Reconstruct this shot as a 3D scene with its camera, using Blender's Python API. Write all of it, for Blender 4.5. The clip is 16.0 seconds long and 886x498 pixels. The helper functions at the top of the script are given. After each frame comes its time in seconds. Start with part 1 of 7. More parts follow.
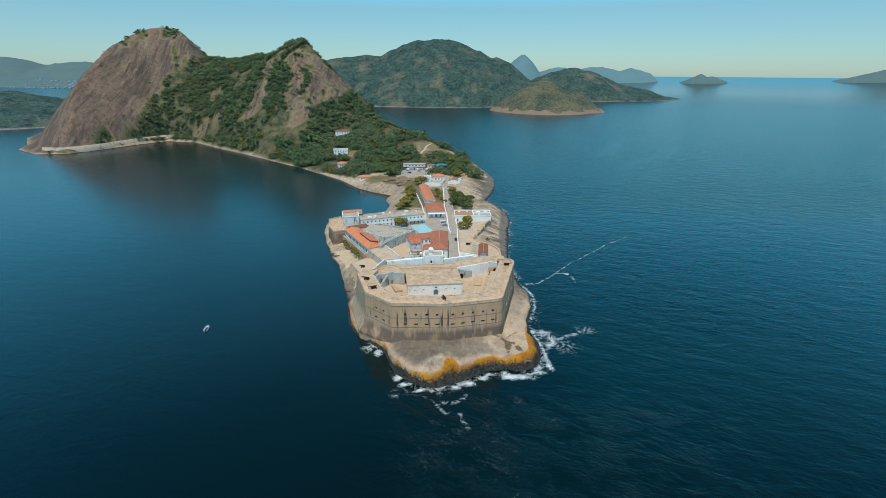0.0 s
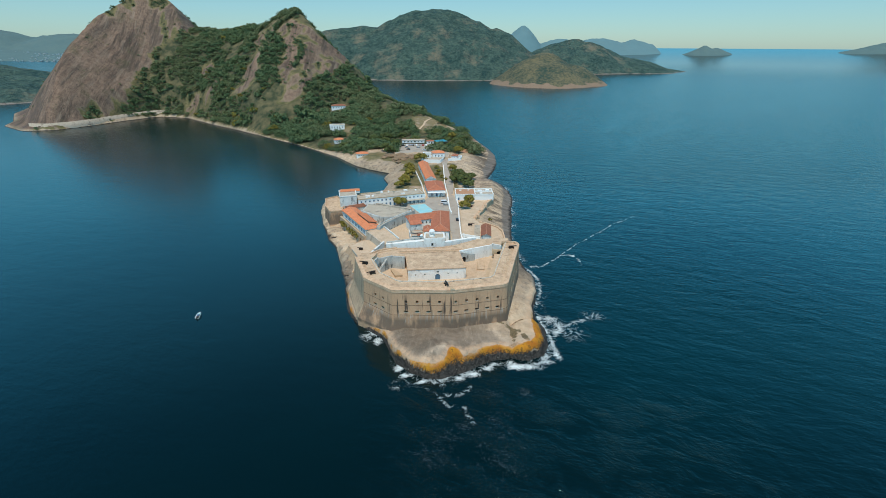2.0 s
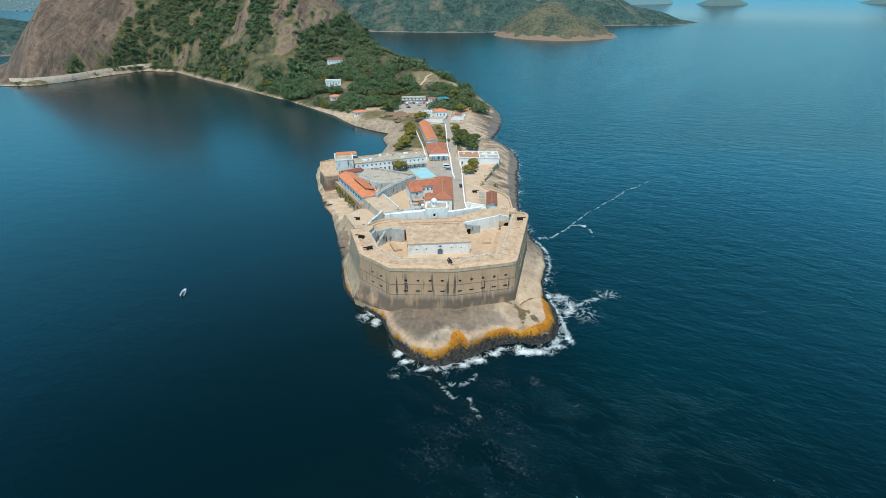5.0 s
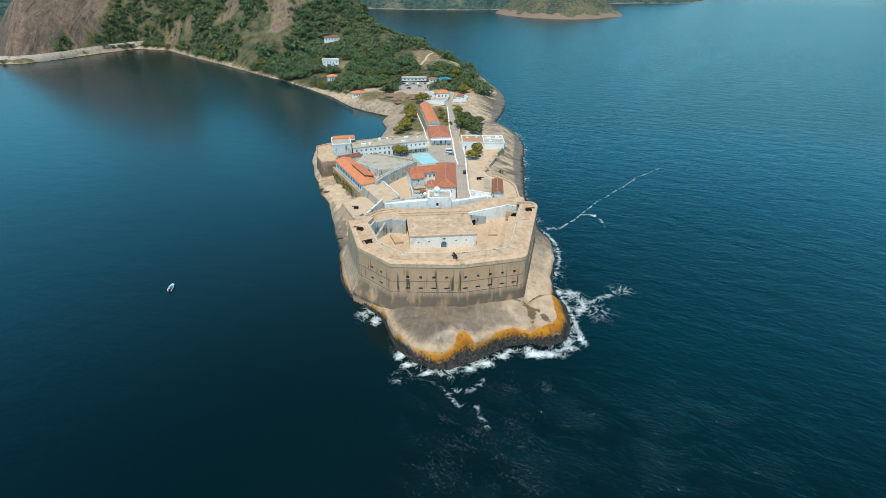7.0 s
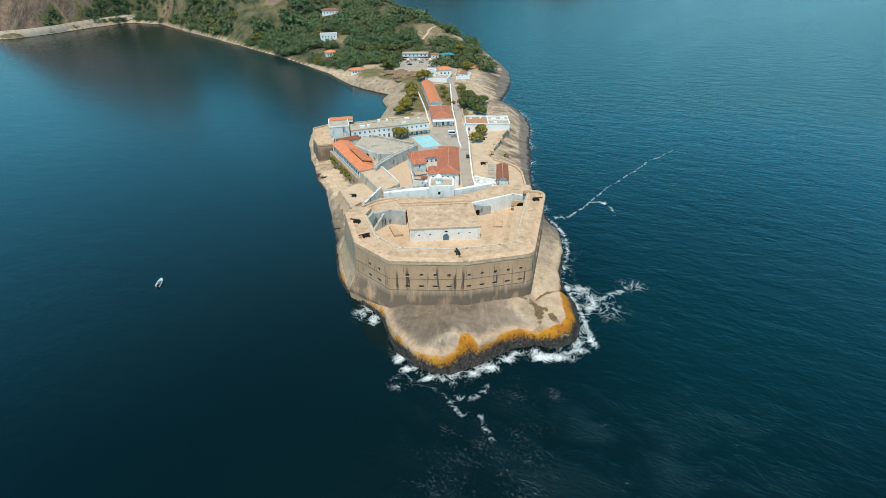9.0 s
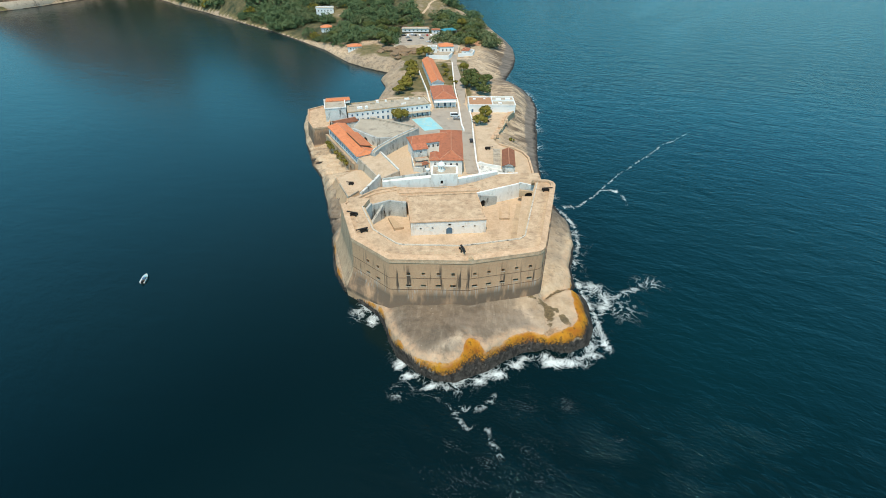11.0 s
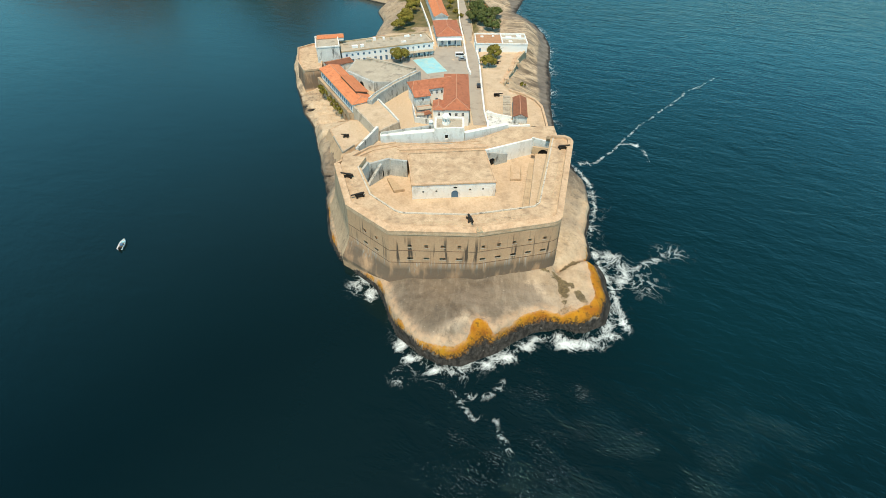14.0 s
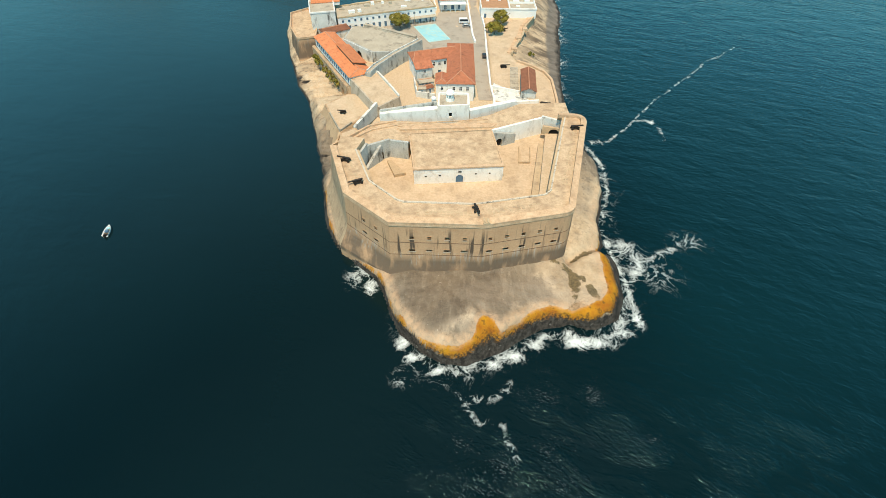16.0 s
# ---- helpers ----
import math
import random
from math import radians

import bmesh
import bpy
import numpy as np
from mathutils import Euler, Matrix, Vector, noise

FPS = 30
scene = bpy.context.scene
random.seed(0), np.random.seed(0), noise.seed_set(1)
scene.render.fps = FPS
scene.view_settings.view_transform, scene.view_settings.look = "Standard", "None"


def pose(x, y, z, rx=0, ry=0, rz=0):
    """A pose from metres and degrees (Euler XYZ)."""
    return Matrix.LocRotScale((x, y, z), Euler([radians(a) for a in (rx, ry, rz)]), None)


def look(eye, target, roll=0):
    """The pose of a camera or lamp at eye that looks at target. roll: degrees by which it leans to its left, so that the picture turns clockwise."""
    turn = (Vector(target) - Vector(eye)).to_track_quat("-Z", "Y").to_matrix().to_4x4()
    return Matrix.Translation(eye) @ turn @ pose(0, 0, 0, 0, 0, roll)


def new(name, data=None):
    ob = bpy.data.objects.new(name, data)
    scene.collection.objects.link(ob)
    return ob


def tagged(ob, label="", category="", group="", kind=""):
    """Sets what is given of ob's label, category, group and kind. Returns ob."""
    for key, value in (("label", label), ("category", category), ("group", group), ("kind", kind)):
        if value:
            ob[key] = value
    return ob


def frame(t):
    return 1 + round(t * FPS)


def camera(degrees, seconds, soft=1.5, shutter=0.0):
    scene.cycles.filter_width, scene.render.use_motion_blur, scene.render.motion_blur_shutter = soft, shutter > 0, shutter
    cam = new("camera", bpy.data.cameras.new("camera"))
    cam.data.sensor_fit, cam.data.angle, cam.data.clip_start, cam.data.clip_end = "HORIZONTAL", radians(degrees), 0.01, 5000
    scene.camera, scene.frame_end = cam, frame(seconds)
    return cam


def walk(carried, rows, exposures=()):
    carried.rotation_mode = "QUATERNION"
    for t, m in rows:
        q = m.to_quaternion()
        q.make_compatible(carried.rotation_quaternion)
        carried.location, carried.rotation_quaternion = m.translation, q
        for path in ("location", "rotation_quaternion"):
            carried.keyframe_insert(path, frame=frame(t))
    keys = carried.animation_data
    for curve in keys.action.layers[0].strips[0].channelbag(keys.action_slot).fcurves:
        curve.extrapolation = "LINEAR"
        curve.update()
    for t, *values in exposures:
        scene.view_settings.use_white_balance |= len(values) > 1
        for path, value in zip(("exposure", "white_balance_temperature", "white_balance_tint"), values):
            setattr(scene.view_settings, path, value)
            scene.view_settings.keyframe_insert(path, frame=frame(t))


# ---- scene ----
cam = camera(87.0, 16.0, 0.55)
PATH = [
    (0, (3.135, -181.355, 117.13), (3.127, -179.485, 116.421), 0.3),
    (0.5, (2.484, -178.363, 117.001), (2.48, -176.5, 116.275), 0.1),
    (1, (1.965, -175.599, 116.584), (1.963, -173.744, 115.838), 0.3),
    (1.5, (2.012, -172.772, 116.341), (2.007, -170.927, 115.568), 0.3),
    (2, (1.56, -169.842, 116.142), (1.558, -168.011, 115.338), 0.2),
    (2.5, (1.51, -166.766, 115.941), (1.506, -164.949, 115.106), 0.2),
    (3, (1.368, -164.067, 115.422), (1.363, -162.267, 114.549), 0.2),
    (3.5, (0.484, -161.142, 115.118), (0.486, -159.359, 114.212), 0.3),
    (4, (0.992, -158.072, 115.203), (0.987, -156.3, 114.274), 0.3),
    (6.5, (-0.767, -141.669, 112.992), (-0.773, -139.943, 111.982), 0.3),
    (7, (-1.308, -138.583, 112.518), (-1.31, -136.868, 111.489), 0.5),
    (7.5, (-1.413, -135.492, 112.285), (-1.417, -133.791, 111.233), 0.5),
    (8, (-1.024, -132.267, 112.434), (-1.034, -130.581, 111.358), 0.4),
    (8.5, (-1.163, -129.435, 112.553), (-1.174, -127.761, 111.459), 0.3),
    (9, (-1.096, -126.128, 112.548), (-1.109, -124.466, 111.434), 0.3),
    (11.5, (-3.072, -110.199, 110.38), (-3.08, -108.607, 109.17), 0.6),
    (12, (-3.442, -107.252, 110.113), (-3.448, -105.68, 108.877), 0.8),
    (12.5, (-3.239, -104.53, 109.719), (-3.251, -102.985, 108.448), 0.5),
    (13, (-3.444, -101.545, 109.269), (-3.456, -100.037, 107.955), 0.6),
    (13.5, (-3.652, -98.827, 108.789), (-3.664, -97.351, 107.439), 0.6),
    (14, (-3.947, -95.973, 108.44), (-3.957, -94.53, 107.056), 0.8),
    (14.5, (-4.071, -93.359, 108.04), (-4.084, -91.945, 106.626), 0.6),
    (15, (-4.582, -90.852, 107.678), (-4.59, -89.465, 106.237), 1.1),
    (15.5, (-4.845, -88.281, 107.423), (-4.853, -86.917, 105.96), 1.1),
    (16, (-5.189, -85.163, 107.432), (-5.197, -83.823, 105.948), 1.0),
]
walk(cam, [(t, look(eye, target, roll)) for t, eye, target, roll in PATH],
     [(0.0, -0.17, 6150, 10), (3.0, -0.07, 6150, 10), (4.0, 0.07, 6150, 10), (6.5, 0.11, 6250, 10), (9.0, 0.15, 6500, 10), (12.0, 0.18, 6900, 10), (16.0, 0.30, 7650, 10)])

# ---------------------------------------------------------------- world and sun
SUN_EL, SUN_AZ = radians(66), radians(189)          # azimuth from +y towards +x
to_sun = Vector((math.sin(SUN_AZ) * math.cos(SUN_EL), math.cos(SUN_AZ) * math.cos(SUN_EL), math.sin(SUN_EL)))
world = bpy.data.worlds.new("sky")
scene.world = world
world.use_nodes = True
wn, wl = world.node_tree.nodes, world.node_tree.links
sky = wn.new("ShaderNodeTexSky")
sky.sky_type, sky.sun_disc = "NISHITA", False
sky.sun_elevation, sky.sun_rotation = SUN_EL, SUN_AZ
sky.altitude, sky.air_density, sky.dust_density, sky.ozone_density = 100, 1.0, 0.15, 1.5
tint = wn.new("ShaderNodeMix")
tint.data_type, tint.blend_type = "RGBA", "MULTIPLY"
tint.inputs[0].default_value = 1.0
where = wn.new("ShaderNodeTexCoord")
split = wn.new("ShaderNodeSeparateXYZ")
wl.new(where.outputs["Generated"], split.inputs[0])
air = wn.new("ShaderNodeValToRGB")          # sea haze low down, clear blue-green above
bands = [(0.0, (0.47, 0.65, 0.76)), (0.11, (0.57, 0.82, 0.82)), (0.24, (0.60, 1.86, 1.80)), (0.45, (0.66, 2.06, 2.02)), (0.78, (0.46, 0.70, 0.68)), (0.95, (2.35, 1.38, 1.02))]
while len(air.color_ramp.elements) < len(bands):
    air.color_ramp.elements.new(0.5)
for el, (at, colour) in zip(air.color_ramp.elements, bands):
    el.position, el.color = at, (*colour, 1)
wl.new(split.outputs[2], air.inputs[0])
wl.new(air.outputs[0], tint.inputs[7])
wl.new(sky.outputs[0], tint.inputs[6])
wl.new(tint.outputs[2], wn["Background"].inputs[0])
wn["Background"].inputs[1].default_value = 0.13
sun = new("sun", bpy.data.lights.new("sun", "SUN"))
sun.data.energy, sun.data.angle, sun.data.color = 3.55, radians(0.53), (1.0, 0.92, 0.765)
sun.matrix_world = look((0, 0, 400), Vector((0, 0, 400)) - to_sun)

# ---------------------------------------------------------------- materials


def mat(name, a, b, size=3.0, fine=0.3, rough=0.85, bump=0.3, depth=0.05, metal=0.0, spread=0.35, per=0.0, streak=0.0, stain=None):
    """A procedural surface: colours a and b mixed by coarse and fine noise (sizes in metres), with relief.
    per: brightness change from object to object. streak: vertical stretching of the coarse noise. stain: (colour, size, amount)."""
    m = bpy.data.materials.new(name)
    m.use_nodes = True
    n, l = m.node_tree.nodes, m.node_tree.links
    bsdf = n["Principled BSDF"]
    geo = n.new("ShaderNodeNewGeometry")
    mp = n.new("ShaderNodeMapping")
    l.new(geo.outputs["Position"], mp.inputs[0])
    if streak:
        mp.inputs["Scale"].default_value = (1, 1, 1 / streak)
    n1 = n.new("ShaderNodeTexNoise")
    n1.inputs["Scale"].default_value, n1.inputs["Detail"].default_value, n1.inputs["Roughness"].default_value = 1 / size, 8, 0.68
    l.new(mp.outputs[0], n1.inputs["Vector"])
    n2 = n.new("ShaderNodeTexNoise")
    n2.inputs["Scale"].default_value, n2.inputs["Detail"].default_value = 1 / fine, 3
    l.new(geo.outputs["Position"], n2.inputs["Vector"])
    add = n.new("ShaderNodeMath")
    add.operation = "MULTIPLY_ADD"
    l.new(n2.outputs[0], add.inputs[0])
    add.inputs[1].default_value = 0.7
    l.new(n1.outputs[0], add.inputs[2])
    rng = n.new("ShaderNodeMapRange")
    rng.inputs[1].default_value, rng.inputs[2].default_value = 0.85 - spread, 0.85 + spread
    l.new(add.outputs[0], rng.inputs[0])
    mix = n.new("ShaderNodeMix")
    mix.data_type = "RGBA"
    mix.inputs[6].default_value, mix.inputs[7].default_value = (*a, 1), (*b, 1)
    l.new(rng.outputs[0], mix.inputs[0])
    col = mix.outputs[2]
    if stain:
        n3 = n.new("ShaderNodeTexNoise")
        n3.inputs["Scale"].default_value, n3.inputs["Detail"].default_value, n3.inputs["Roughness"].default_value = 1 / stain[1], 9, 0.72
        l.new(mp.outputs[0], n3.inputs["Vector"])
        r3 = n.new("ShaderNodeMapRange")
        r3.inputs[1].default_value, r3.inputs[2].default_value, r3.inputs[4].default_value = 0.52, 0.66, stain[2]
        l.new(n3.outputs[0], r3.inputs[0])
        m3 = n.new("ShaderNodeMix")
        m3.data_type = "RGBA"
        l.new(r3.outputs[0], m3.inputs[0])
        l.new(col, m3.inputs[6])
        m3.inputs[7].default_value = (*stain[0], 1)
        col = m3.outputs[2]
    if per:
        info = n.new("ShaderNodeObjectInfo")
        hsv = n.new("ShaderNodeHueSaturation")
        r4 = n.new("ShaderNodeMapRange")
        r4.inputs[3].default_value, r4.inputs[4].default_value = 1 - per, 1 + per
        l.new(info.outputs["Random"], r4.inputs[0])
        l.new(r4.outputs[0], hsv.inputs["Value"])
        l.new(col, hsv.inputs["Color"])
        col = hsv.outputs[0]
    l.new(col, bsdf.inputs["Base Color"])
    bsdf.inputs["Roughness"].default_value, bsdf.inputs["Metallic"].default_value = rough, metal
    bsdf.inputs["Specular IOR Level"].default_value = 0.3
    if bump:
        bp = n.new("ShaderNodeBump")
        bp.inputs["Strength"].default_value, bp.inputs["Distance"].default_value = bump, depth
        l.new(add.outputs[0], bp.inputs["Height"])
        l.new(bp.outputs[0], bsdf.inputs["Normal"])
    return m


def streaked(m, dark, pale):
    """Rain stains that run down a wall, and salt bloom low on it."""
    n, l = m.node_tree.nodes, m.node_tree.links
    bsdf = n["Principled BSDF"]
    src = bsdf.inputs["Base Color"].links[0].from_socket
    geo = n.new("ShaderNodeNewGeometry")
    sep = n.new("ShaderNodeSeparateXYZ")
    l.new(geo.outputs["Position"], sep.inputs[0])
    low = (0.115, 0.088, 0.066)
    for colour, size, lo, hi, amount, zs in ((dark, 1.5, 0.60, 0.66, 0.9, (9.0, 13.0, 21.5, 17.5)), (pale, 0.6, 0.54, 0.66, 0.8, (6.5, 8.5, 12.6, 10.8)), (dark, 0.7, 0.60, 0.70, 0.6, (8.0, 14.0, 22.0, 17.0)), (low, 3.0, 0.26, 0.50, 0.85, (2.0, 3.0, 11.6, 8.8))):
        mp = n.new("ShaderNodeMapping")
        mp.inputs["Scale"].default_value = (1, 1, 0.035 if size < 3 else 0.3)
        l.new(geo.outputs["Position"], mp.inputs[0])
        t = n.new("ShaderNodeTexNoise")
        t.inputs["Scale"].default_value, t.inputs["Detail"].default_value = 1 / size, 3
        l.new(mp.outputs[0], t.inputs["Vector"])
        r = n.new("ShaderNodeMapRange")
        r.inputs[1].default_value, r.inputs[2].default_value, r.inputs[4].default_value = lo, hi, amount
        l.new(t.outputs[0], r.inputs[0])
        up, down = n.new("ShaderNodeMapRange"), n.new("ShaderNodeMapRange")
        up.inputs[1].default_value, up.inputs[2].default_value = zs[0], zs[1]
        down.inputs[1].default_value, down.inputs[2].default_value = zs[2], zs[3]
        l.new(sep.outputs[2], up.inputs[0])
        l.new(sep.outputs[2], down.inputs[0])
        m1, m2 = n.new("ShaderNodeMath"), n.new("ShaderNodeMath")
        m1.operation = m2.operation = "MULTIPLY"
        l.new(up.outputs[0], m1.inputs[0])
        l.new(down.outputs[0], m1.inputs[1])
        l.new(m1.outputs[0], m2.inputs[0])
        l.new(r.outputs[0], m2.inputs[1])
        mix = n.new("ShaderNodeMix")
        mix.data_type = "RGBA"
        l.new(m2.outputs[0], mix.inputs[0])
        l.new(src, mix.inputs[6])
        mix.inputs[7].default_value = (*colour, 1)
        src = mix.outputs[2]
    l.new(src, bsdf.inputs["Base Color"])
    return m


STONE = mat("fort_masonry", (0.43, 0.25, 0.142), (0.59, 0.375, 0.23), 6, 0.5, 0.9, 0.4, 0.08, streak=2.5, stain=((0.20, 0.14, 0.095), 5, 0.35))
streaked(STONE, (0.055, 0.045, 0.038), (0.52, 0.47, 0.41))
ROUGH = mat("rough_bay_masonry", (0.33, 0.225, 0.145), (0.56, 0.41, 0.27), 2.2, 0.5, 0.95, 0.8, 0.25, streak=7.0, stain=((0.14, 0.105, 0.075), 2.4, 0.7))
SILL = mat("worn_pale_sill", (0.46, 0.37, 0.28), (0.58, 0.48, 0.37), 1.5, 0.3, 0.9, 0.2, 0.02)
WEATHERED = mat("weathered_plaster", (0.36, 0.29, 0.22), (0.58, 0.50, 0.40), 2.6, 0.4, 0.95, 0.4, 0.06, streak=2.5, stain=((0.12, 0.10, 0.08), 2.2, 0.8))
STONE_BAND = mat("dark_brown_band", (0.115, 0.066, 0.04), (0.22, 0.135, 0.085), 2, 0.4, 0.95, 0.3, 0.04)
KERB = mat("blotched_kerb", (0.46, 0.40, 0.32), (0.66, 0.60, 0.50), 1.6, 0.4, 0.9, 0.3, 0.04, stain=((0.055, 0.045, 0.036), 1.5, 0.9))
STONE_PALE = mat("pale_masonry", (0.42, 0.30, 0.19), (0.58, 0.44, 0.29), 4, 0.4, 0.9, 0.3, 0.06, stain=((0.16, 0.12, 0.09), 3, 0.5))
COPING = mat("parapet_coping", (0.46, 0.295, 0.18), (0.68, 0.485, 0.325), 2.5, 0.4, 0.9, 0.3, 0.05, spread=0.25, stain=((0.2, 0.14, 0.09), 1.6, 0.5))
DECK = mat("terrace_mortar", (0.40, 0.265, 0.165), (0.66, 0.495, 0.335), 4, 0.55, 0.95, 0.4, 0.06, spread=0.25, stain=((0.23, 0.155, 0.10), 2.2, 0.7))
SAND = mat("beaten_sand", (0.46, 0.335, 0.22), (0.63, 0.485, 0.345), 6, 0.6, 0.95, 0.3, 0.06, spread=0.25, stain=((0.33, 0.24, 0.165), 4.5, 0.55))
WHITE = mat("limewash", (0.74, 0.73, 0.69), (0.87, 0.86, 0.82), 3, 0.5, 0.85, 0.2, 0.03, streak=2.0, stain=((0.38, 0.34, 0.29), 2.6, 0.5))
WHITE_OLD = mat("mouldy_limewash", (0.52, 0.53, 0.50), (0.76, 0.76, 0.72), 3, 0.4, 0.9, 0.3, 0.04, streak=3.0, stain=((0.085, 0.085, 0.078), 2.4, 0.9))
CLEAN = mat("white_paint", (0.74, 0.74, 0.72), (0.84, 0.84, 0.82), 3, 0.3, 0.7, 0.1, 0.02)
MOULD = mat("mouldy_plaster", (0.27, 0.28, 0.265), (0.60, 0.60, 0.56), 2.5, 0.4, 0.95, 0.3, 0.04, streak=3.0, stain=((0.060, 0.060, 0.055), 2.0, 0.9))
PATIO = mat("worn_terracotta_paving", (0.36, 0.185, 0.10), (0.50, 0.28, 0.16), 2.0, 0.3, 0.9, 0.2, 0.02, stain=((0.24, 0.13, 0.08), 1.5, 0.6))
OUTWORK = mat("sandy_masonry", (0.40, 0.26, 0.155), (0.58, 0.41, 0.265), 3.0, 0.4, 0.95, 0.5, 0.1, streak=3.0, stain=((0.16, 0.115, 0.08), 2.6, 0.75))
BLUE = mat("blue_paint", (0.07, 0.14, 0.22), (0.10, 0.20, 0.30), 2, 0.2, 0.6, 0.1, 0.01)
# near-black faces that close openings; the shade inside is put into the colour
DARK = mat("opening_shade", (0.012, 0.011, 0.010), (0.02, 0.018, 0.016), 1, 0.3, 0.9, 0.0)
IRON = mat("black_iron", (0.015, 0.014, 0.013), (0.05, 0.04, 0.035), 0.8, 0.15, 0.55, 0.2, 0.02, metal=0.4)
TILE = mat("clay_tile", (0.31, 0.10, 0.052), (0.52, 0.195, 0.108), 1.6, 0.5, 0.85, 0.4, 0.06, per=0.12, stain=((0.17, 0.075, 0.048), 1.3, 0.85))
RIDGE = mat("pale_ridge_tile", (0.46, 0.215, 0.135), (0.58, 0.31, 0.20), 1, 0.2, 0.9, 0.2, 0.02)
TILE_NEW = mat("bright_clay_tile", (0.52, 0.165, 0.07), (0.70, 0.265, 0.125), 3.0, 0.5, 0.85, 0.4, 0.06, per=0.10, stain=((0.33, 0.105, 0.05), 1.3, 0.75))
TILE_OLD = mat("weathered_clay_tile", (0.17, 0.07, 0.04), (0.30, 0.12, 0.07), 2.0, 0.4, 0.9, 0.4, 0.06, per=0.12, stain=((0.09, 0.06, 0.045), 1.5, 0.5))
ASPHALT = mat("pale_road", (0.33, 0.285, 0.235), (0.43, 0.375, 0.31), 6, 0.4, 0.95, 0.2, 0.03, stain=((0.19, 0.165, 0.14), 5, 0.6))
ROOF_GREY = mat("flat_roof_mortar", (0.34, 0.295, 0.23), (0.52, 0.45, 0.355), 5, 0.5, 0.95, 0.2, 0.03, stain=((0.13, 0.115, 0.10), 3, 0.6))
COURT = mat("blue_court_paint", (0.22, 0.50, 0.56), (0.34, 0.62, 0.66), 5, 0.6, 0.8, 0.1, 0.01, spread=0.25, stain=((0.50, 0.56, 0.46), 4.5, 0.75))
COURT_LINE = mat("yellow_court_paint", (0.42, 0.55, 0.47), (0.56, 0.60, 0.48), 2, 0.3, 0.7, 0.1, 0.01)
WOOD = mat("weathered_wood", (0.12, 0.085, 0.055), (0.22, 0.16, 0.10), 1.0, 0.15, 0.8, 0.3, 0.02)
BARK = mat("bark", (0.10, 0.075, 0.05), (0.20, 0.15, 0.10), 0.8, 0.15, 0.95, 0.4, 0.04)
GLASS = mat("window_glass", (0.02, 0.028, 0.035), (0.03, 0.04, 0.05), 1, 0.3, 0.12, 0.0)


def leaf_mat(name, a, b, back=0.25):
    m = mat(name, a, b, 9.0, 1.6, 0.75, 0.0, spread=0.3)
    n, l = m.node_tree.nodes, m.node_tree.links
    bsdf = n["Principled BSDF"]
    geo = n.new("ShaderNodeNewGeometry")
    src = bsdf.inputs["Base Color"].links[0].from_socket
    hsv = n.new("ShaderNodeHueSaturation")
    r = n.new("ShaderNodeMapRange")
    r.inputs[3].default_value, r.inputs[4].default_value = 0.86, 1.14
    l.new(geo.outputs["Random Per Island"], r.inputs[0])
    l.new(r.outputs[0], hsv.inputs["Value"])
    l.new(src, hsv.inputs["Color"])
    l.new(hsv.outputs[0], bsdf.inputs["Base Color"])
    bsdf.inputs["Specular IOR Level"].default_value = 0.12
    return m


LEAF = leaf_mat("dark_foliage", (0.050, 0.096, 0.048), (0.140, 0.182, 0.078))
LEAF_DRY = leaf_mat("olive_foliage", (0.125, 0.115, 0.022), (0.27, 0.215, 0.045))
LEAF_TREE = leaf_mat("dark_olive_foliage", (0.055, 0.078, 0.024), (0.135, 0.150, 0.050))
LEAF_SCRUB = leaf_mat("dry_scrub", (0.080, 0.116, 0.056), (0.178, 0.192, 0.088))


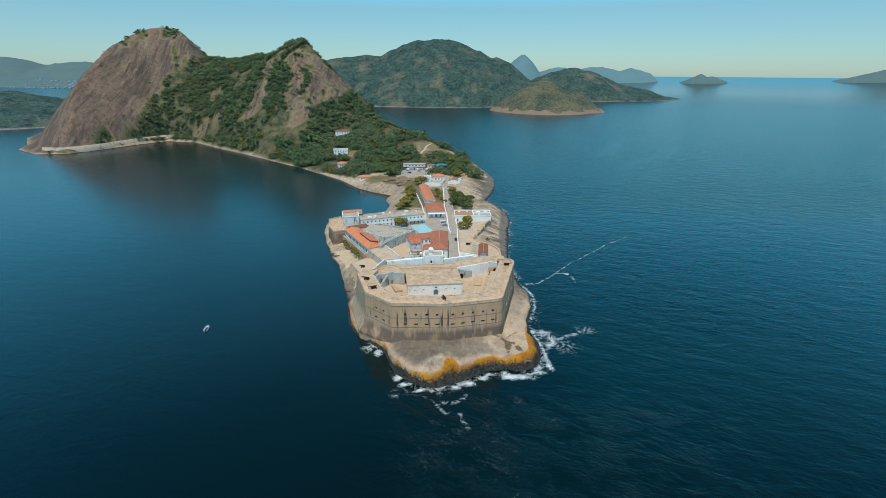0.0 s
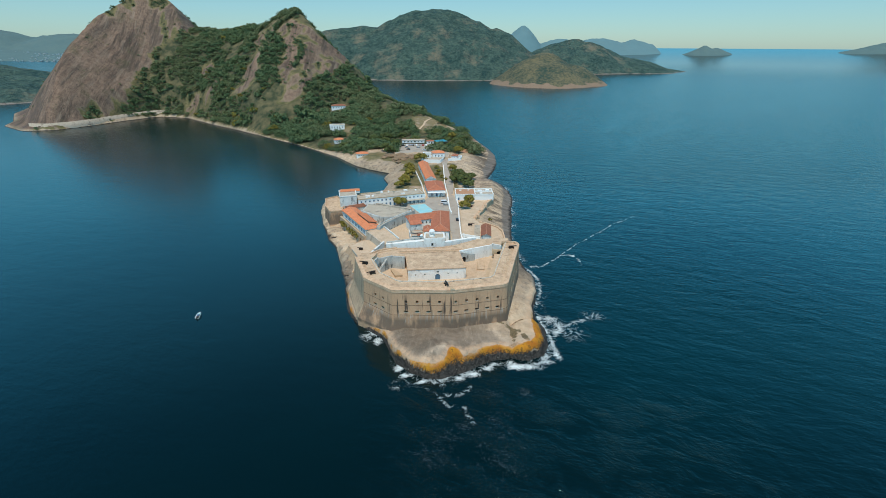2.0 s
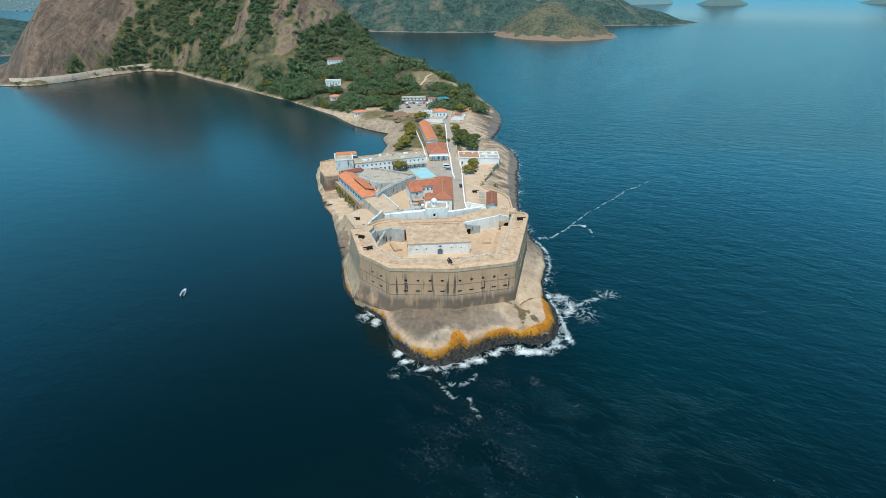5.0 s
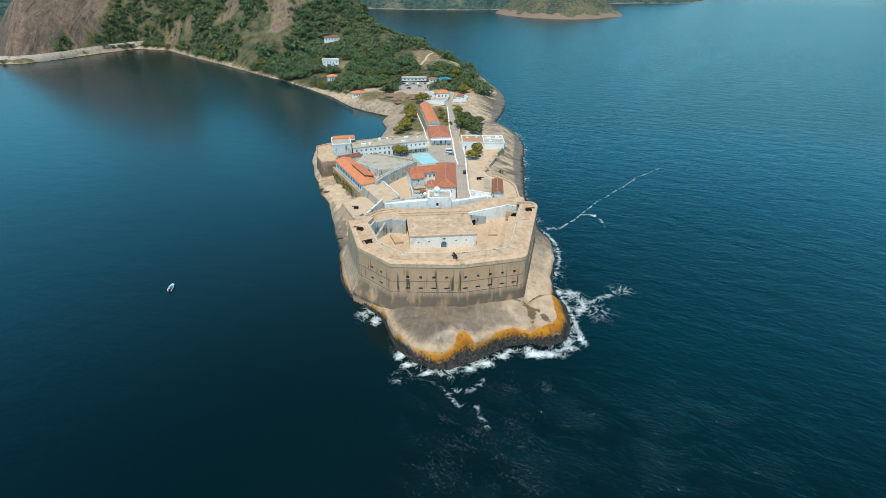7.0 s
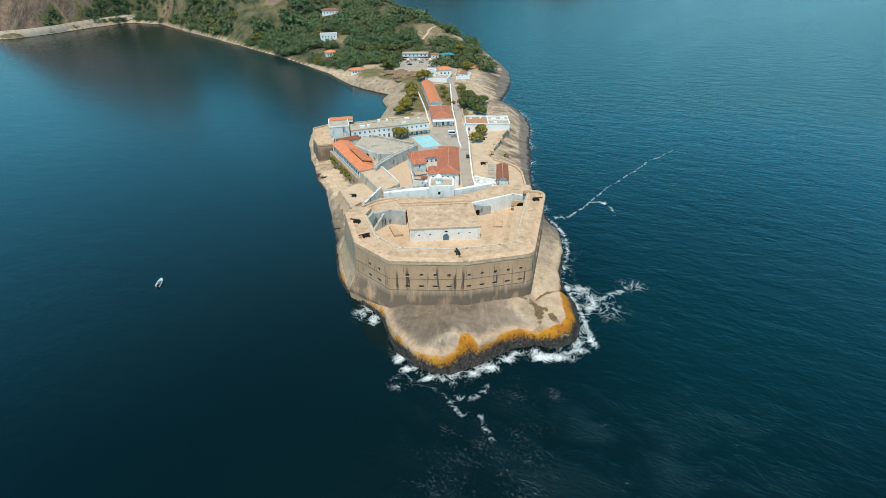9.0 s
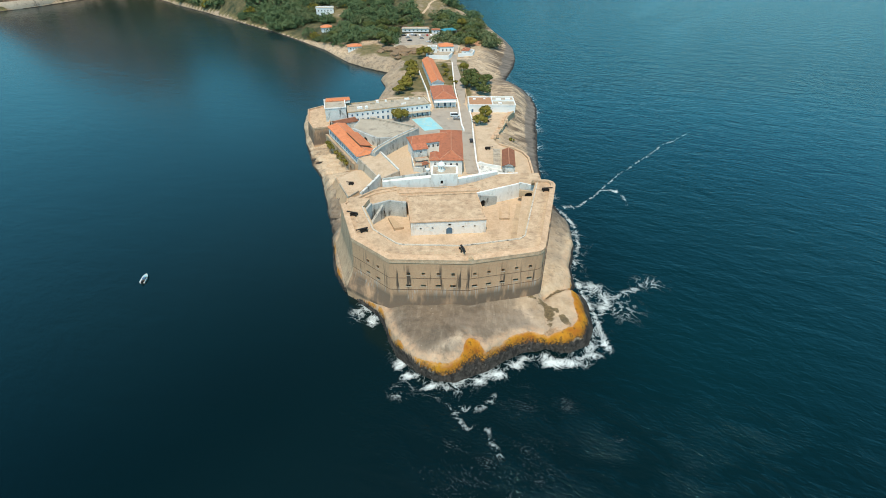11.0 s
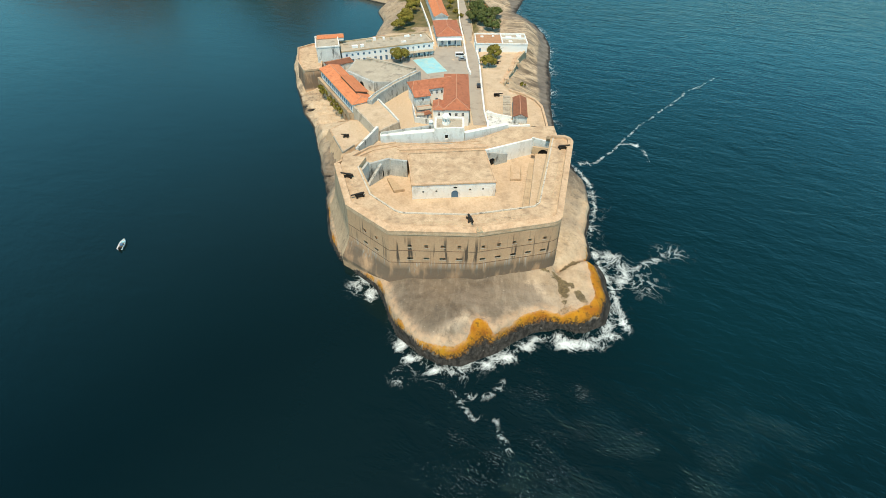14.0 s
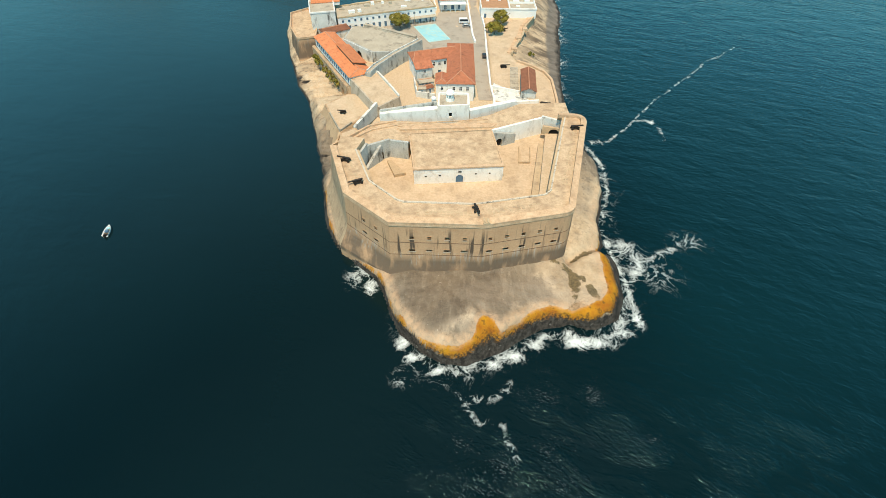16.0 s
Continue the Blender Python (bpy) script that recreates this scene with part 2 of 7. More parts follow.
def land_mat():
    """Granite with weathering, grass and soil by the mesh's own cover values, and the tide's bands of algae on the seaward rock."""
    m = bpy.data.materials.new("granite_and_soil")
    m.use_nodes = True
    n, l = m.node_tree.nodes, m.node_tree.links
    bsdf = n["Principled BSDF"]
    bsdf.inputs["Roughness"].default_value = 0.9
    bsdf.inputs["Specular IOR Level"].default_value = 0.25
    geo = n.new("ShaderNodeNewGeometry")

    def noise_node(size, detail=5, vec=None, scale=None):
        t = n.new("ShaderNodeTexNoise")
        t.inputs["Scale"].default_value, t.inputs["Detail"].default_value, t.inputs["Roughness"].default_value = 1 / size, detail, 0.62
        if scale:
            mp = n.new("ShaderNodeMapping")
            mp.inputs["Scale"].default_value = scale
            l.new(geo.outputs["Position"], mp.inputs[0])
            l.new(mp.outputs[0], t.inputs["Vector"])
        else:
            l.new(geo.outputs["Position"], t.inputs["Vector"])
        return t.outputs[0]

    def ramp(v, lo, hi, to=1.0):
        r = n.new("ShaderNodeMapRange")
        r.inputs[1].default_value, r.inputs[2].default_value, r.inputs[4].default_value = lo, hi, to
        l.new(v, r.inputs[0])
        return r.outputs[0]

    def blend(f, a, b):
        x = n.new("ShaderNodeMix")
        x.data_type = "RGBA"
        l.new(f, x.inputs[0]) if not isinstance(f, float) else None
        for sock, c in ((x.inputs[6], a), (x.inputs[7], b)):
            if isinstance(c, tuple):
                sock.default_value = (*c, 1)
            else:
                l.new(c, sock)
        return x.outputs[2]

    def math_node(op, a, b):
        x = n.new("ShaderNodeMath")
        x.operation = op
        for sock, c in ((x.inputs[0], a), (x.inputs[1], b)):
            if isinstance(c, (int, float)):
                sock.default_value = c
            else:
                l.new(c, sock)
        return x.outputs[0]

    def attr(name):
        a = n.new("ShaderNodeAttribute")
        a.attribute_name = name
        return a.outputs["Fac"]

    mid, small = noise_node(5), noise_node(0.7, 4)
    streaks = noise_node(3.0, 6, scale=(1, 1, 0.12))
    grey = blend(ramp(noise_node(7, 8, scale=(1, 0.45, 1)), 0.35, 0.65), (0.148, 0.117, 0.087), (0.250, 0.200, 0.146))
    grey = blend(ramp(noise_node(1.3, 8, scale=(1, 0.22, 1)), 0.48, 0.70, 0.55), grey, (0.37, 0.30, 0.225))
    grey = blend(ramp(noise_node(0.5, 4), 0.58, 0.68, 0.4), grey, (0.10, 0.08, 0.06))
    tan = blend(ramp(mid, 0.35, 0.65), (0.44, 0.32, 0.205), (0.62, 0.475, 0.33))
    # shade in the rock's hollows, put into the colour
    grey = blend(math_node("MULTIPLY", attr("hollow_shade"), ramp(noise_node(2.0, 7), 0.30, 0.55)), grey, (0.105, 0.082, 0.062))
    rock = blend(attr("pale"), grey, tan)
    rock = blend(math_node("MULTIPLY", attr("cream"), ramp(noise_node(3.0, 7, scale=(1, 0.5, 1)), 0.40, 0.58)), rock, (0.60, 0.47, 0.34))
    rock = blend(ramp(noise_node(0.9, 3), 0.70, 0.735, 0.7), rock, (0.55, 0.48, 0.39))
    inland = math_node("SUBTRACT", 1.0, math_node("MULTIPLY", attr("algae"), 0.72))
    rock = blend(math_node("MULTIPLY", ramp(streaks, 0.50, 0.66, 0.6), inland), rock, (0.11, 0.088, 0.070))
    rock = blend(math_node("MULTIPLY", ramp(noise_node(5, 8, scale=(0.16, 1, 0.3)), 0.44, 0.55, 0.9), attr("tide")), rock, (0.105, 0.078, 0.056))
    rock = blend(ramp(noise_node(9, 8, scale=(0.35, 1, 1)), 0.50, 0.64, 0.5), rock, (0.31, 0.255, 0.20))
    rock = blend(math_node("MULTIPLY", ramp(noise_node(1.1, 7), 0.56, 0.66, 0.55), inland), rock, (0.085, 0.07, 0.058))
    vein = math_node("ABSOLUTE", math_node("SUBTRACT", noise_node(11, 6), 0.5), 0)
    rock = blend(ramp(vein, 0.010, 0.0, 0.3), rock, (0.06, 0.048, 0.04))
    crag = blend(ramp(mid, 0.3, 0.7), (0.142, 0.094, 0.068), (0.268, 0.178, 0.124))
    crag = blend(ramp(noise_node(2.2, 6), 0.54, 0.70, 0.7), crag, (0.048, 0.046, 0.030))
    crag = blend(ramp(noise_node(9, 8, scale=(1, 0.12, 0.12)), 0.47, 0.62, 0.8), crag, (0.055, 0.043, 0.035))
    crag = blend(ramp(noise_node(5, 8, scale=(1, 0.10, 0.10)), 0.55, 0.70, 0.6), crag, (0.30, 0.225, 0.165))
    crag = blend(ramp(noise_node(24, 9), 0.54, 0.68, 0.5), crag, blend(ramp(small, 0.3, 0.7), (0.055, 0.062, 0.030), (0.135, 0.112, 0.058)))
    crag = blend(ramp(noise_node(60, 6, scale=(1, 0.4, 0.4)), 0.52, 0.66, 0.6), crag, (0.072, 0.058, 0.048))
    crag = blend(ramp(noise_node(3.0, 7, scale=(1, 0.07, 0.07)), 0.66, 0.74, 0.7), crag, (0.40, 0.32, 0.25))
    rock = blend(attr("crag"), rock, crag)
    grass = blend(ramp(mid, 0.35, 0.65), (0.085, 0.088, 0.034), (0.21, 0.165, 0.082))
    floor = blend(ramp(noise_node(11, 6), 0.38, 0.62), (0.040, 0.052, 0.026), (0.140, 0.118, 0.060))
    veg = math_node("ADD", attr("veg"), math_node("MULTIPLY", math_node("SUBTRACT", mid, 0.5), 0.9))
    col = blend(ramp(veg, 0.25, 0.45), rock, grass)
    col = blend(ramp(veg, 0.72, 0.92), col, floor)
    sand = math_node("ADD", attr("sand"), math_node("MULTIPLY", math_node("SUBTRACT", mid, 0.5), 0.6))
    col = blend(ramp(sand, 0.4, 0.6), col, blend(ramp(small, 0.3, 0.7), (0.47, 0.35, 0.23), (0.62, 0.48, 0.34)))
    moss = math_node("ADD", attr("moss"), math_node("SUBTRACT", noise_node(1.2, 7), 0.5))
    col = blend(ramp(moss, 0.36, 0.52, 0.85), col, blend(ramp(small, 0.35, 0.65), (0.050, 0.040, 0.020), (0.155, 0.115, 0.052)))
    # tide bands
    sep = n.new("ShaderNodeSeparateXYZ")
    l.new(geo.outputs["Position"], sep.inputs[0])
    up = ramp(math_node("ADD", attr("ochre"), math_node("MULTIPLY", math_node("SUBTRACT", noise_node(1.3, 6), 0.5), 0.9)), 0.40, 0.60)
    crust = blend(ramp(noise_node(3.2, 8), 0.36, 0.64), (0.33, 0.115, 0.012), (0.52, 0.240, 0.016))
    crust = blend(ramp(noise_node(1.6, 7), 0.54, 0.64, 0.75), crust, (0.105, 0.050, 0.014))
    crust = blend(math_node("MULTIPLY", ramp(noise_node(0.6, 7), 0.42, 0.56), ramp(attr("skirt"), 0.05, 0.28)), crust, (0.040, 0.028, 0.016))
    col = blend(up, col, crust)
    rim = attr("rimpale")
    col = blend(math_node("MULTIPLY", math_node("MULTIPLY", rim, 0.7), ramp(noise_node(1.5, 7), 0.34, 0.58)), col, (0.56, 0.37, 0.235))
    wet = ramp(math_node("SUBTRACT", math_node("ADD", sep.outputs[2], math_node("MULTIPLY", math_node("SUBTRACT", mid, 0.5), -1.2)), math_node("ADD", math_node("MULTIPLY", attr("algae"), 0.85), 0.0)), 0.75, 0.35)
    wet = math_node("MAXIMUM", wet, ramp(math_node("ADD", attr("skirt"), math_node("MULTIPLY", math_node("SUBTRACT", noise_node(1.6, 6), 0.5), 0.5)), 0.20, 0.40))
    band = attr("berm")
    col = blend(math_node("MULTIPLY", band, 0.9), col, blend(ramp(noise_node(3, 6, scale=(0.3, 1, 1)), 0.40, 0.62), (0.120, 0.104, 0.090), (0.205, 0.178, 0.150)))
    col = blend(wet, col, blend(ramp(noise_node(1.0, 8, scale=(1, 0.2, 1)), 0.40, 0.66), (0.018, 0.016, 0.014), (0.066, 0.058, 0.050)))
    col = blend(math_node("MULTIPLY", math_node("MULTIPLY", wet, attr("algae")), ramp(noise_node(1.4, 5, scale=(1, 0.10, 1)), 0.63, 0.72, 0.5)), col, (0.40, 0.39, 0.36))
    l.new(col, bsdf.inputs["Base Color"])
    bp = n.new("ShaderNodeBump")
    bp.inputs["Strength"].default_value, bp.inputs["Distance"].default_value = 0.9, 0.6
    ribs = math_node("MULTIPLY", math_node("MULTIPLY", noise_node(11, 8, scale=(1, 0.2, 0.2)), attr("crag")), 8.0)
    l.new(math_node("ADD", math_node("ADD", mid, math_node("MULTIPLY", small, 0.3)), ribs), bp.inputs["Height"])
    l.new(bp.outputs[0], bsdf.inputs["Normal"])
    return m


LAND = land_mat()


def sea_mat():
    m = bpy.data.materials.new("sea_water")
    m.use_nodes = True
    n, l = m.node_tree.nodes, m.node_tree.links
    bsdf = n["Principled BSDF"]
    geo = n.new("ShaderNodeNewGeometry")

    def noise_node(size, detail=4, scale=(1, 1, 1), rot=0, dist=0.0):
        t = n.new("ShaderNodeTexNoise")
        t.inputs["Scale"].default_value, t.inputs["Detail"].default_value, t.inputs["Distortion"].default_value = 1 / size, detail, dist
        t.inputs["Roughness"].default_value = 0.6
        mp = n.new("ShaderNodeMapping")
        mp.vector_type = "TEXTURE"
        mp.inputs["Scale"].default_value, mp.inputs["Rotation"].default_value = scale, (0, 0, radians(rot))
        l.new(geo.outputs["Position"], mp.inputs[0])
        l.new(mp.outputs[0], t.inputs["Vector"])
        return t.outputs[0]

    def math_node(op, a, b):
        x = n.new("ShaderNodeMath")
        x.operation = op
        for sock, c in ((x.inputs[0], a), (x.inputs[1], b)):
            if isinstance(c, (int, float)):
                sock.default_value = c
            else:
                l.new(c, sock)
        return x.outputs[0]

    def ramp(v, lo, hi, a=0.0, b=1.0):
        r = n.new("ShaderNodeMapRange")
        for i, q in enumerate((lo, hi, a, b)):
            r.inputs[i + 1].default_value = q
        l.new(v, r.inputs[0])
        return r.outputs[0]

    def attr(name):
        a = n.new("ShaderNodeAttribute")
        a.attribute_name = name
        return a.outputs["Fac"]

    tone = noise_node(160, 3, (2.2, 1, 1), 20)
    mix = n.new("ShaderNodeMix")
    mix.data_type = "RGBA"
    l.new(ramp(tone, 0.35, 0.65), mix.inputs[0])
    slick = math_node("MULTIPLY", attr("slick"), ramp(noise_node(26, 4, (3.0, 1, 1), 25), 0.3, 0.6))
    mix.inputs[6].default_value, mix.inputs[7].default_value = (0.0005, 0.0050, 0.0068, 1), (0.0006, 0.0085, 0.0105, 1)
    mixs = n.new("ShaderNodeMix")
    mixs.data_type = "RGBA"
    l.new(slick, mixs.inputs[0])
    l.new(mix.outputs[2], mixs.inputs[6])
    mixs.inputs[7].default_value = (0.030, 0.125, 0.130, 1)
    # paler water on bay and ocean sides; reflected sky put into the colour
    for name, colour in (("bay_sheen", (0.0100, 0.0290, 0.0320, 1)), ("ocean_sheen", (0.0012, 0.0400, 0.0500, 1))):
        tinted = n.new("ShaderNodeMix")
        tinted.data_type = "RGBA"
        l.new(attr(name), tinted.inputs[0])
        l.new(mixs.outputs[2], tinted.inputs[6])
        tinted.inputs[7].default_value = colour
        mixs = tinted
    # sea foam: broken lace where the swell meets the rock
    f = attr("foam")

    def ridge(size, dist, thin):
        q = math_node("ABSOLUTE", math_node("SUBTRACT", noise_node(size, 5, (1, 1, 1), 25, dist), 0.5), 0)
        return ramp(q, 0.0, thin, 1.0, 0.0)
    lace = math_node("MAXIMUM", ridge(6.5, 1.0, 0.13), math_node("MULTIPLY", ridge(2.6, 0.6, 0.12), 0.65))
    fine = math_node("SUBTRACT", noise_node(0.7, 5, (1, 1.4, 1), -12, 0.2), 0.5)
    veil = math_node("ADD", math_node("MULTIPLY", f, 1.2), math_node("ADD", math_node("MULTIPLY", lace, 0.75), math_node("MULTIPLY", fine, 0.75)))
    foam = math_node("MULTIPLY", ramp(veil, 0.70, 1.45), ramp(f, 0.03, 0.2))
    # sun glints painted as pale flecks, mixed in with the foam
    glint_fleck = ramp(math_node("ADD", noise_node(0.33, 4, (1.8, 1, 1), -22, 0.8), math_node("ADD", math_node("MULTIPLY", attr("glint_fleck"), 0.12), math_node("MULTIPLY", math_node("SUBTRACT", noise_node(4.0, 4, (2.0, 1, 1), -28, 0.5), 0.5), 0.45))), 0.69, 0.80)
    foam = math_node("MAXIMUM", foam, math_node("MULTIPLY", math_node("MULTIPLY", glint_fleck, 0.10), ramp(attr("glint_fleck"), 0.02, 0.25)))
    mix2 = n.new("ShaderNodeMix")
    mix2.data_type = "RGBA"
    l.new(foam, mix2.inputs[0])
    l.new(mixs.outputs[2], mix2.inputs[6])
    mix2.inputs[7].default_value = (0.66, 0.72, 0.72, 1)
    l.new(mix2.outputs[2], bsdf.inputs["Base Color"])
    l.new(math_node("ADD", ramp(foam, 0, 1, 0.11, 0.7), math_node("MULTIPLY", attr("breeze"), 0.09)), bsdf.inputs["Roughness"])
    bsdf.inputs["IOR"].default_value = 1.36
    bsdf.inputs["Specular Tint"].default_value = (0.45, 0.97, 0.97, 1)
    wind = attr("wind")
    h = math_node("ADD", math_node("MULTIPLY", noise_node(8.5, 3, (2.0, 1, 1), -16, 0.4), 0.75), math_node("MULTIPLY", noise_node(2.1, 4, (1.9, 1, 1), -24, 0.5), 0.30))
    h = math_node("MULTIPLY", h, wind)
    gusts = ramp(noise_node(7.0, 4, (2.0, 1, 1), -26, 0.5), 0.42, 0.66)
    h = math_node("ADD", h, math_node("MULTIPLY", math_node("MULTIPLY", noise_node(0.75, 3, (1.9, 1, 1), -24, 0.6), 0.40), math_node("MULTIPLY", attr("ripple"), gusts)))
    bp = n.new("ShaderNodeBump")
    bp.inputs["Strength"].default_value, bp.inputs["Distance"].default_value = 1.0, 1.1
    l.new(h, bp.inputs["Height"])
    l.new(bp.outputs[0], bsdf.inputs["Normal"])
    return m


SEA = sea_mat()


def shore_band(m, colour, top, reach):
    """Bare pale rock along the water's edge."""
    n, l = m.node_tree.nodes, m.node_tree.links
    bsdf = n["Principled BSDF"]
    src = bsdf.inputs["Base Color"].links[0].from_socket
    geo, sep, tex = n.new("ShaderNodeNewGeometry"), n.new("ShaderNodeSeparateXYZ"), n.new("ShaderNodeTexNoise")
    l.new(geo.outputs["Position"], sep.inputs[0])
    l.new(geo.outputs["Position"], tex.inputs["Vector"])
    tex.inputs["Scale"].default_value, tex.inputs["Detail"].default_value = 0.03, 6
    add = n.new("ShaderNodeMath")
    add.operation = "MULTIPLY_ADD"
    l.new(tex.outputs[0], add.inputs[0])
    add.inputs[1].default_value = -reach
    l.new(sep.outputs[2], add.inputs[2])
    r = n.new("ShaderNodeMapRange")
    r.inputs[1].default_value, r.inputs[2].default_value = top - reach / 2 + 1, top - reach / 2 - 1
    l.new(add.outputs[0], r.inputs[0])
    mix = n.new("ShaderNodeMix")
    mix.data_type = "RGBA"
    l.new(r.outputs[0], mix.inputs[0])
    l.new(src, mix.inputs[6])
    mix.inputs[7].default_value = (*colour, 1)
    l.new(mix.outputs[2], bsdf.inputs["Base Color"])
    return m


# greens shifted to blue-green: distance haze put into the base colour
FAR_LAND = shore_band(mat("hazed_far_woods", (0.018, 0.052, 0.048), (0.080, 0.130, 0.100), 34, 9.0, 0.95, 1.0, 16.0, spread=0.17, stain=((0.22, 0.19, 0.13), 90, 0.8)), (0.27, 0.23, 0.19), 2.0, 9.0)
KNOLL = shore_band(mat("grassy_knoll", (0.030, 0.062, 0.048), (0.17, 0.145, 0.080), 70, 7.0, 0.95, 1.0, 10.0, spread=0.16), (0.27, 0.19, 0.13), 10.0, 30.0)
# aerial haze painted as the flat blue base colour of the farthest land
HAZE = mat("blue_haze", (0.105, 0.195, 0.215), (0.130, 0.225, 0.240), 300, 60, 1.0, 0.0)
HAZE_NEAR = mat("blue_green_haze", (0.085, 0.145, 0.150), (0.115, 0.175, 0.165), 120, 25, 1.0, 0.0)


# ---------------------------------------------------------------- mesh helpers
def array_mesh(name, verts, faces, material, smooth=False):
    me = bpy.data.meshes.new(name)
    verts, faces = np.asarray(verts, float), np.asarray(faces, int)
    k = faces.shape[1]
    me.vertices.add(len(verts))
    me.vertices.foreach_set("co", verts.ravel())
    me.loops.add(faces.size)
    me.loops.foreach_set("vertex_index", faces.ravel())
    me.polygons.add(len(faces))
    me.polygons.foreach_set("loop_start", np.arange(len(faces)) * k)
    me.polygons.foreach_set("loop_total", np.full(len(faces), k))
    if smooth:
        me.polygons.foreach_set("use_smooth", np.ones(len(faces), bool))
    me.update(calc_edges=True)
    me.validate()
    me.materials.append(material)
    return me


def value_layer(me, name, values):
    at = me.attributes.new(name, "FLOAT", "POINT")
    at.data.foreach_set("value", np.asarray(values, np.float32))


def grid_faces(nx, ny):
    i = np.arange(nx * ny).reshape(ny, nx)
    return np.stack([i[:-1, :-1], i[:-1, 1:], i[1:, 1:], i[1:, :-1]], -1).reshape(-1, 4)


def fbm(x, y, size, octaves=4, seed=0):
    """Smooth lattice noise, about -1 to 1."""
    total, amp = np.zeros_like(x, dtype=float), 0.5
    for o in range(octaves):
        u, v = x / size + 37.1 * seed + 11 * o, y / size - 21.7 * seed + 5 * o
        i, j = np.floor(u).astype(int), np.floor(v).astype(int)
        fu, fv = u - i, v - j
        fu, fv = fu * fu * (3 - 2 * fu), fv * fv * (3 - 2 * fv)

        def h(a, b):
            q = np.sin(a * 127.1 + b * 311.7 + seed * 74.7) * 43758.5453
            return 2 * (q - np.floor(q)) - 1
        total += amp * ((h(i, j) * (1 - fu) + h(i + 1, j) * fu) * (1 - fv) + (h(i, j + 1) * (1 - fu) + h(i + 1, j + 1) * fu) * fv)
        amp, size = amp * 0.5, size * 0.5
    return total


def smooth(a, b, v):
    t = np.clip((v - a) / (b - a), 0, 1)
    return t * t * (3 - 2 * t)


def seg_dist(x, y, a, b):
    """Distance to a segment and the place along it, 0 to 1."""
    dx, dy = b[0] - a[0], b[1] - a[1]
    t = np.clip(((x - a[0]) * dx + (y - a[1]) * dy) / (dx * dx + dy * dy), 0, 1)
    return np.hypot(x - a[0] - t * dx, y - a[1] - t * dy), t


def inside_dist(x, y, poly):
    """Distance to a closed outline, positive inside."""
    best, odd = np.full(x.shape, 1e9), np.zeros(x.shape, bool)
    for a, b in zip(poly, poly[1:] + poly[:1]):
        best = np.minimum(best, seg_dist(x, y, a, b)[0])
        cross = (a[1] > y) != (b[1] > y)
        odd ^= cross & (x < (b[0] - a[0]) * (y - a[1]) / ((b[1] - a[1]) or 1e-9) + a[0])
    return np.where(odd, best, -best)


def steps(*spans):
    out = []
    for a, b, s in spans:
        out.extend(np.arange(a, b, s))
    out.append(spans[-1][1])
    return np.array(out)


# ---------------------------------------------------------------- the peninsula
COAST_E = [(-26, -1.5), (-22.9, -5.7), (-20.5, -11.7), (-16.2, -19.0), (-11.0, -24.4), (-4.6, -27.8), (0.8, -28.4), (5.2, -26.6), (10, -24.2), (15.5, -21), (21.5, -17.4), (28, -16), (36, -17.2), (43, -13.5), (47, -5), (48, 5), (46.5, 14), (46, 24), (51, 40), (52, 55),
           (48, 68), (45, 90), (46, 110), (50, 142), (54, 173), (58, 197), (57.4, 219), (53.6, 238), (47, 254), (43.5, 260.5), (46.6, 273), (52.4, 292), (57.5, 321), (59, 355), (54, 387), (48, 413), (43, 434), (34, 458), (0, 522), (-50, 610), (-105, 720)]
COAST_N = [(-190, 960), (-450, 1060), (-720, 1020), (-850, 860), (-760, 680), (-685, 590), (-665, 550), (-602, 506), (-561, 515), (-537, 556), (-518, 604), (-490, 655), (-430, 640), (-372, 585)]
COAST_W = [(-302, 526), (-239, 466), (-175, 408), (-118, 348), (-88, 305), (-66, 286), (-50, 276), (-54, 257), (-48, 236), (-52, 200), (-80, 186), (-93, 176), (-90, 160), (-84, 140), (-73, 110), (-65, 95), (-57, 70), (-49.5, 40), (-45.8, 23), (-41, 15), (-31.5, 4)]
RIM = [(-30, 4.5), (-24.5, -0.5), (-21.6, -5), (-19.5, -12.3), (-15.3, -18.8), (-10.5, -24), (-5.3, -26), (-0.1, -25.8), (3.6, -22.8), (7.2, -19.4), (9.7, -21.2), (12.8, -18.6), (17.2, -15.8), (23.4, -12.6), (29.1, -13.4), (34, -14.8), (39.4, -11.6), (42.5, -5.2), (42.6, 3.3), (41.3, 9.5), (43, 24), (48, 40), (49, 55), (40, 80), (-44, 80), (-47, 40), (-42, 20), (-37, 10)]
COAST = COAST_E + COAST_N + COAST_W
PICO, CONE = (-530, 790), (-234, 725)
SPUR = [(CONE, 160), ((-165, 660), 74), ((-130, 625), 50), ((-55, 540), 32), ((8, 455), 15), ((25, 385), 11)]


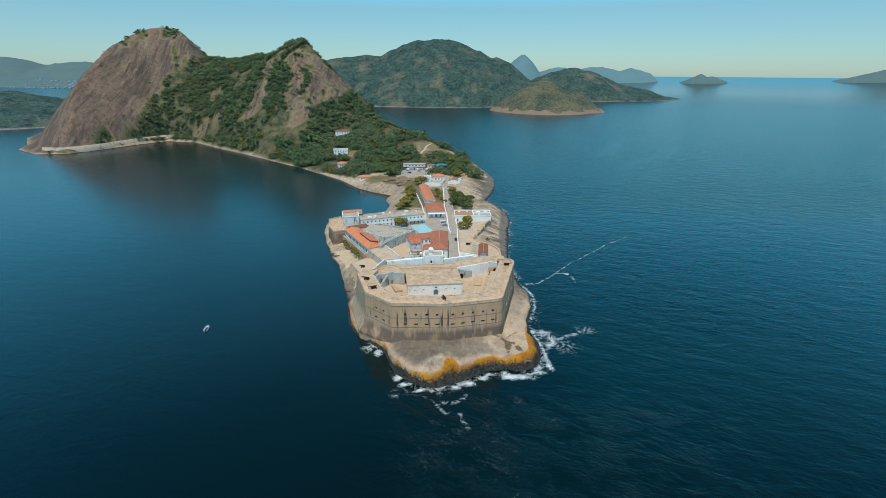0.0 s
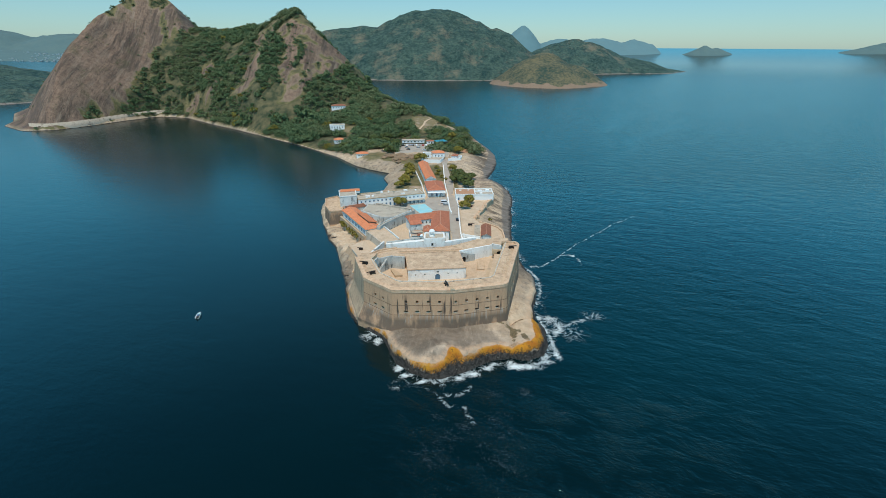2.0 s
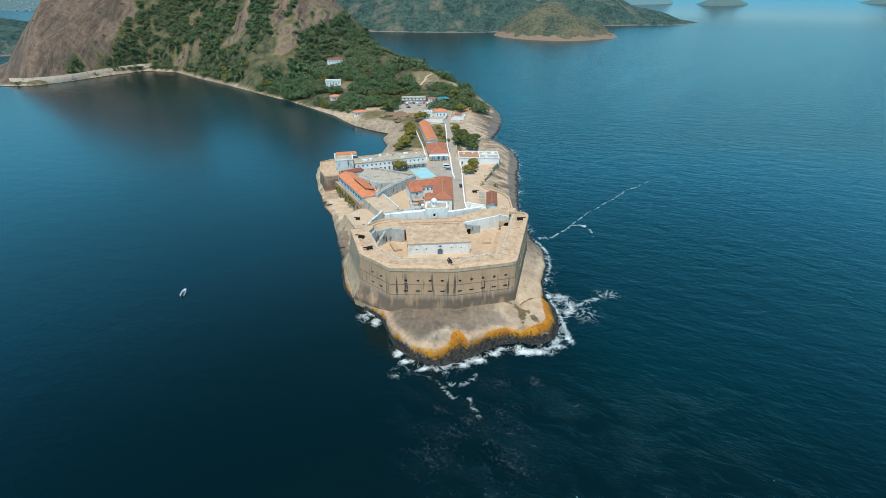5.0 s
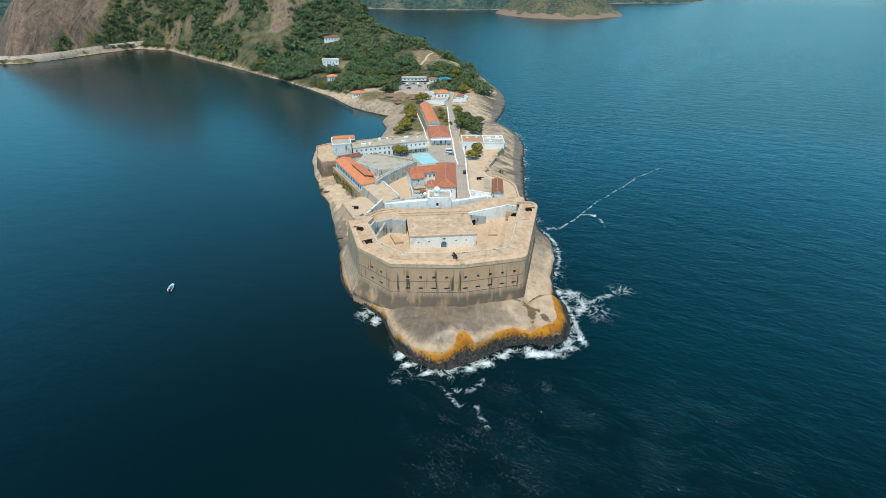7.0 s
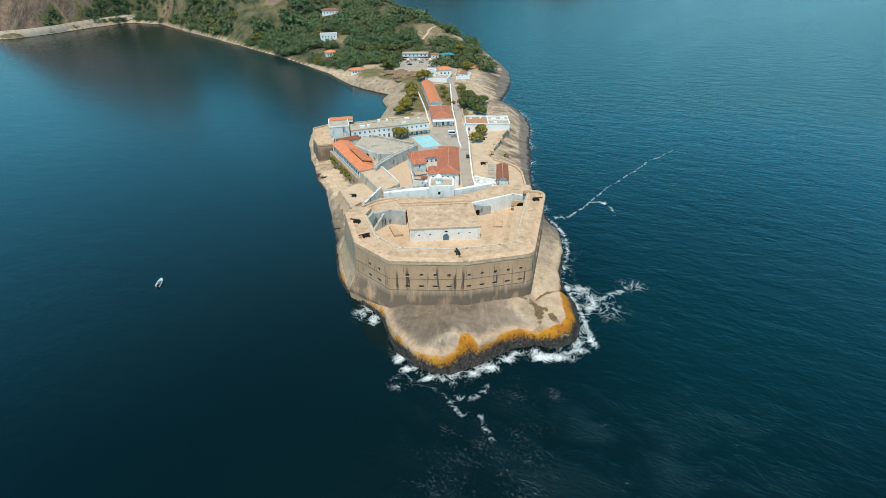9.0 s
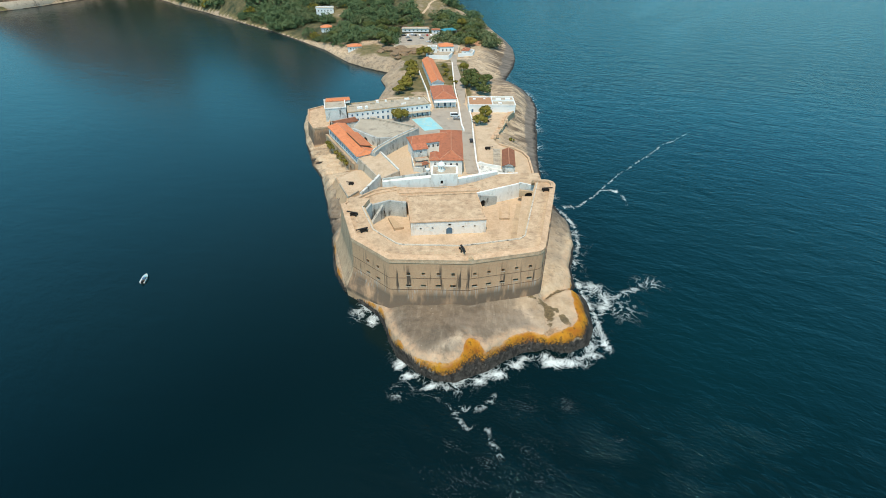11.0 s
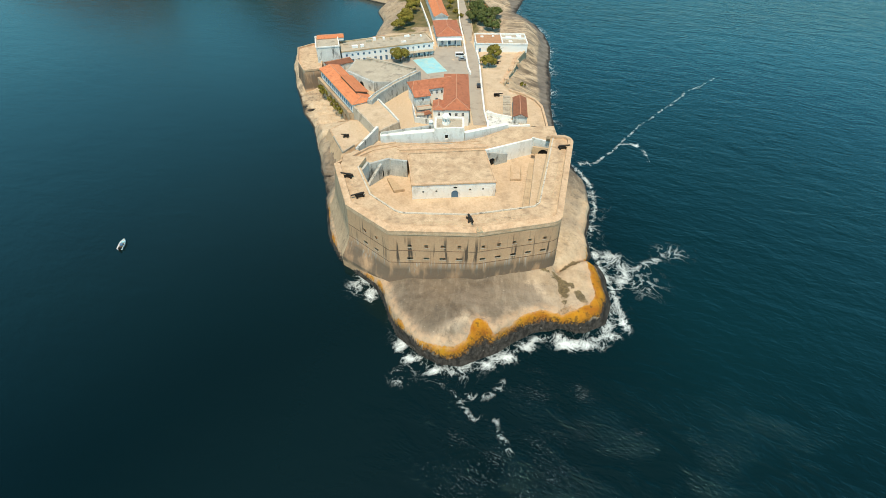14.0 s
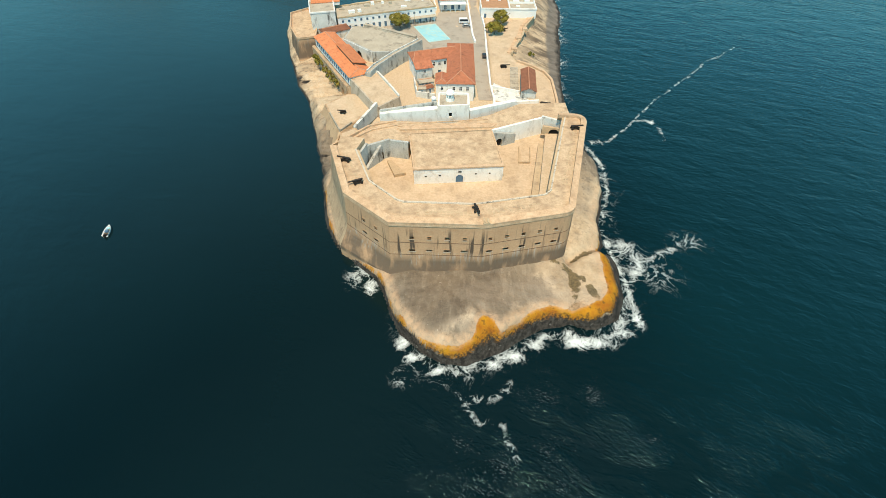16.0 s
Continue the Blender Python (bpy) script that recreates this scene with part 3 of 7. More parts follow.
def ground_height(x, y):
    d = inside_dist(x, y, COAST) + 0.9 * fbm(x, y, 9, 3, 3) * smooth(-4, 6, 300 - y)
    dr = inside_dist(x, y, RIM) + 0.9 * fbm(x, y, 5, 3, 13)
    shelf = np.clip(d, 0, None) / np.maximum(np.clip(d, 0, None) - np.minimum(dr, 0), 0.3)
    front = smooth(17, 7, y) * smooth(-27, -22, x)
    hump = 5.3 + 2.5 * np.exp(-((x + 2) / 13) ** 2 - ((y + 17) / 8) ** 2) + 1.2 * np.exp(-((x - 13) / 7) ** 2 - ((y + 19) / 6) ** 2) - 0.8 * smooth(-14, -22, x)
    brink = front * (hump - 1.1) + (1 - front) * 2.5
    inland = np.maximum(dr, 0)
    apron = np.where(dr > 0, front * (hump - 1.1 * np.exp(-inland / 1.4)) + (1 - front) * (2.5 + 4.0 * (1 - np.exp(-inland / 6.5))), -0.55 + (brink + 0.55) * np.clip(shelf, 0, 1) ** (1.3 + 0.8 * (1 - front)))
    crack, _ = seg_dist(x, y, (43, 12), (31, 5))
    crack2, _ = seg_dist(x, y, (31, 5), (29.5, -15))
    apron = np.where(d > 0, apron - 1.8 * np.exp(-(crack / 1.6) ** 2) - 0.9 * np.exp(-(crack2 / 1.3) ** 2) + 0.8 * np.exp(-((x - 37) / 5) ** 2 - ((y + 4) / 8) ** 2), d * 0.8)
    cliff = np.where(x < 10, 3.6 * (1 - np.exp(-np.maximum(d, 0) / 1.3)), 0.5 * (1 - np.exp(-np.maximum(d, 0) / 0.9)))
    plateau = np.where(d > 0, cliff + (9.1 - cliff) * smooth(0, np.where(x > 10, 17 + 10 * smooth(108, 120, y) * smooth(182, 165, y) + 16 * smooth(215, 260, y), 17), d), d * 0.8)
    side = (x + 47.5) * 0.866 + (y - 91.0) * 0.5
    plateau = np.where(d > 0, plateau * (1 - 0.72 * smooth(5.0, 2.0, side) * smooth(84, 100, y) * smooth(138, 128, y)), plateau)
    swell = 1.7 * fbm(x, y * 0.6, 14, 3, 71) + 0.30 * fbm(x * 1.3, y * 0.5, 2.6, 3, 72)
    notch, _ = seg_dist(x, y, (3.6, -14.5), (9.6, -19.5))
    apron = apron + np.where(d > 0, smooth(0.5, 4, dr) * smooth(2, -3, y - 0.16 * np.abs(x)) * (swell - 0.9 * np.exp(-(notch / 1.2) ** 2)), 0)
    h = apron + (plateau - apron) * smooth(52, 75, y)
    # the hills
    hill = np.zeros_like(h)
    r = np.hypot((x - PICO[0]) / np.where(x < PICO[0], 196, 104), (y - PICO[1]) / np.where(y < PICO[1], 288, 200))
    hill = np.maximum(hill, 205 * (1 - r ** 1.62))
    r = np.hypot((x - CONE[0]) * np.where(x > CONE[0], 1.5, 1.0), (y - CONE[1]) * np.where(y > CONE[1], 1.6, 0.95))
    hill = np.maximum(hill, 171 - 0.93 * np.sqrt(r * r + 52 ** 2) + 48)
    for (a, za), (b, zb), w in (((PICO, 150), ((-465, 805), 138), 220), (((-465, 805), 134), ((-380, 790), 138), 230), (((-380, 790), 138), (CONE, 150), 220)):
        q, t = seg_dist(x, y, a, b)
        hill = np.maximum(hill, (za + (zb - za) * t) * (1 - (q / np.where(x > CONE[0] - 8, 70, w)) ** 1.25))
    for (a, za), (b, zb) in zip(SPUR, SPUR[1:]):
        q, t = seg_dist(x, y, a, b)
        east = (x - a[0]) * (a[1] - b[1]) - (y - a[1]) * (a[0] - b[0]) > 0
        hill = np.maximum(hill, (za + (zb - za) * t) * (1 - (q / np.where(east, 60, 170)) ** 1.2))
    limit = 2.5 + 1.12 * np.maximum(d, 0) * smooth(2, 30, d) + 0.45 * np.minimum(np.maximum(d, 0), 20)
    hill = np.minimum(hill, limit)
    hill = hill + smooth(20, 90, hill) * (8 * fbm(x, y, 64, 4, 1) + 3.4 * fbm(x, y, 17, 3, 2))
    gully = 0.9 - 3.4 * np.abs(fbm(x * 0.35, y, 5, 4, 73)) + 0.7 * fbm(x, y, 2.2, 3, 74)
    h = h + np.where(x < -30, 1.1 * gully * smooth(0.3, 2.0, d) * smooth(13, 8, d) * smooth(34, 46, y) * smooth(134, 124, y), 0)
    far = smooth(300, 400, y)
    low = np.where(d > 0, 3.2 * (1 - np.exp(-d / 4)) + 6.0 * smooth(6, 30, d), d * 0.8)
    h2 = np.where(d > 0, np.maximum(low, hill), d * 0.8)
    h = h + (h2 - h) * far
    return h + 0.35 * fbm(x, y, 6, 3, 5) * smooth(-2, 3, d) * smooth(12, 5, np.minimum(d, np.abs(h - 9)) + 0 * h), d


PICO_GULLY = [(-524, 806), (-517, 785), (-505, 762), (-494, 736), (-489, 722)]
PICO_WOODS = [(-489, 735), (-515, 728), (-506, 715), (-524, 684), (-532, 640), (-537, 604), (-533, 590), (-400, 560), (-330, 700), (-420, 850), (-463, 808), (-470, 775)]
CONE_FACE = [(-292, 692), (-262, 678), (-226, 668), (-186, 700), (-150, 690), (-162, 640), (-172, 612), (-190, 566), (-204, 536), (-226, 522), (-240, 530), (-232, 550), (-249, 562), (-254, 585), (-250, 600), (-262, 628)]
CONE_STRIP = [(-304, 676), (-268, 640), (-272, 600), (-279, 570), (-303, 562), (-333, 570), (-350, 586), (-324, 597), (-312, 616), (-308, 640)]


def bare_pico(x, y, patch):
    """The bare face of the big dome, west of the wooded gully."""
    gully = np.min([seg_dist(x, y, a, b)[0] for a, b in zip(PICO_GULLY, PICO_GULLY[1:])], axis=0)
    tuft = fbm(x, y, 15, 3, 39)
    woods = inside_dist(x, y, PICO_WOODS) + 18 * patch + 16 * tuft
    crest = np.minimum(np.hypot(x + 590, y - 752) - 10, np.minimum(np.hypot(x + 572, y - 786) - 11, np.hypot(x + 530, y - 808) - 12))
    foot = np.hypot(x + 545, (y - 580) * 0.5)
    return smooth(6, -6, woods) * (x < -440) * (y < 850) * smooth(2.5, 6.0, gully + 5 * tuft) * smooth(-3, 5, crest + 14 * tuft) * smooth(5, 10, foot + 12 * tuft)


def bare_cone(x, y, patch):
    """Bare slabs on the seaward side of the second peak, broken by ledges with scrub."""
    slab = np.maximum(inside_dist(x, y, CONE_FACE), inside_dist(x, y, CONE_STRIP))
    for cx, cy, r in ((-403, 689, 16), (-420, 652, 13), (-385, 640, 9)):
        slab = np.maximum(slab, r - np.hypot(x - cx, y - cy))
    cap = np.hypot(x - CONE[0], (y - CONE[1] + 12) * 0.8) - 30
    ledge, tuft = fbm(x, y * 0.7, 38, 4, 38), fbm(x, y, 13, 3, 39)
    return smooth(-6, 6, slab + 26 * ledge + 12 * tuft) * smooth(-6, 6, cap + 16 * patch + 8 * tuft) * smooth(0.40, 0.12, tuft + 0.5 * ledge)


gx = steps((-960, -140, 6), (-140, -98, 2), (-98, -28, 0.8), (-28, 50, 0.55), (50, 62, 0.8), (62, 80, 1.6), (80, 300, 8))
gy = steps((-40, 8, 0.5), (8, 182, 0.8), (182, 300, 1.6), (300, 520, 3.0), (520, 1100, 5.0))
X, Y = np.meshgrid(gx, gy)
Z, D = ground_height(X, Y)
faces = grid_faces(len(gx), len(gy))
keep = (D.ravel()[faces] > -7).any(1)
land_me = array_mesh("ground", np.stack([X, Y, Z], -1).reshape(-1, 3), faces[keep], LAND, smooth=True)
rp = np.hypot(X - PICO[0], Y - PICO[1])
patch = fbm(X, Y, 70, 4, 8)
# bare granite on the seaward faces of the two peaks
pico_face = bare_pico(X, Y, patch)
cone_face = bare_cone(X, Y, patch)
crag = np.clip(pico_face + cone_face, 0, 1) * smooth(2.5, 6, D)
DR = inside_dist(X, Y, RIM)
veg = smooth(330, 400, Y) * smooth(2, 5, D + 5 * fbm(X, Y, 25, 3, 4)) * (1 - crag)
veg = np.clip(veg * 1.05 + 0.62 * smooth(182, 200, Y) * smooth(335, 320, Y) * smooth(9, 17, D) * smooth(-0.35, 0.1, fbm(X, Y, 16, 3, 23)) * smooth(18, 10, X), 0, 1)
veg = np.where((X > 5) & (Y < 470), veg * smooth(14, 26, D + 5 * fbm(X, Y, 14, 3, 45)), veg)
clear = smooth(26, 14, np.hypot(X + 22, (Y - 468) * 0.6)) + smooth(20, 10, np.hypot(X - 8, (Y - 455) * 0.7)) + smooth(20, 10, np.hypot(X + 124, Y - 455)) + smooth(26, 14, np.hypot(X + 30, (Y - 345) * 0.8)) + smooth(24, 12, np.hypot(X + 72, Y - 335)) + smooth(26, 12, np.hypot(X + 22, Y - 495))
veg = np.where(Y < 600, veg * (1 - 0.6 * np.clip(clear, 0, 1)), veg)
veg = np.maximum(veg, 0.62 * smooth(3, 7, D) * np.exp(-((X + 70) / 16) ** 2 - ((Y - 318) / 20) ** 2))
veg = np.maximum(veg, 0.5 * np.exp(-((X + 66) / 9) ** 2 - ((Y - 310) / 12) ** 2) * (D > 2.5))
value_layer(land_me, "crag", (crag * smooth(330, 420, Y)).ravel())
lobe = smooth(20, 30, X + 9 * fbm(X, Y, 14, 3, 26)) + 0.45 * smooth(3.0, 0.9, DR + 2.5 * fbm(X, Y, 6, 3, 27)) * (DR > 0)
CRACKS = [((26.5, 3.5), (30.5, 0.5)), ((30.5, 0.5), (34, -3.2)), ((30.5, 0.5), (31.5, -6)), ((34, -3.2), (35.4, -7.5)), ((31.5, -6), (31.2, -11)), ((31.2, -11), (28.8, -14)), ((31.2, -11), (33, -13)), ((35.4, -7.5), (37.6, -11)), ((36, 6.5), (40.5, 9.4)), ((33, 4.5), (36, 6.5))]
mossy = np.minimum.reduce([seg_dist(X + 0.9 * fbm(X, Y, 4, 3, 46), Y + 0.9 * fbm(X, Y, 4, 3, 47), a, b)[0] for a, b in CRACKS])
veg = np.where(Y < 30, 0.0, veg)
value_layer(land_me, "moss", (np.exp(-(mossy / 1.35) ** 2) * (0.75 + 0.9 * fbm(X, Y, 3.0, 3, 44))).ravel())
value_layer(land_me, "pale", np.clip((1 - 0.5 * smooth(180, 210, Y) * smooth(330, 290, Y) * smooth(0, -25, X)) * (1 - 0.35 * smooth(400, 460, Y)) * smooth(50, 100, Y) * (1 - 0.8 * smooth(9, 4, D) * (X > 0)) + lobe * smooth(60, 30, Y) * 0.9 + 0.3 * fbm(X, Y, 12, 3, 6), 0, 1).ravel())
# same noise as the ground's swell: painted shade where the rock dips
hollow = fbm(X, Y * 0.6, 14, 3, 71)
value_layer(land_me, "hollow_shade", (0.55 * smooth(0.10, -0.22, hollow + 0.02 * (X - 8)) * smooth(1.5, 5.0, DR) * smooth(40, 10, Y)).ravel())
cream = np.minimum(seg_dist(X, Y, (22, -2), (27, -10))[0], seg_dist(X, Y, (13, -13.5), (26, -10.5))[0] + 1.0)
cream = np.minimum(cream, seg_dist(X, Y, (-6, -24), (3, -17))[0] + 0.5)
value_layer(land_me, "cream", (0.9 * np.exp(-(cream / 2.2) ** 2) * (Y < 20)).ravel())
value_layer(land_me, "veg", veg.ravel())
bank = 0.60 * smooth(-38, -46, X) * smooth(72, 80, Y) * smooth(124, 116, Y) * smooth(1.5, 4, D) * smooth(-0.5, 0.1, fbm(X, Y, 9, 3, 61) + 0.15)
value_layer(land_me, "sand", np.maximum(bank, smooth(60, 75, Y) * smooth(7.0, 8.6, Z) * smooth(200, 182, Y) * smooth(25, 19, X)).ravel())
lichen = 1.3 * np.exp(-((X - 4.8) / 2.8) ** 2 - ((Y + 19) / 5) ** 2) + 1.25 * np.exp(-((X - 42) / 4.0) ** 2 - ((Y + 5) / 12) ** 2) + 1.0 * np.exp(-((X - 35) / 5) ** 2 - ((Y + 12) / 3.5) ** 2) + 0.35 * np.exp(-((X + 3) / 5) ** 2 - ((Y + 25) / 3) ** 2) + 0.35 * np.exp(-((X - 18) / 6) ** 2 - ((Y + 14) / 3) ** 2)
value_layer(land_me, "lichen", lichen.ravel())
berm = np.interp(Y, [75, 110, 160, 200, 240, 256, 270, 285, 312, 345, 400], [3, 6, 8, 7, 4, 1, 5, 10, 11, 8, 3])
value_layer(land_me, "berm", (smooth(0.9, -0.9, D - berm + 1.4 * fbm(X, Y, 7, 3, 48)) * (X > 22) * smooth(70, 90, Y) * smooth(430, 390, Y)).ravel())
value_layer(land_me, "tide", (smooth(22, 40, X) * smooth(48, 75, Y) * smooth(440, 400, Y) + 0.24 * smooth(-36, -42, X) * smooth(34, 50, Y) * smooth(136, 124, Y)).ravel())
over = np.clip(D, 0, None) / np.maximum(np.clip(D, 0, None) - np.minimum(DR, 0), 0.3)
edge = DR + 0.0 - 2.4 * np.clip(lichen, 0, 1.4) - 1.2 * fbm(X, Y, 5, 3, 91)
low_half = np.where(DR > 0, 0, 1 - over) * smooth(48, 30, Y)
crusty = smooth(0.9, -0.5, edge) * smooth(0.56, 0.22, low_half + 0.30 * fbm(X, Y, 3, 3, 92)) * smooth(48, 30, Y)
value_layer(land_me, "ochre", (crusty * np.where((Y > 12) & (X > 0), 0.52, 1) * (0.84 + 0.16 * smooth(-15, -8, X))).ravel())
value_layer(land_me, "skirt", low_half.ravel())
value_layer(land_me, "rimpale", (smooth(-0.5, 0.4, edge) * smooth(3.4, 1.0, edge) * smooth(48, 30, Y)).ravel())
value_layer(land_me, "algae", (smooth(48, 25, Y) * np.where(Y > 12, 0.75, 1)).ravel())
ground = tagged(new("ground", land_me), "granite headland with bare rock, dry grass and soil", "headland", kind="structure")

# ---------------------------------------------------------------- the sea, one sheet to the horizon
FAR_EDGE = 4900.0


def sea_level(x, y):
    """Flat, but for the compressed last stretch, where the sheet climbs to the level at which the real horizon stands."""
    r = np.hypot(x, y + 180)
    return 88 * np.clip((r - 2200) / 2700, 0, 1) ** 2.7


def growing(a, b, s, reach):
    out, v, g = list(np.arange(a, b + 0.1, s)), b, s
    while v < reach:
        g *= 1.06
        v += g
        out.append(v)
    v, g = a, s
    while v > -reach:
        g *= 1.06
        v -= g
        out.insert(0, v)
    return np.array(out)


sx, sy = growing(-42, 146, 0.9, 4950), growing(-66, 160, 0.9, 4950)
X, Y = np.meshgrid(sx, sy)
R = np.hypot(X, Y + 180)
faces = grid_faces(len(sx), len(sy))
keep = (R.ravel()[faces] < FAR_EDGE).any(1)
pull = np.minimum(1, FAR_EDGE / R)
X, Y = X * pull, (Y + 180) * pull - 180
sea_me = array_mesh("water", np.stack([X, Y, sea_level(X, Y)], -1).reshape(-1, 3), faces[keep], SEA, smooth=True)
D = inside_dist(X, Y, COAST)
lap = np.exp(-np.maximum(-D - 0.5, 0) / 3.0)
front = smooth(2, -12, Y) * smooth(-24, -12, X)
DR = inside_dist(X, Y, RIM)
shelf = smooth(-11, -4, DR) * smooth(0.5, -0.5, DR) * front
brk = 0.75 + 1.1 * fbm(X, Y, 8, 3, 7)
foam = lap * (0.08 * front + 0.26 * smooth(38, 44, X) * smooth(300, 250, Y)) * brk + 0.15 * shelf * brk
FRONT_SURF = ((30.5, -20.2, 3.6, 1.8, 1.0), (36.5, -20.6, 4.0, 1.4, 0.7), (43.5, -17, 2.5, 1.4, 0.5), (-15.6, -21.8, 1.8, 2.4, 0.64), (-11.8, -25.6, 3.2, 1.3, 0.64), (-6, -29.4, 3.0, 1.2, 0.55),
              (8, -27.2, 2.6, 1.4, 0.5), (13.5, -25, 2.6, 1.5, 0.62), (18.5, -21.4, 2.6, 1.5, 0.66), (24, -18.2, 2.2, 1.3, 0.5))
SIDE_SURF = ((48.2, -13.0, 1.3, 2.6, 0.95), (53, 8, 5, 6, 0.36), (58, 4, 7, 7, 0.24), (50.5, 14, 4, 3, 0.5), (72, 17, 6, 4, 0.28), (-28.5, 2.5, 2.2, 2.2, 0.75), (-26.3, -3.5, 1.6, 2.6, 0.7), (-31, 0, 3, 4, 0.34), (-15.5, -31.5, 3, 2.6, 0.24),
             (53, 70, 2.5, 1.6, 0.6), (79, 85, 2.0, 1.5, 0.55))
for cx, cy, rx, ry, s in FRONT_SURF + SIDE_SURF:
    foam = np.maximum(foam, s * np.exp(-((X - cx) / rx) ** 2 - ((Y - cy) / ry) ** 2) * (0.8 + 0.4 * brk))
DRIFT = [([(50, 72), (56, 69), (68, 81), (88, 106), (103, 120), (122, 140), (142, 156)], 0.55, 0.40), ([(72, 86), (78, 86), (82, 80), (81, 72)], 0.8, 0.34), ([(-0.7, -35), (0.8, -38.8), (4.2, -43.3), (9.7, -42.7), (9.5, -46), (12.5, -51)], 0.7, 0.37),
         ([(0.8, -37.7), (7.5, -36.4), (12.5, -32.4)], 1.0, 0.34), ([(54, 7.5), (62, 12), (73, 18)], 1.2, 0.42)]
EDGE = [([(-13, -25), (-6, -29), (0, -30.2), (5, -28.8)], 0.8, 0.5), ([(5, -28.8), (10, -25.8), (16, -22.4), (22, -18.6)], 0.9, 0.5), ([(45.3, 16.3), (46.9, 8), (47.9, -3.3), (48.4, -13)], 0.9, 0.66),
        ([(49.5, 14), (54, 7.5), (50, 0.5)], 1.2, 0.5), ([(28, -17.6), (36, -19.0), (43.5, -15.2)], 0.9, 0.52), ([(46, 24), (51.4, 40), (52.4, 55), (48.5, 68)], 0.9, 0.5)]
for line, w, s in DRIFT + EDGE:
    for a, b in zip(line, line[1:]):
        q, _ = seg_dist(X + 1.6 * fbm(X, Y, 9, 3, 17), Y + 1.6 * fbm(X, Y, 9, 3, 18), a, b)
        foam = np.maximum(foam, s * np.exp(-(q / w) ** 2) * (0.85 + 0.5 * fbm(X, Y, 10, 2, 19)))
# patches of choppy water that carry the painted glints
glint_fleck = smooth(-0.05, 0.35, fbm(X, Y, 16, 3, 9)) * smooth(-30, -36, Y) * smooth(-8, 6, X) * smooth(75, 48, X) * smooth(-110, -90, Y) * 0.35
for cx, cy, r in ((19, -53, 7), (23, -57, 7), (3, -57, 8), (7, -51, 5), (24, -47, 5), (20, -36, 6), (32, -35, 4), (42, -46, 5), (1, -48, 4), (-2, -64, 10), (18, -64, 9)):
    glint_fleck = np.maximum(glint_fleck, np.exp(-((X - cx) ** 2 + (Y - cy) ** 2) / r ** 2))
value_layer(sea_me, "breeze", np.maximum(smooth(40, -40, X) * smooth(-50, 60, Y), smooth(160, 320, Y) * smooth(3600, 2200, R)).ravel())
value_layer(sea_me, "ripple", (smooth(-24, -44, Y) * smooth(-34, 4, X) * smooth(130, 70, X)).ravel())
value_layer(sea_me, "glint_fleck", np.clip(glint_fleck, 0, 1).ravel())
slick = np.zeros_like(X)
for line, w in (([(228, 540), (350, 700), (560, 820), (1040, 1060)], 22), ([(150, 190), (190, 330), (260, 470), (430, 640), (700, 850)], 16), ([(-40, 330), (-110, 270), (-60, 250)], 9)):
    for a, b in zip(line, line[1:]):
        q, _ = seg_dist(X + 30 * fbm(X, Y, 200, 3, 51), Y + 30 * fbm(X, Y, 200, 3, 52), a, b)
        slick = np.maximum(slick, 0.5 * np.exp(-(q / (0.6 * w)) ** 2) * (0.2 + 0.8 * smooth(250, 520, Y)))
# where the painted sky reflection lies on the water
near_fort = smooth(-75, 70, Y) * smooth(640, 380, Y)
value_layer(sea_me, "bay_sheen", (near_fort * (0.42 + 0.58 * smooth(60, 220, Y)) * smooth(60, -20, X) * smooth(-900, -500, X) * (0.9 + 0.25 * fbm(X, Y, 60, 3, 81))).clip(0, 1).ravel())
value_layer(sea_me, "ocean_sheen", (smooth(-90, 0, Y) * (0.33 + 0.67 * smooth(120, 420, Y)) * smooth(2200, 900, Y) * smooth(20, 80, X) * (0.9 + 0.25 * fbm(X, Y, 70, 3, 82))).clip(0, 1).ravel())
value_layer(sea_me, "slick", slick.ravel())
value_layer(sea_me, "foam", np.clip(foam, 0, 1).ravel())
value_layer(sea_me, "wind", (0.13 + 0.25 * smooth(250, 500, Y) * smooth(100, -50, X) + 0.10 * smooth(-60, -160, X) + 0.42 * smooth(-30, 90, X + 0.1 * Y) + 0.85 * smooth(180, 330, Y) * smooth(-10, 50, X + 0.25 * (Y - 300)) + 0.16 * fbm(X, Y, 120, 3, 11)).clip(0.05, 1).ravel() * (0.12 + 0.88 * smooth(3400, 1300, np.hypot(X, Y + 180))).ravel() * (1 - 0.8 * slick.ravel()))
tagged(new("water", sea_me), "dark blue-green open sea with broken foam round the rock", "sea", kind="structure")


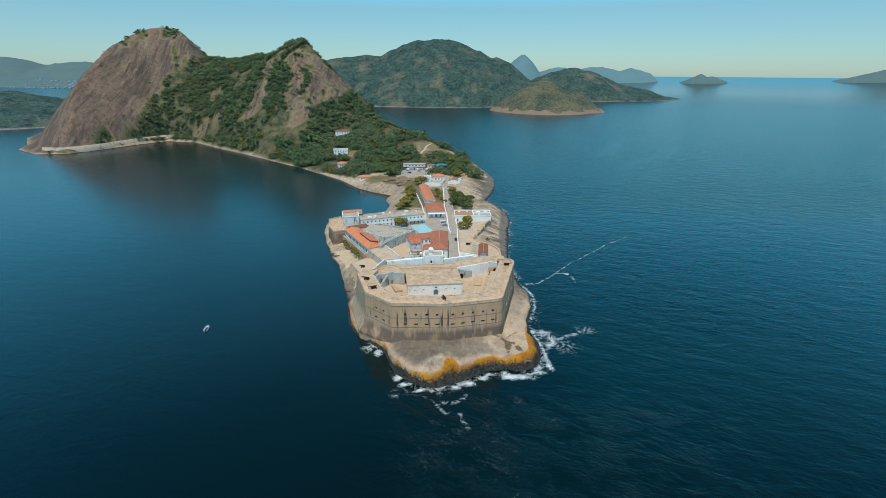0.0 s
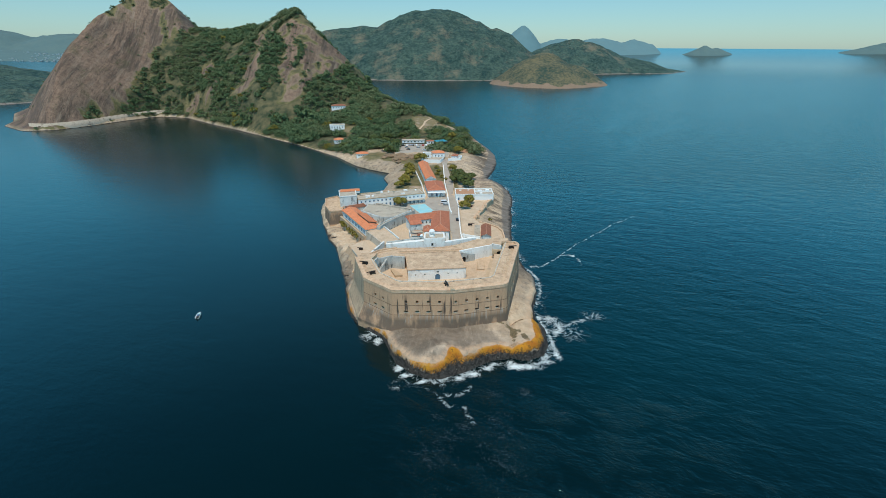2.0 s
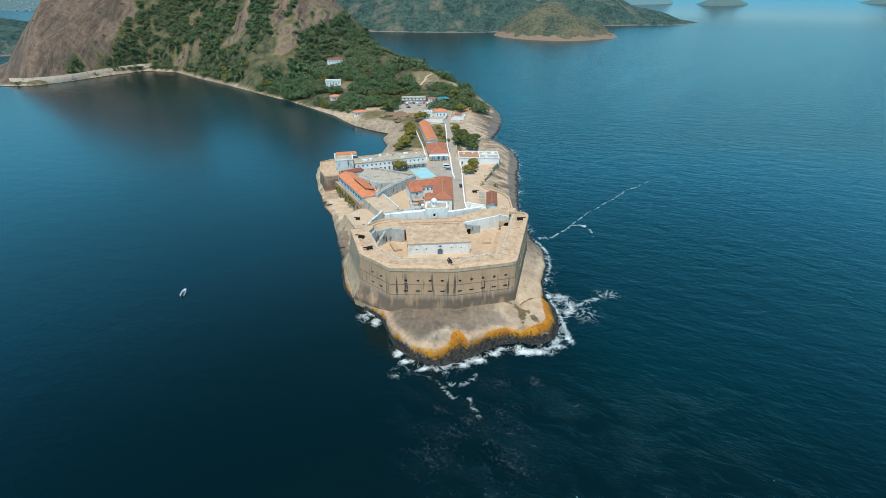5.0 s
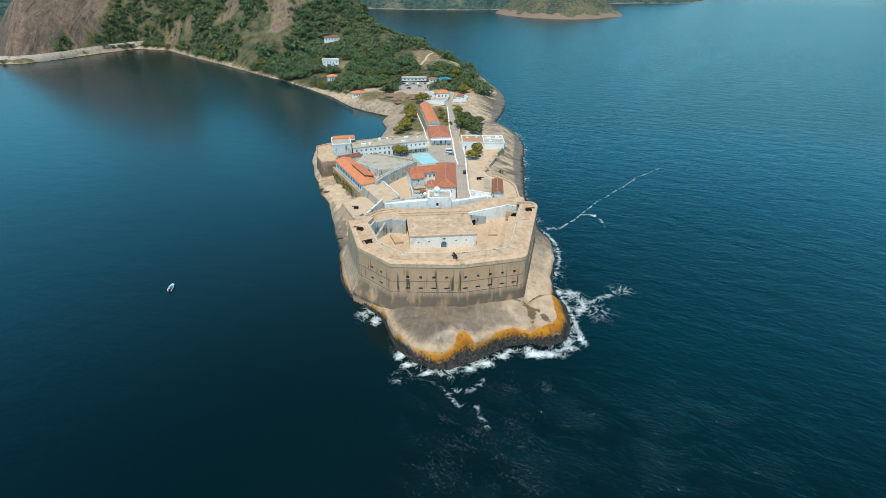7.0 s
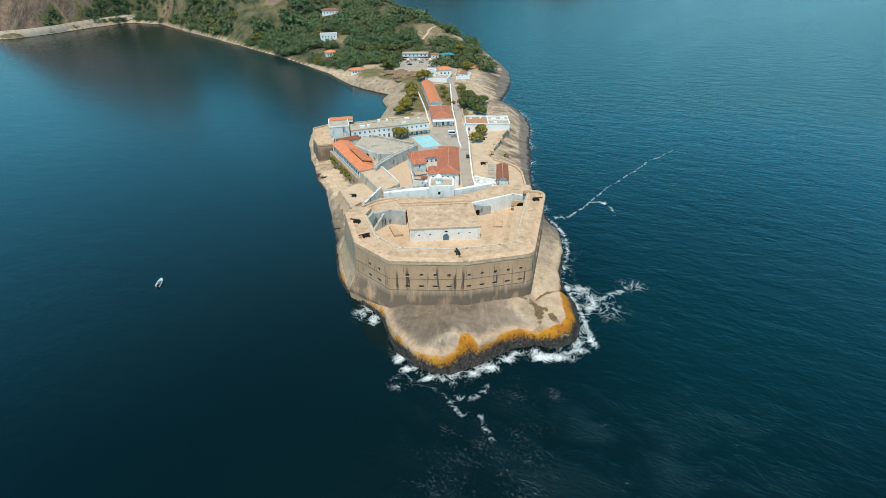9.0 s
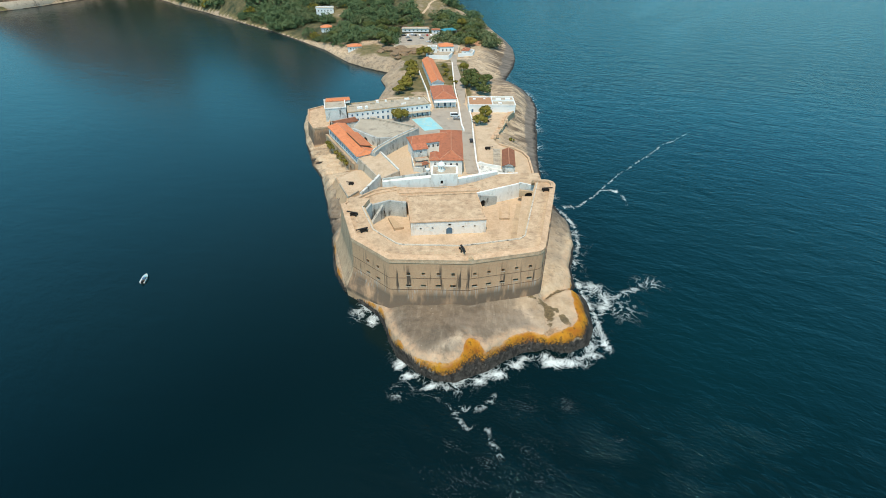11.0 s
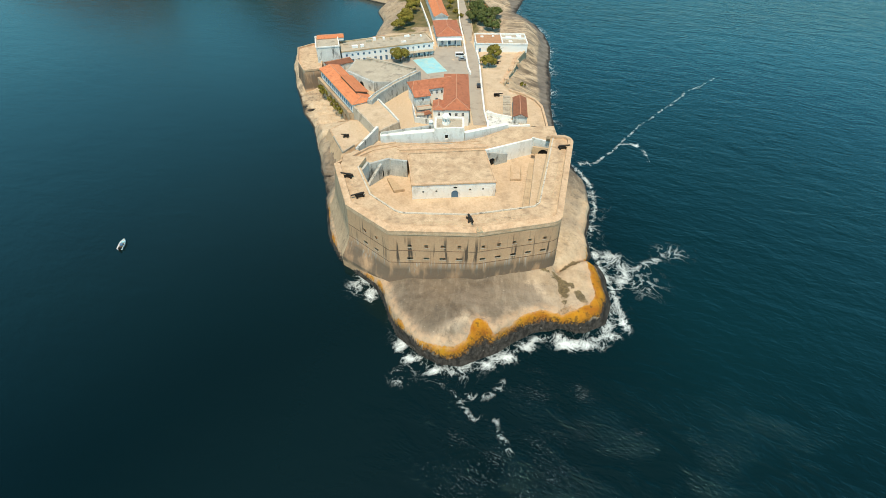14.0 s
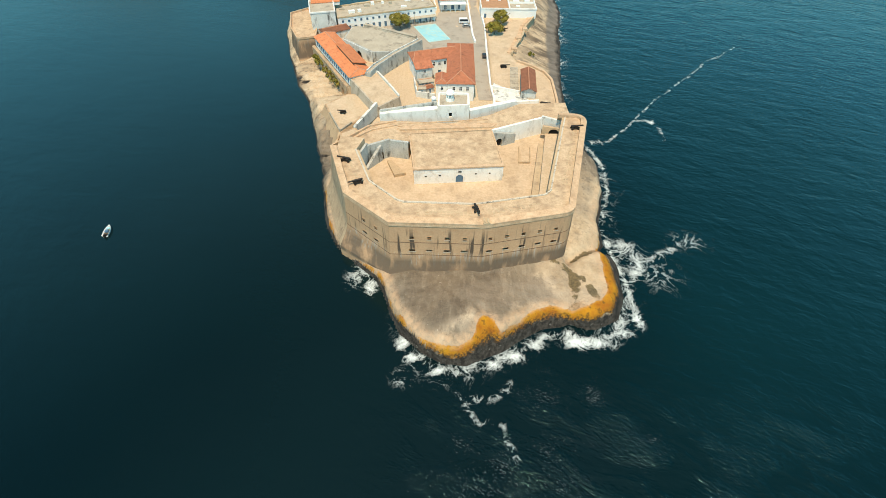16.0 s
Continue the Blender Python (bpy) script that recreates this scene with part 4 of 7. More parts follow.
# ---------------------------------------------------------------- far hills across the bay
def far_hill(name, label, centre, peaks, reach, step, seed, material=None, floor=-3.0, crags=0.25):
    """A headland from a few peaks (x, y, height, radius x, radius y)."""
    cx, cy = centre
    gx, gy = np.arange(cx - reach[0], cx + reach[0] + 1, step), np.arange(cy - reach[1], cy + reach[1] + 1, step)
    X, Y = np.meshgrid(gx, gy)
    Z = np.full(X.shape, -40.0)
    for px, py, h, rx, ry in peaks:
        s = np.hypot((X - px) / rx, (Y - py) / ry)
        s = s * (1 + 0.13 * fbm(X, Y, rx * 0.8, 3, seed))
        Z = np.maximum(Z, h * (1 - s ** 1.35))
    Z = Z + smooth(2, 60, Z) * (20 * fbm(X, Y, 120, 4, seed) + 16 * (0.4 - np.abs(fbm(X, Y, 150, 3, seed + 5))) * smooth(20, 90, Z) + 4 * fbm(X, Y, 24, 3, seed + 1))
    base = sea_level(X, Y)
    Z = np.maximum(Z, floor - 6) + base
    faces = grid_faces(len(gx), len(gy))
    keep = ((Z - base).ravel()[faces] > floor).any(1)
    me = array_mesh(name, np.stack([X, Y, Z], -1).reshape(-1, 3), faces[keep], material or FAR_LAND, smooth=True)
    up = Z - base
    bare = smooth(0.15, 0.5, fbm(X, Y, 130, 4, seed + 2) + crags - 0.3)
    return tagged(new(name, me), label, "hill", kind="structure"), (X, Y, Z, bare, up)


far_hill("far_hill", "wooded coastal hill with bare patches across the bay", (-60, 1950), [(-49, 1930, 246, 560, 400), (-350, 1930, 186, 480, 330), (200, 1880, 165, 260, 310), (110, 1800, 120, 240, 230)], (900, 520), 16, 21)
far_hill("far_knoll", "round grassy knoll with an orange rocky foot", (330, 1440), [(318, 1430, 95, 165, 175), (400, 1420, 62, 120, 120)], (260, 240), 9, 31, KNOLL)
far_hill("far_point", "low wooded headland with a pale shore", (640, 2220), [(600, 2210, 140, 330, 250), (800, 2160, 70, 260, 190), (980, 2180, 22, 150, 70)], (620, 360), 16, 41, crags=0.1)
far_hill("far_wood", "dense wooded hill above a small beach", (-1150, 1120), [(-1060, 1020, 62, 260, 260), (-1300, 1120, 66, 330, 300)], (560, 420), 14, 51, crags=0.0)
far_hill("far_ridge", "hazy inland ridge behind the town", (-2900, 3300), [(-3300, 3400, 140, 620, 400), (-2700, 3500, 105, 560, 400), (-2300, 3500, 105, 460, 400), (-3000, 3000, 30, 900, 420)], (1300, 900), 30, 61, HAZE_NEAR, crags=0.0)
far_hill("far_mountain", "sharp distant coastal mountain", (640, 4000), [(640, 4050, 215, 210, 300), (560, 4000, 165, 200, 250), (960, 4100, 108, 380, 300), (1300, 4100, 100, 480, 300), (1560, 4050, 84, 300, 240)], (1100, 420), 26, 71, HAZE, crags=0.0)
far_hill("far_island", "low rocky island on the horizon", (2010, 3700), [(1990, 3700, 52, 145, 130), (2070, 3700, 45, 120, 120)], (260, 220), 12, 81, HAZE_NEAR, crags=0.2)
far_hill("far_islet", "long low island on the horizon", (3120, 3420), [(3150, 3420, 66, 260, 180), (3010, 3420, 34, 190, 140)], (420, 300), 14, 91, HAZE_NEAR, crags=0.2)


def specks(name, label, boxes, material):
    """Far-off houses, a few metres across each, as one mesh."""
    bm = bmesh.new()
    for x, y, z, w, d, h in boxes:
        v = [bm.verts.new(p) for p in ((x, y, z), (x + w, y, z), (x + w, y + d, z), (x, y + d, z), (x, y, z + h), (x + w, y, z + h), (x + w, y + d, z + h), (x, y + d, z + h))]
        for f in ((4, 5, 6, 7), (0, 1, 5, 4), (1, 2, 6, 5), (2, 3, 7, 6), (3, 0, 4, 7)):
            bm.faces.new([v[i] for i in f])
    me = bpy.data.meshes.new(name)
    bm.to_mesh(me)
    bm.free()
    me.materials.append(material)
    return tagged(new(name, me), label, "houses", kind="stuff")


rt = random.Random(9)
town = []
for k in range(420):
    x, y = rt.uniform(-3300, -2200), rt.uniform(2650, 3050)
    town.append((x, y, float(sea_level(np.array(x), np.array(y))) - 2, rt.uniform(4, 13), 6, rt.uniform(3, 9) + 20 * max(0, (y - 2700) / 350)))
# house colour dulled by haze, put into the base colour
specks("far_town", "pale houses of a distant town below the ridge", town, mat("hazy_plaster", (0.30, 0.34, 0.35), (0.42, 0.45, 0.45), 40, 8, 0.9, 0.0))
specks("far_buildings", "low white buildings on the far headland's shore", [(700 + 24 * k, 2010 + rt.uniform(-4, 8), -2, rt.uniform(12, 22), 10, rt.uniform(8, 13)) for k in range(10)] + [(-300 + 14 * k, 1588, -1, 12, 8, 4) for k in range(4)], WHITE)


# shore road on its pale sea wall along the foot of the big dome
shore = [(-600, 524), (-575, 519), (-552, 536), (-536, 566), (-530, 592), (-522, 612), (-512, 634), (-501, 652), (-490, 662), (-476, 664)]
road_v, wall_v = [], []
for k, (x, y) in enumerate(shore):
    a, b = Vector(shore[max(0, k - 1)]), Vector(shore[min(len(shore) - 1, k + 1)])
    e = (b - a).normalized()
    z = 8.2 + 0.2 * k
    for q in (-2.2, 2.2):
        road_v.append((x + e.y * q, y - e.x * q, z))
    for q, zz in ((2.2, z - 9), (2.2, z + 0.9), (2.9, z + 0.9), (3.4, z - 9)):
        wall_v.append((x + e.y * q, y - e.x * q, zz))
ASPHALT_FAR = mat("shore_road", (0.27, 0.235, 0.20), (0.36, 0.315, 0.27), 8, 1.0, 0.95, 0.1, 0.03)
SEAWALL = mat("pale_sea_wall", (0.36, 0.29, 0.22), (0.54, 0.45, 0.35), 7, 1.0, 0.95, 0.5, 0.3, stain=((0.13, 0.10, 0.08), 5, 0.8))
tagged(new("road", array_mesh("road", road_v, [(2 * k, 2 * k + 1, 2 * k + 3, 2 * k + 2) for k in range(len(shore) - 1)], ASPHALT_FAR)), "narrow shore road below the bare granite dome", "road", kind="structure")
tagged(new("sea_wall", array_mesh("sea_wall", wall_v, [(4 * k + i, 4 * k + i + 1, 4 * k + i + 5, 4 * k + i + 4) for k in range(len(shore) - 1) for i in range(3)], SEAWALL)), "pale masonry sea wall under the shore road", "wall", kind="structure")


# ---------------------------------------------------------------- building helpers
from mathutils.geometry import tessellate_polygon


def finish(bm, name, materials):
    me = bpy.data.meshes.new(name)
    bmesh.ops.recalc_face_normals(bm, faces=bm.faces)
    bm.to_mesh(me)
    bm.free()
    for m in (materials if isinstance(materials, (list, tuple)) else [materials]):
        me.materials.append(m)
    return me


def part(name, bm, material, parent, label=""):
    ob = new(name, finish(bm, name, material))
    ob.parent = parent
    return tagged(ob, label)


def thing(name, label, category, m=None, group="", kind=""):
    ob = new(name)
    ob.empty_display_size = 0.5
    ob.matrix_basis = m or Matrix()
    return tagged(ob, label, category, group, kind)


def box(bm, x0, x1, y0, y1, z0, z1, slot=0):
    v = [bm.verts.new(p) for p in ((x0, y0, z0), (x1, y0, z0), (x1, y1, z0), (x0, y1, z0), (x0, y0, z1), (x1, y0, z1), (x1, y1, z1), (x0, y1, z1))]
    for f in ((3, 2, 1, 0), (4, 5, 6, 7), (0, 1, 5, 4), (1, 2, 6, 5), (2, 3, 7, 6), (3, 0, 4, 7)):
        bm.faces.new([v[i] for i in f]).material_index = slot
    return v


def box_between(bm, a, b, width, z0, z1, slot=0):
    """A straight wall or kerb between two plan points; z0 and z1 may be pairs, one value for each end."""
    z0, z1 = (z0 if isinstance(z0, tuple) else (z0, z0)), (z1 if isinstance(z1, tuple) else (z1, z1))
    d = Vector((b[0] - a[0], b[1] - a[1]))
    n = Vector((-d.y, d.x)).normalized() * width / 2
    p = [(a[0] - n.x, a[1] - n.y), (b[0] - n.x, b[1] - n.y), (b[0] + n.x, b[1] + n.y), (a[0] + n.x, a[1] + n.y)]
    e = (0, 1, 1, 0)
    v = [bm.verts.new((*p[i], z0[e[i]])) for i in range(4)] + [bm.verts.new((*p[i], z1[e[i]])) for i in range(4)]
    for f in ((3, 2, 1, 0), (4, 5, 6, 7), (0, 1, 5, 4), (1, 2, 6, 5), (2, 3, 7, 6), (3, 0, 4, 7)):
        bm.faces.new([v[i] for i in f]).material_index = slot


def prism(bm, poly, z0, z1, top=None, holes=(), slot=0, bottom=False):
    """A solid with the plan outline poly (and the outline top at its upper end), with holes through it."""
    top = top or poly
    for low, high in ((poly, top), *((h, h) for h in holes)):
        a, b = [bm.verts.new((*p[:2], z0)) for p in low], [bm.verts.new((*p[:2], z1)) for p in high]
        k = len(a)
        for i in range(k):
            bm.faces.new((a[i], a[(i + 1) % k], b[(i + 1) % k], b[i])).material_index = slot
    loops = [[Vector((*p[:2], z1)) for p in q] for q in (top, *holes)]
    flat = [p for q in loops for p in q]
    v = [bm.verts.new(p) for p in flat]
    for t in tessellate_polygon(loops):
        try:
            bm.faces.new([v[i] for i in t]).material_index = slot
        except ValueError:
            pass
    bmesh.ops.remove_doubles(bm, verts=bm.verts, dist=0.001)


def arc(cx, cy, r, a0, a1, k=8):
    return [(cx + r * math.cos(radians(a0 + (a1 - a0) * i / k)), cy + r * math.sin(radians(a0 + (a1 - a0) * i / k))) for i in range(k + 1)]


def offset(poly, d):
    """The outline moved outwards by d (counter-clockwise outline)."""
    out = []
    for i, p in enumerate(poly):
        a, b = Vector(poly[i - 1]), Vector(poly[(i + 1) % len(poly)])
        p = Vector(p)
        e1, e2 = (p - a).normalized(), (b - p).normalized()
        n1, n2 = Vector((e1.y, -e1.x)), Vector((e2.y, -e2.x))
        n = (n1 + n2).normalized()
        out.append(tuple(p + n * d / max(0.4, n.dot(n1))))
    return out


def holed_face(bm, a, b, z0, z1, holes, depth=0.6, slot=0, hole_slot=1, lean=0.0):
    """The outer face of a wall from a to b (outside on the right hand) with openings (s0, s1, low, high) sunk into it. lean: metres outwards for each metre down."""
    a, b = Vector(a), Vector(b)
    e = (b - a).normalized()
    nrm = Vector((e.y, -e.x))
    length = (b - a).length

    def at(s, z, back=0.0):
        q = a + e * s + nrm * ((z1 - z) * lean - back)
        return bm.verts.new((q.x, q.y, z))
    ss = sorted({0.0, length, *(h[0] for h in holes), *(h[1] for h in holes)})
    zs = sorted({z0, z1, *(h[2] for h in holes), *(h[3] for h in holes)})
    for s0, s1 in zip(ss, ss[1:]):
        for za, zb in zip(zs, zs[1:]):
            sm, zm = (s0 + s1) / 2, (za + zb) / 2
            if not any(h[0] < sm < h[1] and h[2] < zm < h[3] for h in holes):
                bm.faces.new((at(s0, za), at(s1, za), at(s1, zb), at(s0, zb))).material_index = slot
    for s0, s1, za, zb in holes:
        o, i = [(s0, za), (s1, za), (s1, zb), (s0, zb)], depth
        for k in range(4):
            p, q = o[k], o[(k + 1) % 4]
            bm.faces.new((at(*p), at(*q), at(*q, i), at(*p, i))).material_index = slot
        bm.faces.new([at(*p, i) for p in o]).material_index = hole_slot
    bmesh.ops.remove_doubles(bm, verts=bm.verts, dist=0.002)


def hip_roof(bm, w, d, z, rise, over=0.5, hip=1.0, x0=0.0, y0=0.0, thick=0.18):
    """A roof over the rectangle; the ridge runs along the longer side; hip 0 makes gables, 1 full hips."""
    xa, xb, ya, yb = x0 - over, x0 + w + over, y0 - over, y0 + d + over
    if w >= d:
        run = (yb - ya) / 2 * hip
        r = [((xa + run), (ya + yb) / 2), ((xb - run), (ya + yb) / 2)]
    else:
        run = (xb - xa) / 2 * hip
        r = [((xa + xb) / 2, ya + run), ((xa + xb) / 2, yb - run)]
    c = [(xa, ya), (xb, ya), (xb, yb), (xa, yb)]
    lo = [bm.verts.new((*p, z)) for p in c]
    eave = [bm.verts.new((*p, z + thick)) for p in c]
    top = [bm.verts.new((*p, z + thick + rise)) for p in r]
    bm.faces.new(lo[::-1])
    for i in range(4):
        bm.faces.new((lo[i], lo[(i + 1) % 4], eave[(i + 1) % 4], eave[i]))
    if w >= d:
        quads = ((eave[0], eave[1], top[1], top[0]), (eave[2], eave[3], top[0], top[1]), (eave[1], eave[2], top[1]), (eave[3], eave[0], top[0]))
    else:
        quads = ((eave[1], eave[2], top[1], top[0]), (eave[3], eave[0], top[0], top[1]), (eave[0], eave[1], top[0]), (eave[2], eave[3], top[1]))
    for q in quads:
        bm.faces.new(q)
    return r, z + thick + rise


def tube(bm, p, q, r0, r1, k=8, slot=0, caps=True):
    p, q = Vector(p), Vector(q)
    ax = (q - p).normalized()
    u = ax.orthogonal().normalized()
    v = ax.cross(u)
    a = [bm.verts.new(p + (u * math.cos(2 * math.pi * i / k) + v * math.sin(2 * math.pi * i / k)) * r0) for i in range(k)]
    b = [bm.verts.new(q + (u * math.cos(2 * math.pi * i / k) + v * math.sin(2 * math.pi * i / k)) * r1) for i in range(k)]
    for i in range(k):
        bm.faces.new((a[i], a[(i + 1) % k], b[(i + 1) % k], b[i])).material_index = slot
    if caps:
        bm.faces.new(a[::-1]).material_index = slot
        bm.faces.new(b).material_index = slot


def roof_ridge(parent, r, z, material, w, d, over, z_eave, hip):
    """Ridge and hip tiles along the top of a roof."""
    bm = bmesh.new()
    tube(bm, (*r[0], z), (*r[1], z), 0.17, 0.17, 6)
    corners = [(-over, -over), (w + over, -over), (w + over, d + over), (-over, d + over)]
    if hip > 0.25:
        for k, q in enumerate(corners):
            end = min(r, key=lambda p: math.dist(p, q))
            tube(bm, (*q, z_eave + 0.2), (*end, z), 0.12, 0.14, 6)
    return part("ridge_tile", bm, RIDGE, parent)


def building(name, label, category, m, w, d, h, sides, roof="hip", rise=2.0, wall=WHITE, tiles=TILE, over=0.5, hip=1.0, plinth=None, trim=CLEAN, group="", rimmed=None):
    """A house: local x along the front, y to the back, z up. sides: for each of front, right, back, left a list of
    openings (kind, place along the wall, sill, width, height)."""
    root = thing(name, label, category, m, group)
    cs = [(0, 0), (w, 0), (w, d), (0, d)]
    bm = bmesh.new()
    found = []
    for i in range(4):
        a, b = cs[i], cs[(i + 1) % 4]
        holes = [(s - ww / 2, s + ww / 2, sill, sill + hh) for k, s, sill, ww, hh in sides[i]]
        holed_face(bm, a, b, 0, h, holes, 0.35, 0, 1)
        e = (Vector(b) - Vector(a)).normalized()
        for k, s, sill, ww, hh in sides[i]:
            found.append((k, Vector(a) + e * s, Vector((e.y, -e.x)), sill, ww, hh))
    box(bm, 0.05, w - 0.05, 0.05, d - 0.05, h - 0.3, h - 0.02)
    part("wall", bm, [wall, DARK], root)
    if roof == "flat":
        bm = bmesh.new()
        box(bm, 0.35, w - 0.35, 0.35, d - 0.35, h - 0.3, h + 0.02)
        part("roof", bm, ROOF_GREY, root)
        bm = bmesh.new()
        for a, b in zip(cs, cs[1:] + cs[:1]):
            box_between(bm, a, b, 0.42, h - 0.003, h + 0.62)
        part("parapet", bm, rimmed or trim, root)
    elif roof:
        bm = bmesh.new()
        r, z = hip_roof(bm, w, d, h, rise, over, hip)
        part("roof", bm, tiles, root)
        roof_ridge(root, r, z, tiles, w, d, over, h, hip)
        if hip < 0.05:
            for end in ((0, 1) if w < d else (2, 3)):
                bm = bmesh.new()
                q = [(-over, -over - 0.06), (w + over, -over - 0.06), (w / 2, -over - 0.06)] if end == 0 else [(w + over, d + over + 0.06), (-over, d + over + 0.06), (w / 2, d + over + 0.06)]
                if end > 1:
                    x = -over - 0.06 if end == 2 else w + over + 0.06
                    q = [(x, d + over), (x, -over), (x, d / 2)] if end == 2 else [(x, -over), (x, d + over), (x, d / 2)]
                bm.faces.new([bm.verts.new((*q[0], h + 0.05)), bm.verts.new((*q[1], h + 0.05)), bm.verts.new((*q[2], h + 0.12 + rise))])
                bmesh.ops.solidify(bm, geom=bm.faces[:], thickness=0.05)
                part("gable", bm, wall, root)
    for k, p, nrm, sill, ww, hh in found:
        q = pose(p.x, p.y, sill, 0, 0, math.degrees(math.atan2(nrm.y, nrm.x)) + 90)
        bm = bmesh.new()
        fr = 0.09
        box(bm, -ww / 2 - fr, -ww / 2 + 0.03, -0.05, 0.12, -0.03 * (k != "door"), hh + fr)
        box(bm, ww / 2 - 0.03, ww / 2 + fr, -0.05, 0.12, -0.03 * (k != "door"), hh + fr)
        box(bm, -ww / 2 + 0.03, ww / 2 - 0.03, -0.05, 0.12, hh - 0.03, hh + fr)
        if k != "door":
            box(bm, -ww / 2 + 0.03, ww / 2 - 0.03, -0.08, 0.12, -0.08, 0.03)
            box(bm, -0.03, 0.03, 0.06, 0.12, 0.03, hh - 0.03)
            box(bm, -ww / 2 + 0.03, -0.03, 0.06, 0.12, hh * 0.6, hh * 0.6 + 0.05)
            box(bm, 0.03, ww / 2 - 0.03, 0.06, 0.12, hh * 0.6, hh * 0.6 + 0.05)
        win = part("door" if k == "door" else "window", bm, trim if k != "blue" else BLUE, root)
        win.matrix_basis = q
        bm = bmesh.new()
        box(bm, -ww / 2 + 0.03, ww / 2 - 0.03, 0.14, 0.19, 0.02, hh - 0.03)
        part("panel" if k == "door" else "pane", bm, BLUE if k in ("door", "blue") else GLASS, win)
    return root


def windows(kind, n, w, sill, ww, hh, margin=1.2):
    return [(kind, margin + (w - 2 * margin) * (i + 0.5) / n, sill, ww, hh) for i in range(n)]


# ---------------------------------------------------------------- the seaward bastion
FACE = [(-40.6, 32.5), (-33.2, 11.1), (-19.9, 0.0), (5.0, -0.2), (26.0, 4.8)] + arc(25.4, 9.0, 4.2, -68, -14, 5) + [(39.9, 48.2)] + arc(36.6, 49.4, 3.3, 0, 90, 5) + [(31.5, 52.7)]
bastion = thing("sea_bastion", "tall battered stone bastion with two rows of gun ports", "fortress", kind="structure")
WALL_TOP, LEAN = 22.4, 0.055
LEANS = [0.13] + [LEAN] * (len(FACE) - 1)
FLARE = [1.6, 2.9, 1.1, 0.1] + [0.0] * (len(FACE) - 4)          # how far the foot spreads on to the rock


def face_point(i, z):
    """Corner i of the bastion's face at height z: the wall leans, and its foot spreads below the lower string course."""
    out = (WALL_TOP - max(z, 3.5)) * LEANS[i] + FLARE[i] * (min(7.0, max(0.0, 11.0 - z)) / 7.0) ** 1.3
    return Vector(offset([*FACE, (0, 60)], out)[i])


FOOT_Z = [0.0, 2.0, 4.0, 5.5, 7.0, 8.5, 10.0, 11.3]
RINGS = {}
bm_wall, bm_rough = bmesh.new(), bmesh.new()
for i, (a, b) in enumerate(zip(FACE, FACE[1:])):
    length = math.dist(a, b)
    e = ((b[0] - a[0]) / length, (b[1] - a[1]) / length)
    if i == 1:
        xs = [(-27.47, 6.3), (-23.86, 3.3)]
    elif i == 2:
        xs = [(-14 + 4.67 * k, 0) for k in range(4)]
    elif i == 3:
        xs = [(6.75 + 4.5 * k, 0.2 + 1.08 * k) for k in range(5)]
    elif i == len(FACE) - 9:
        xs = [(32 + 1.6 * k, 20 + 6.0 * k) for k in range(4)]
    else:
        xs = []
    ports = []
    for p in xs:
        s = (p[0] - a[0]) * e[0] + (p[1] - a[1]) * e[1]
        ports += [(s - 0.52, s + 0.52, 17.1, 18.1), (s - 0.85, s + 0.85, 12.7, 13.4)]
    bm = bm_rough if i == 0 else bm_wall

    def spot(s, z, back=0.0):
        for k in (i, i + 1):
            if (k, z) not in RINGS:
                RINGS[k, z] = face_point(k, z)
        q = RINGS[i, z].lerp(RINGS[i + 1, z], s / length) + Vector((-e[1], e[0])) * back
        return bm.verts.new((q.x, q.y, z))
    ss = sorted({0.0, length, *(h[0] for h in ports), *(h[1] for h in ports)})
    zs = sorted({*FOOT_Z, WALL_TOP, *(h[2] for h in ports), *(h[3] for h in ports)})
    for s0, s1 in zip(ss, ss[1:]):
        for za, zb in zip(zs, zs[1:]):
            if not any(h[0] < (s0 + s1) / 2 < h[1] and h[2] < (za + zb) / 2 < h[3] for h in ports):
                bm.faces.new((spot(s0, za), spot(s1, za), spot(s1, zb), spot(s0, zb)))
    for s0, s1, za, zb in ports:
        o = [(s0, za), (s1, za), (s1, zb), (s0, zb)]
        for k in range(4):
            p, q = o[k], o[(k + 1) % 4]
            bm.faces.new((spot(*p), spot(*q), spot(*q, 1.4), spot(*p, 1.4)))
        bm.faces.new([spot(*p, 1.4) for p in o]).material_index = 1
        # dressed stone round each port, with a pale worn sill
        zc, w2, h2 = (za + zb) / 2, (s1 - s0) / 2, (zb - za) / 2
        off, sm = (WALL_TOP - zc) * LEAN, (s0 + s1) / 2
        bf = bmesh.new()
        box(bf, -w2 - 0.2, w2 + 0.2, -0.05, 0.25, h2, h2 + 0.18)
        box(bf, -w2 - 0.2, -w2, -0.05, 0.25, -h2, h2)
        box(bf, w2, w2 + 0.2, -0.05, 0.25, -h2, h2)
        fr = part("gun_port", bf, STONE, bastion)
        fr.matrix_basis = pose(a[0] + e[0] * sm + e[1] * off, a[1] + e[1] * sm - e[0] * off, zc, 0, 0, math.degrees(math.atan2(e[1], e[0])))
        bf = bmesh.new()
        box(bf, -w2 - 0.2, w2 + 0.2, -0.10, 0.25, -h2 - 0.22, -h2)
        part("sill", bf, SILL, fr)
for bm in (bm_wall, bm_rough):
    bmesh.ops.remove_doubles(bm, verts=bm.verts, dist=0.002)
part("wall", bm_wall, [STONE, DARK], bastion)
part("rough_wall", bm_rough, ROUGH, bastion, "rough streaked masonry above the bay")


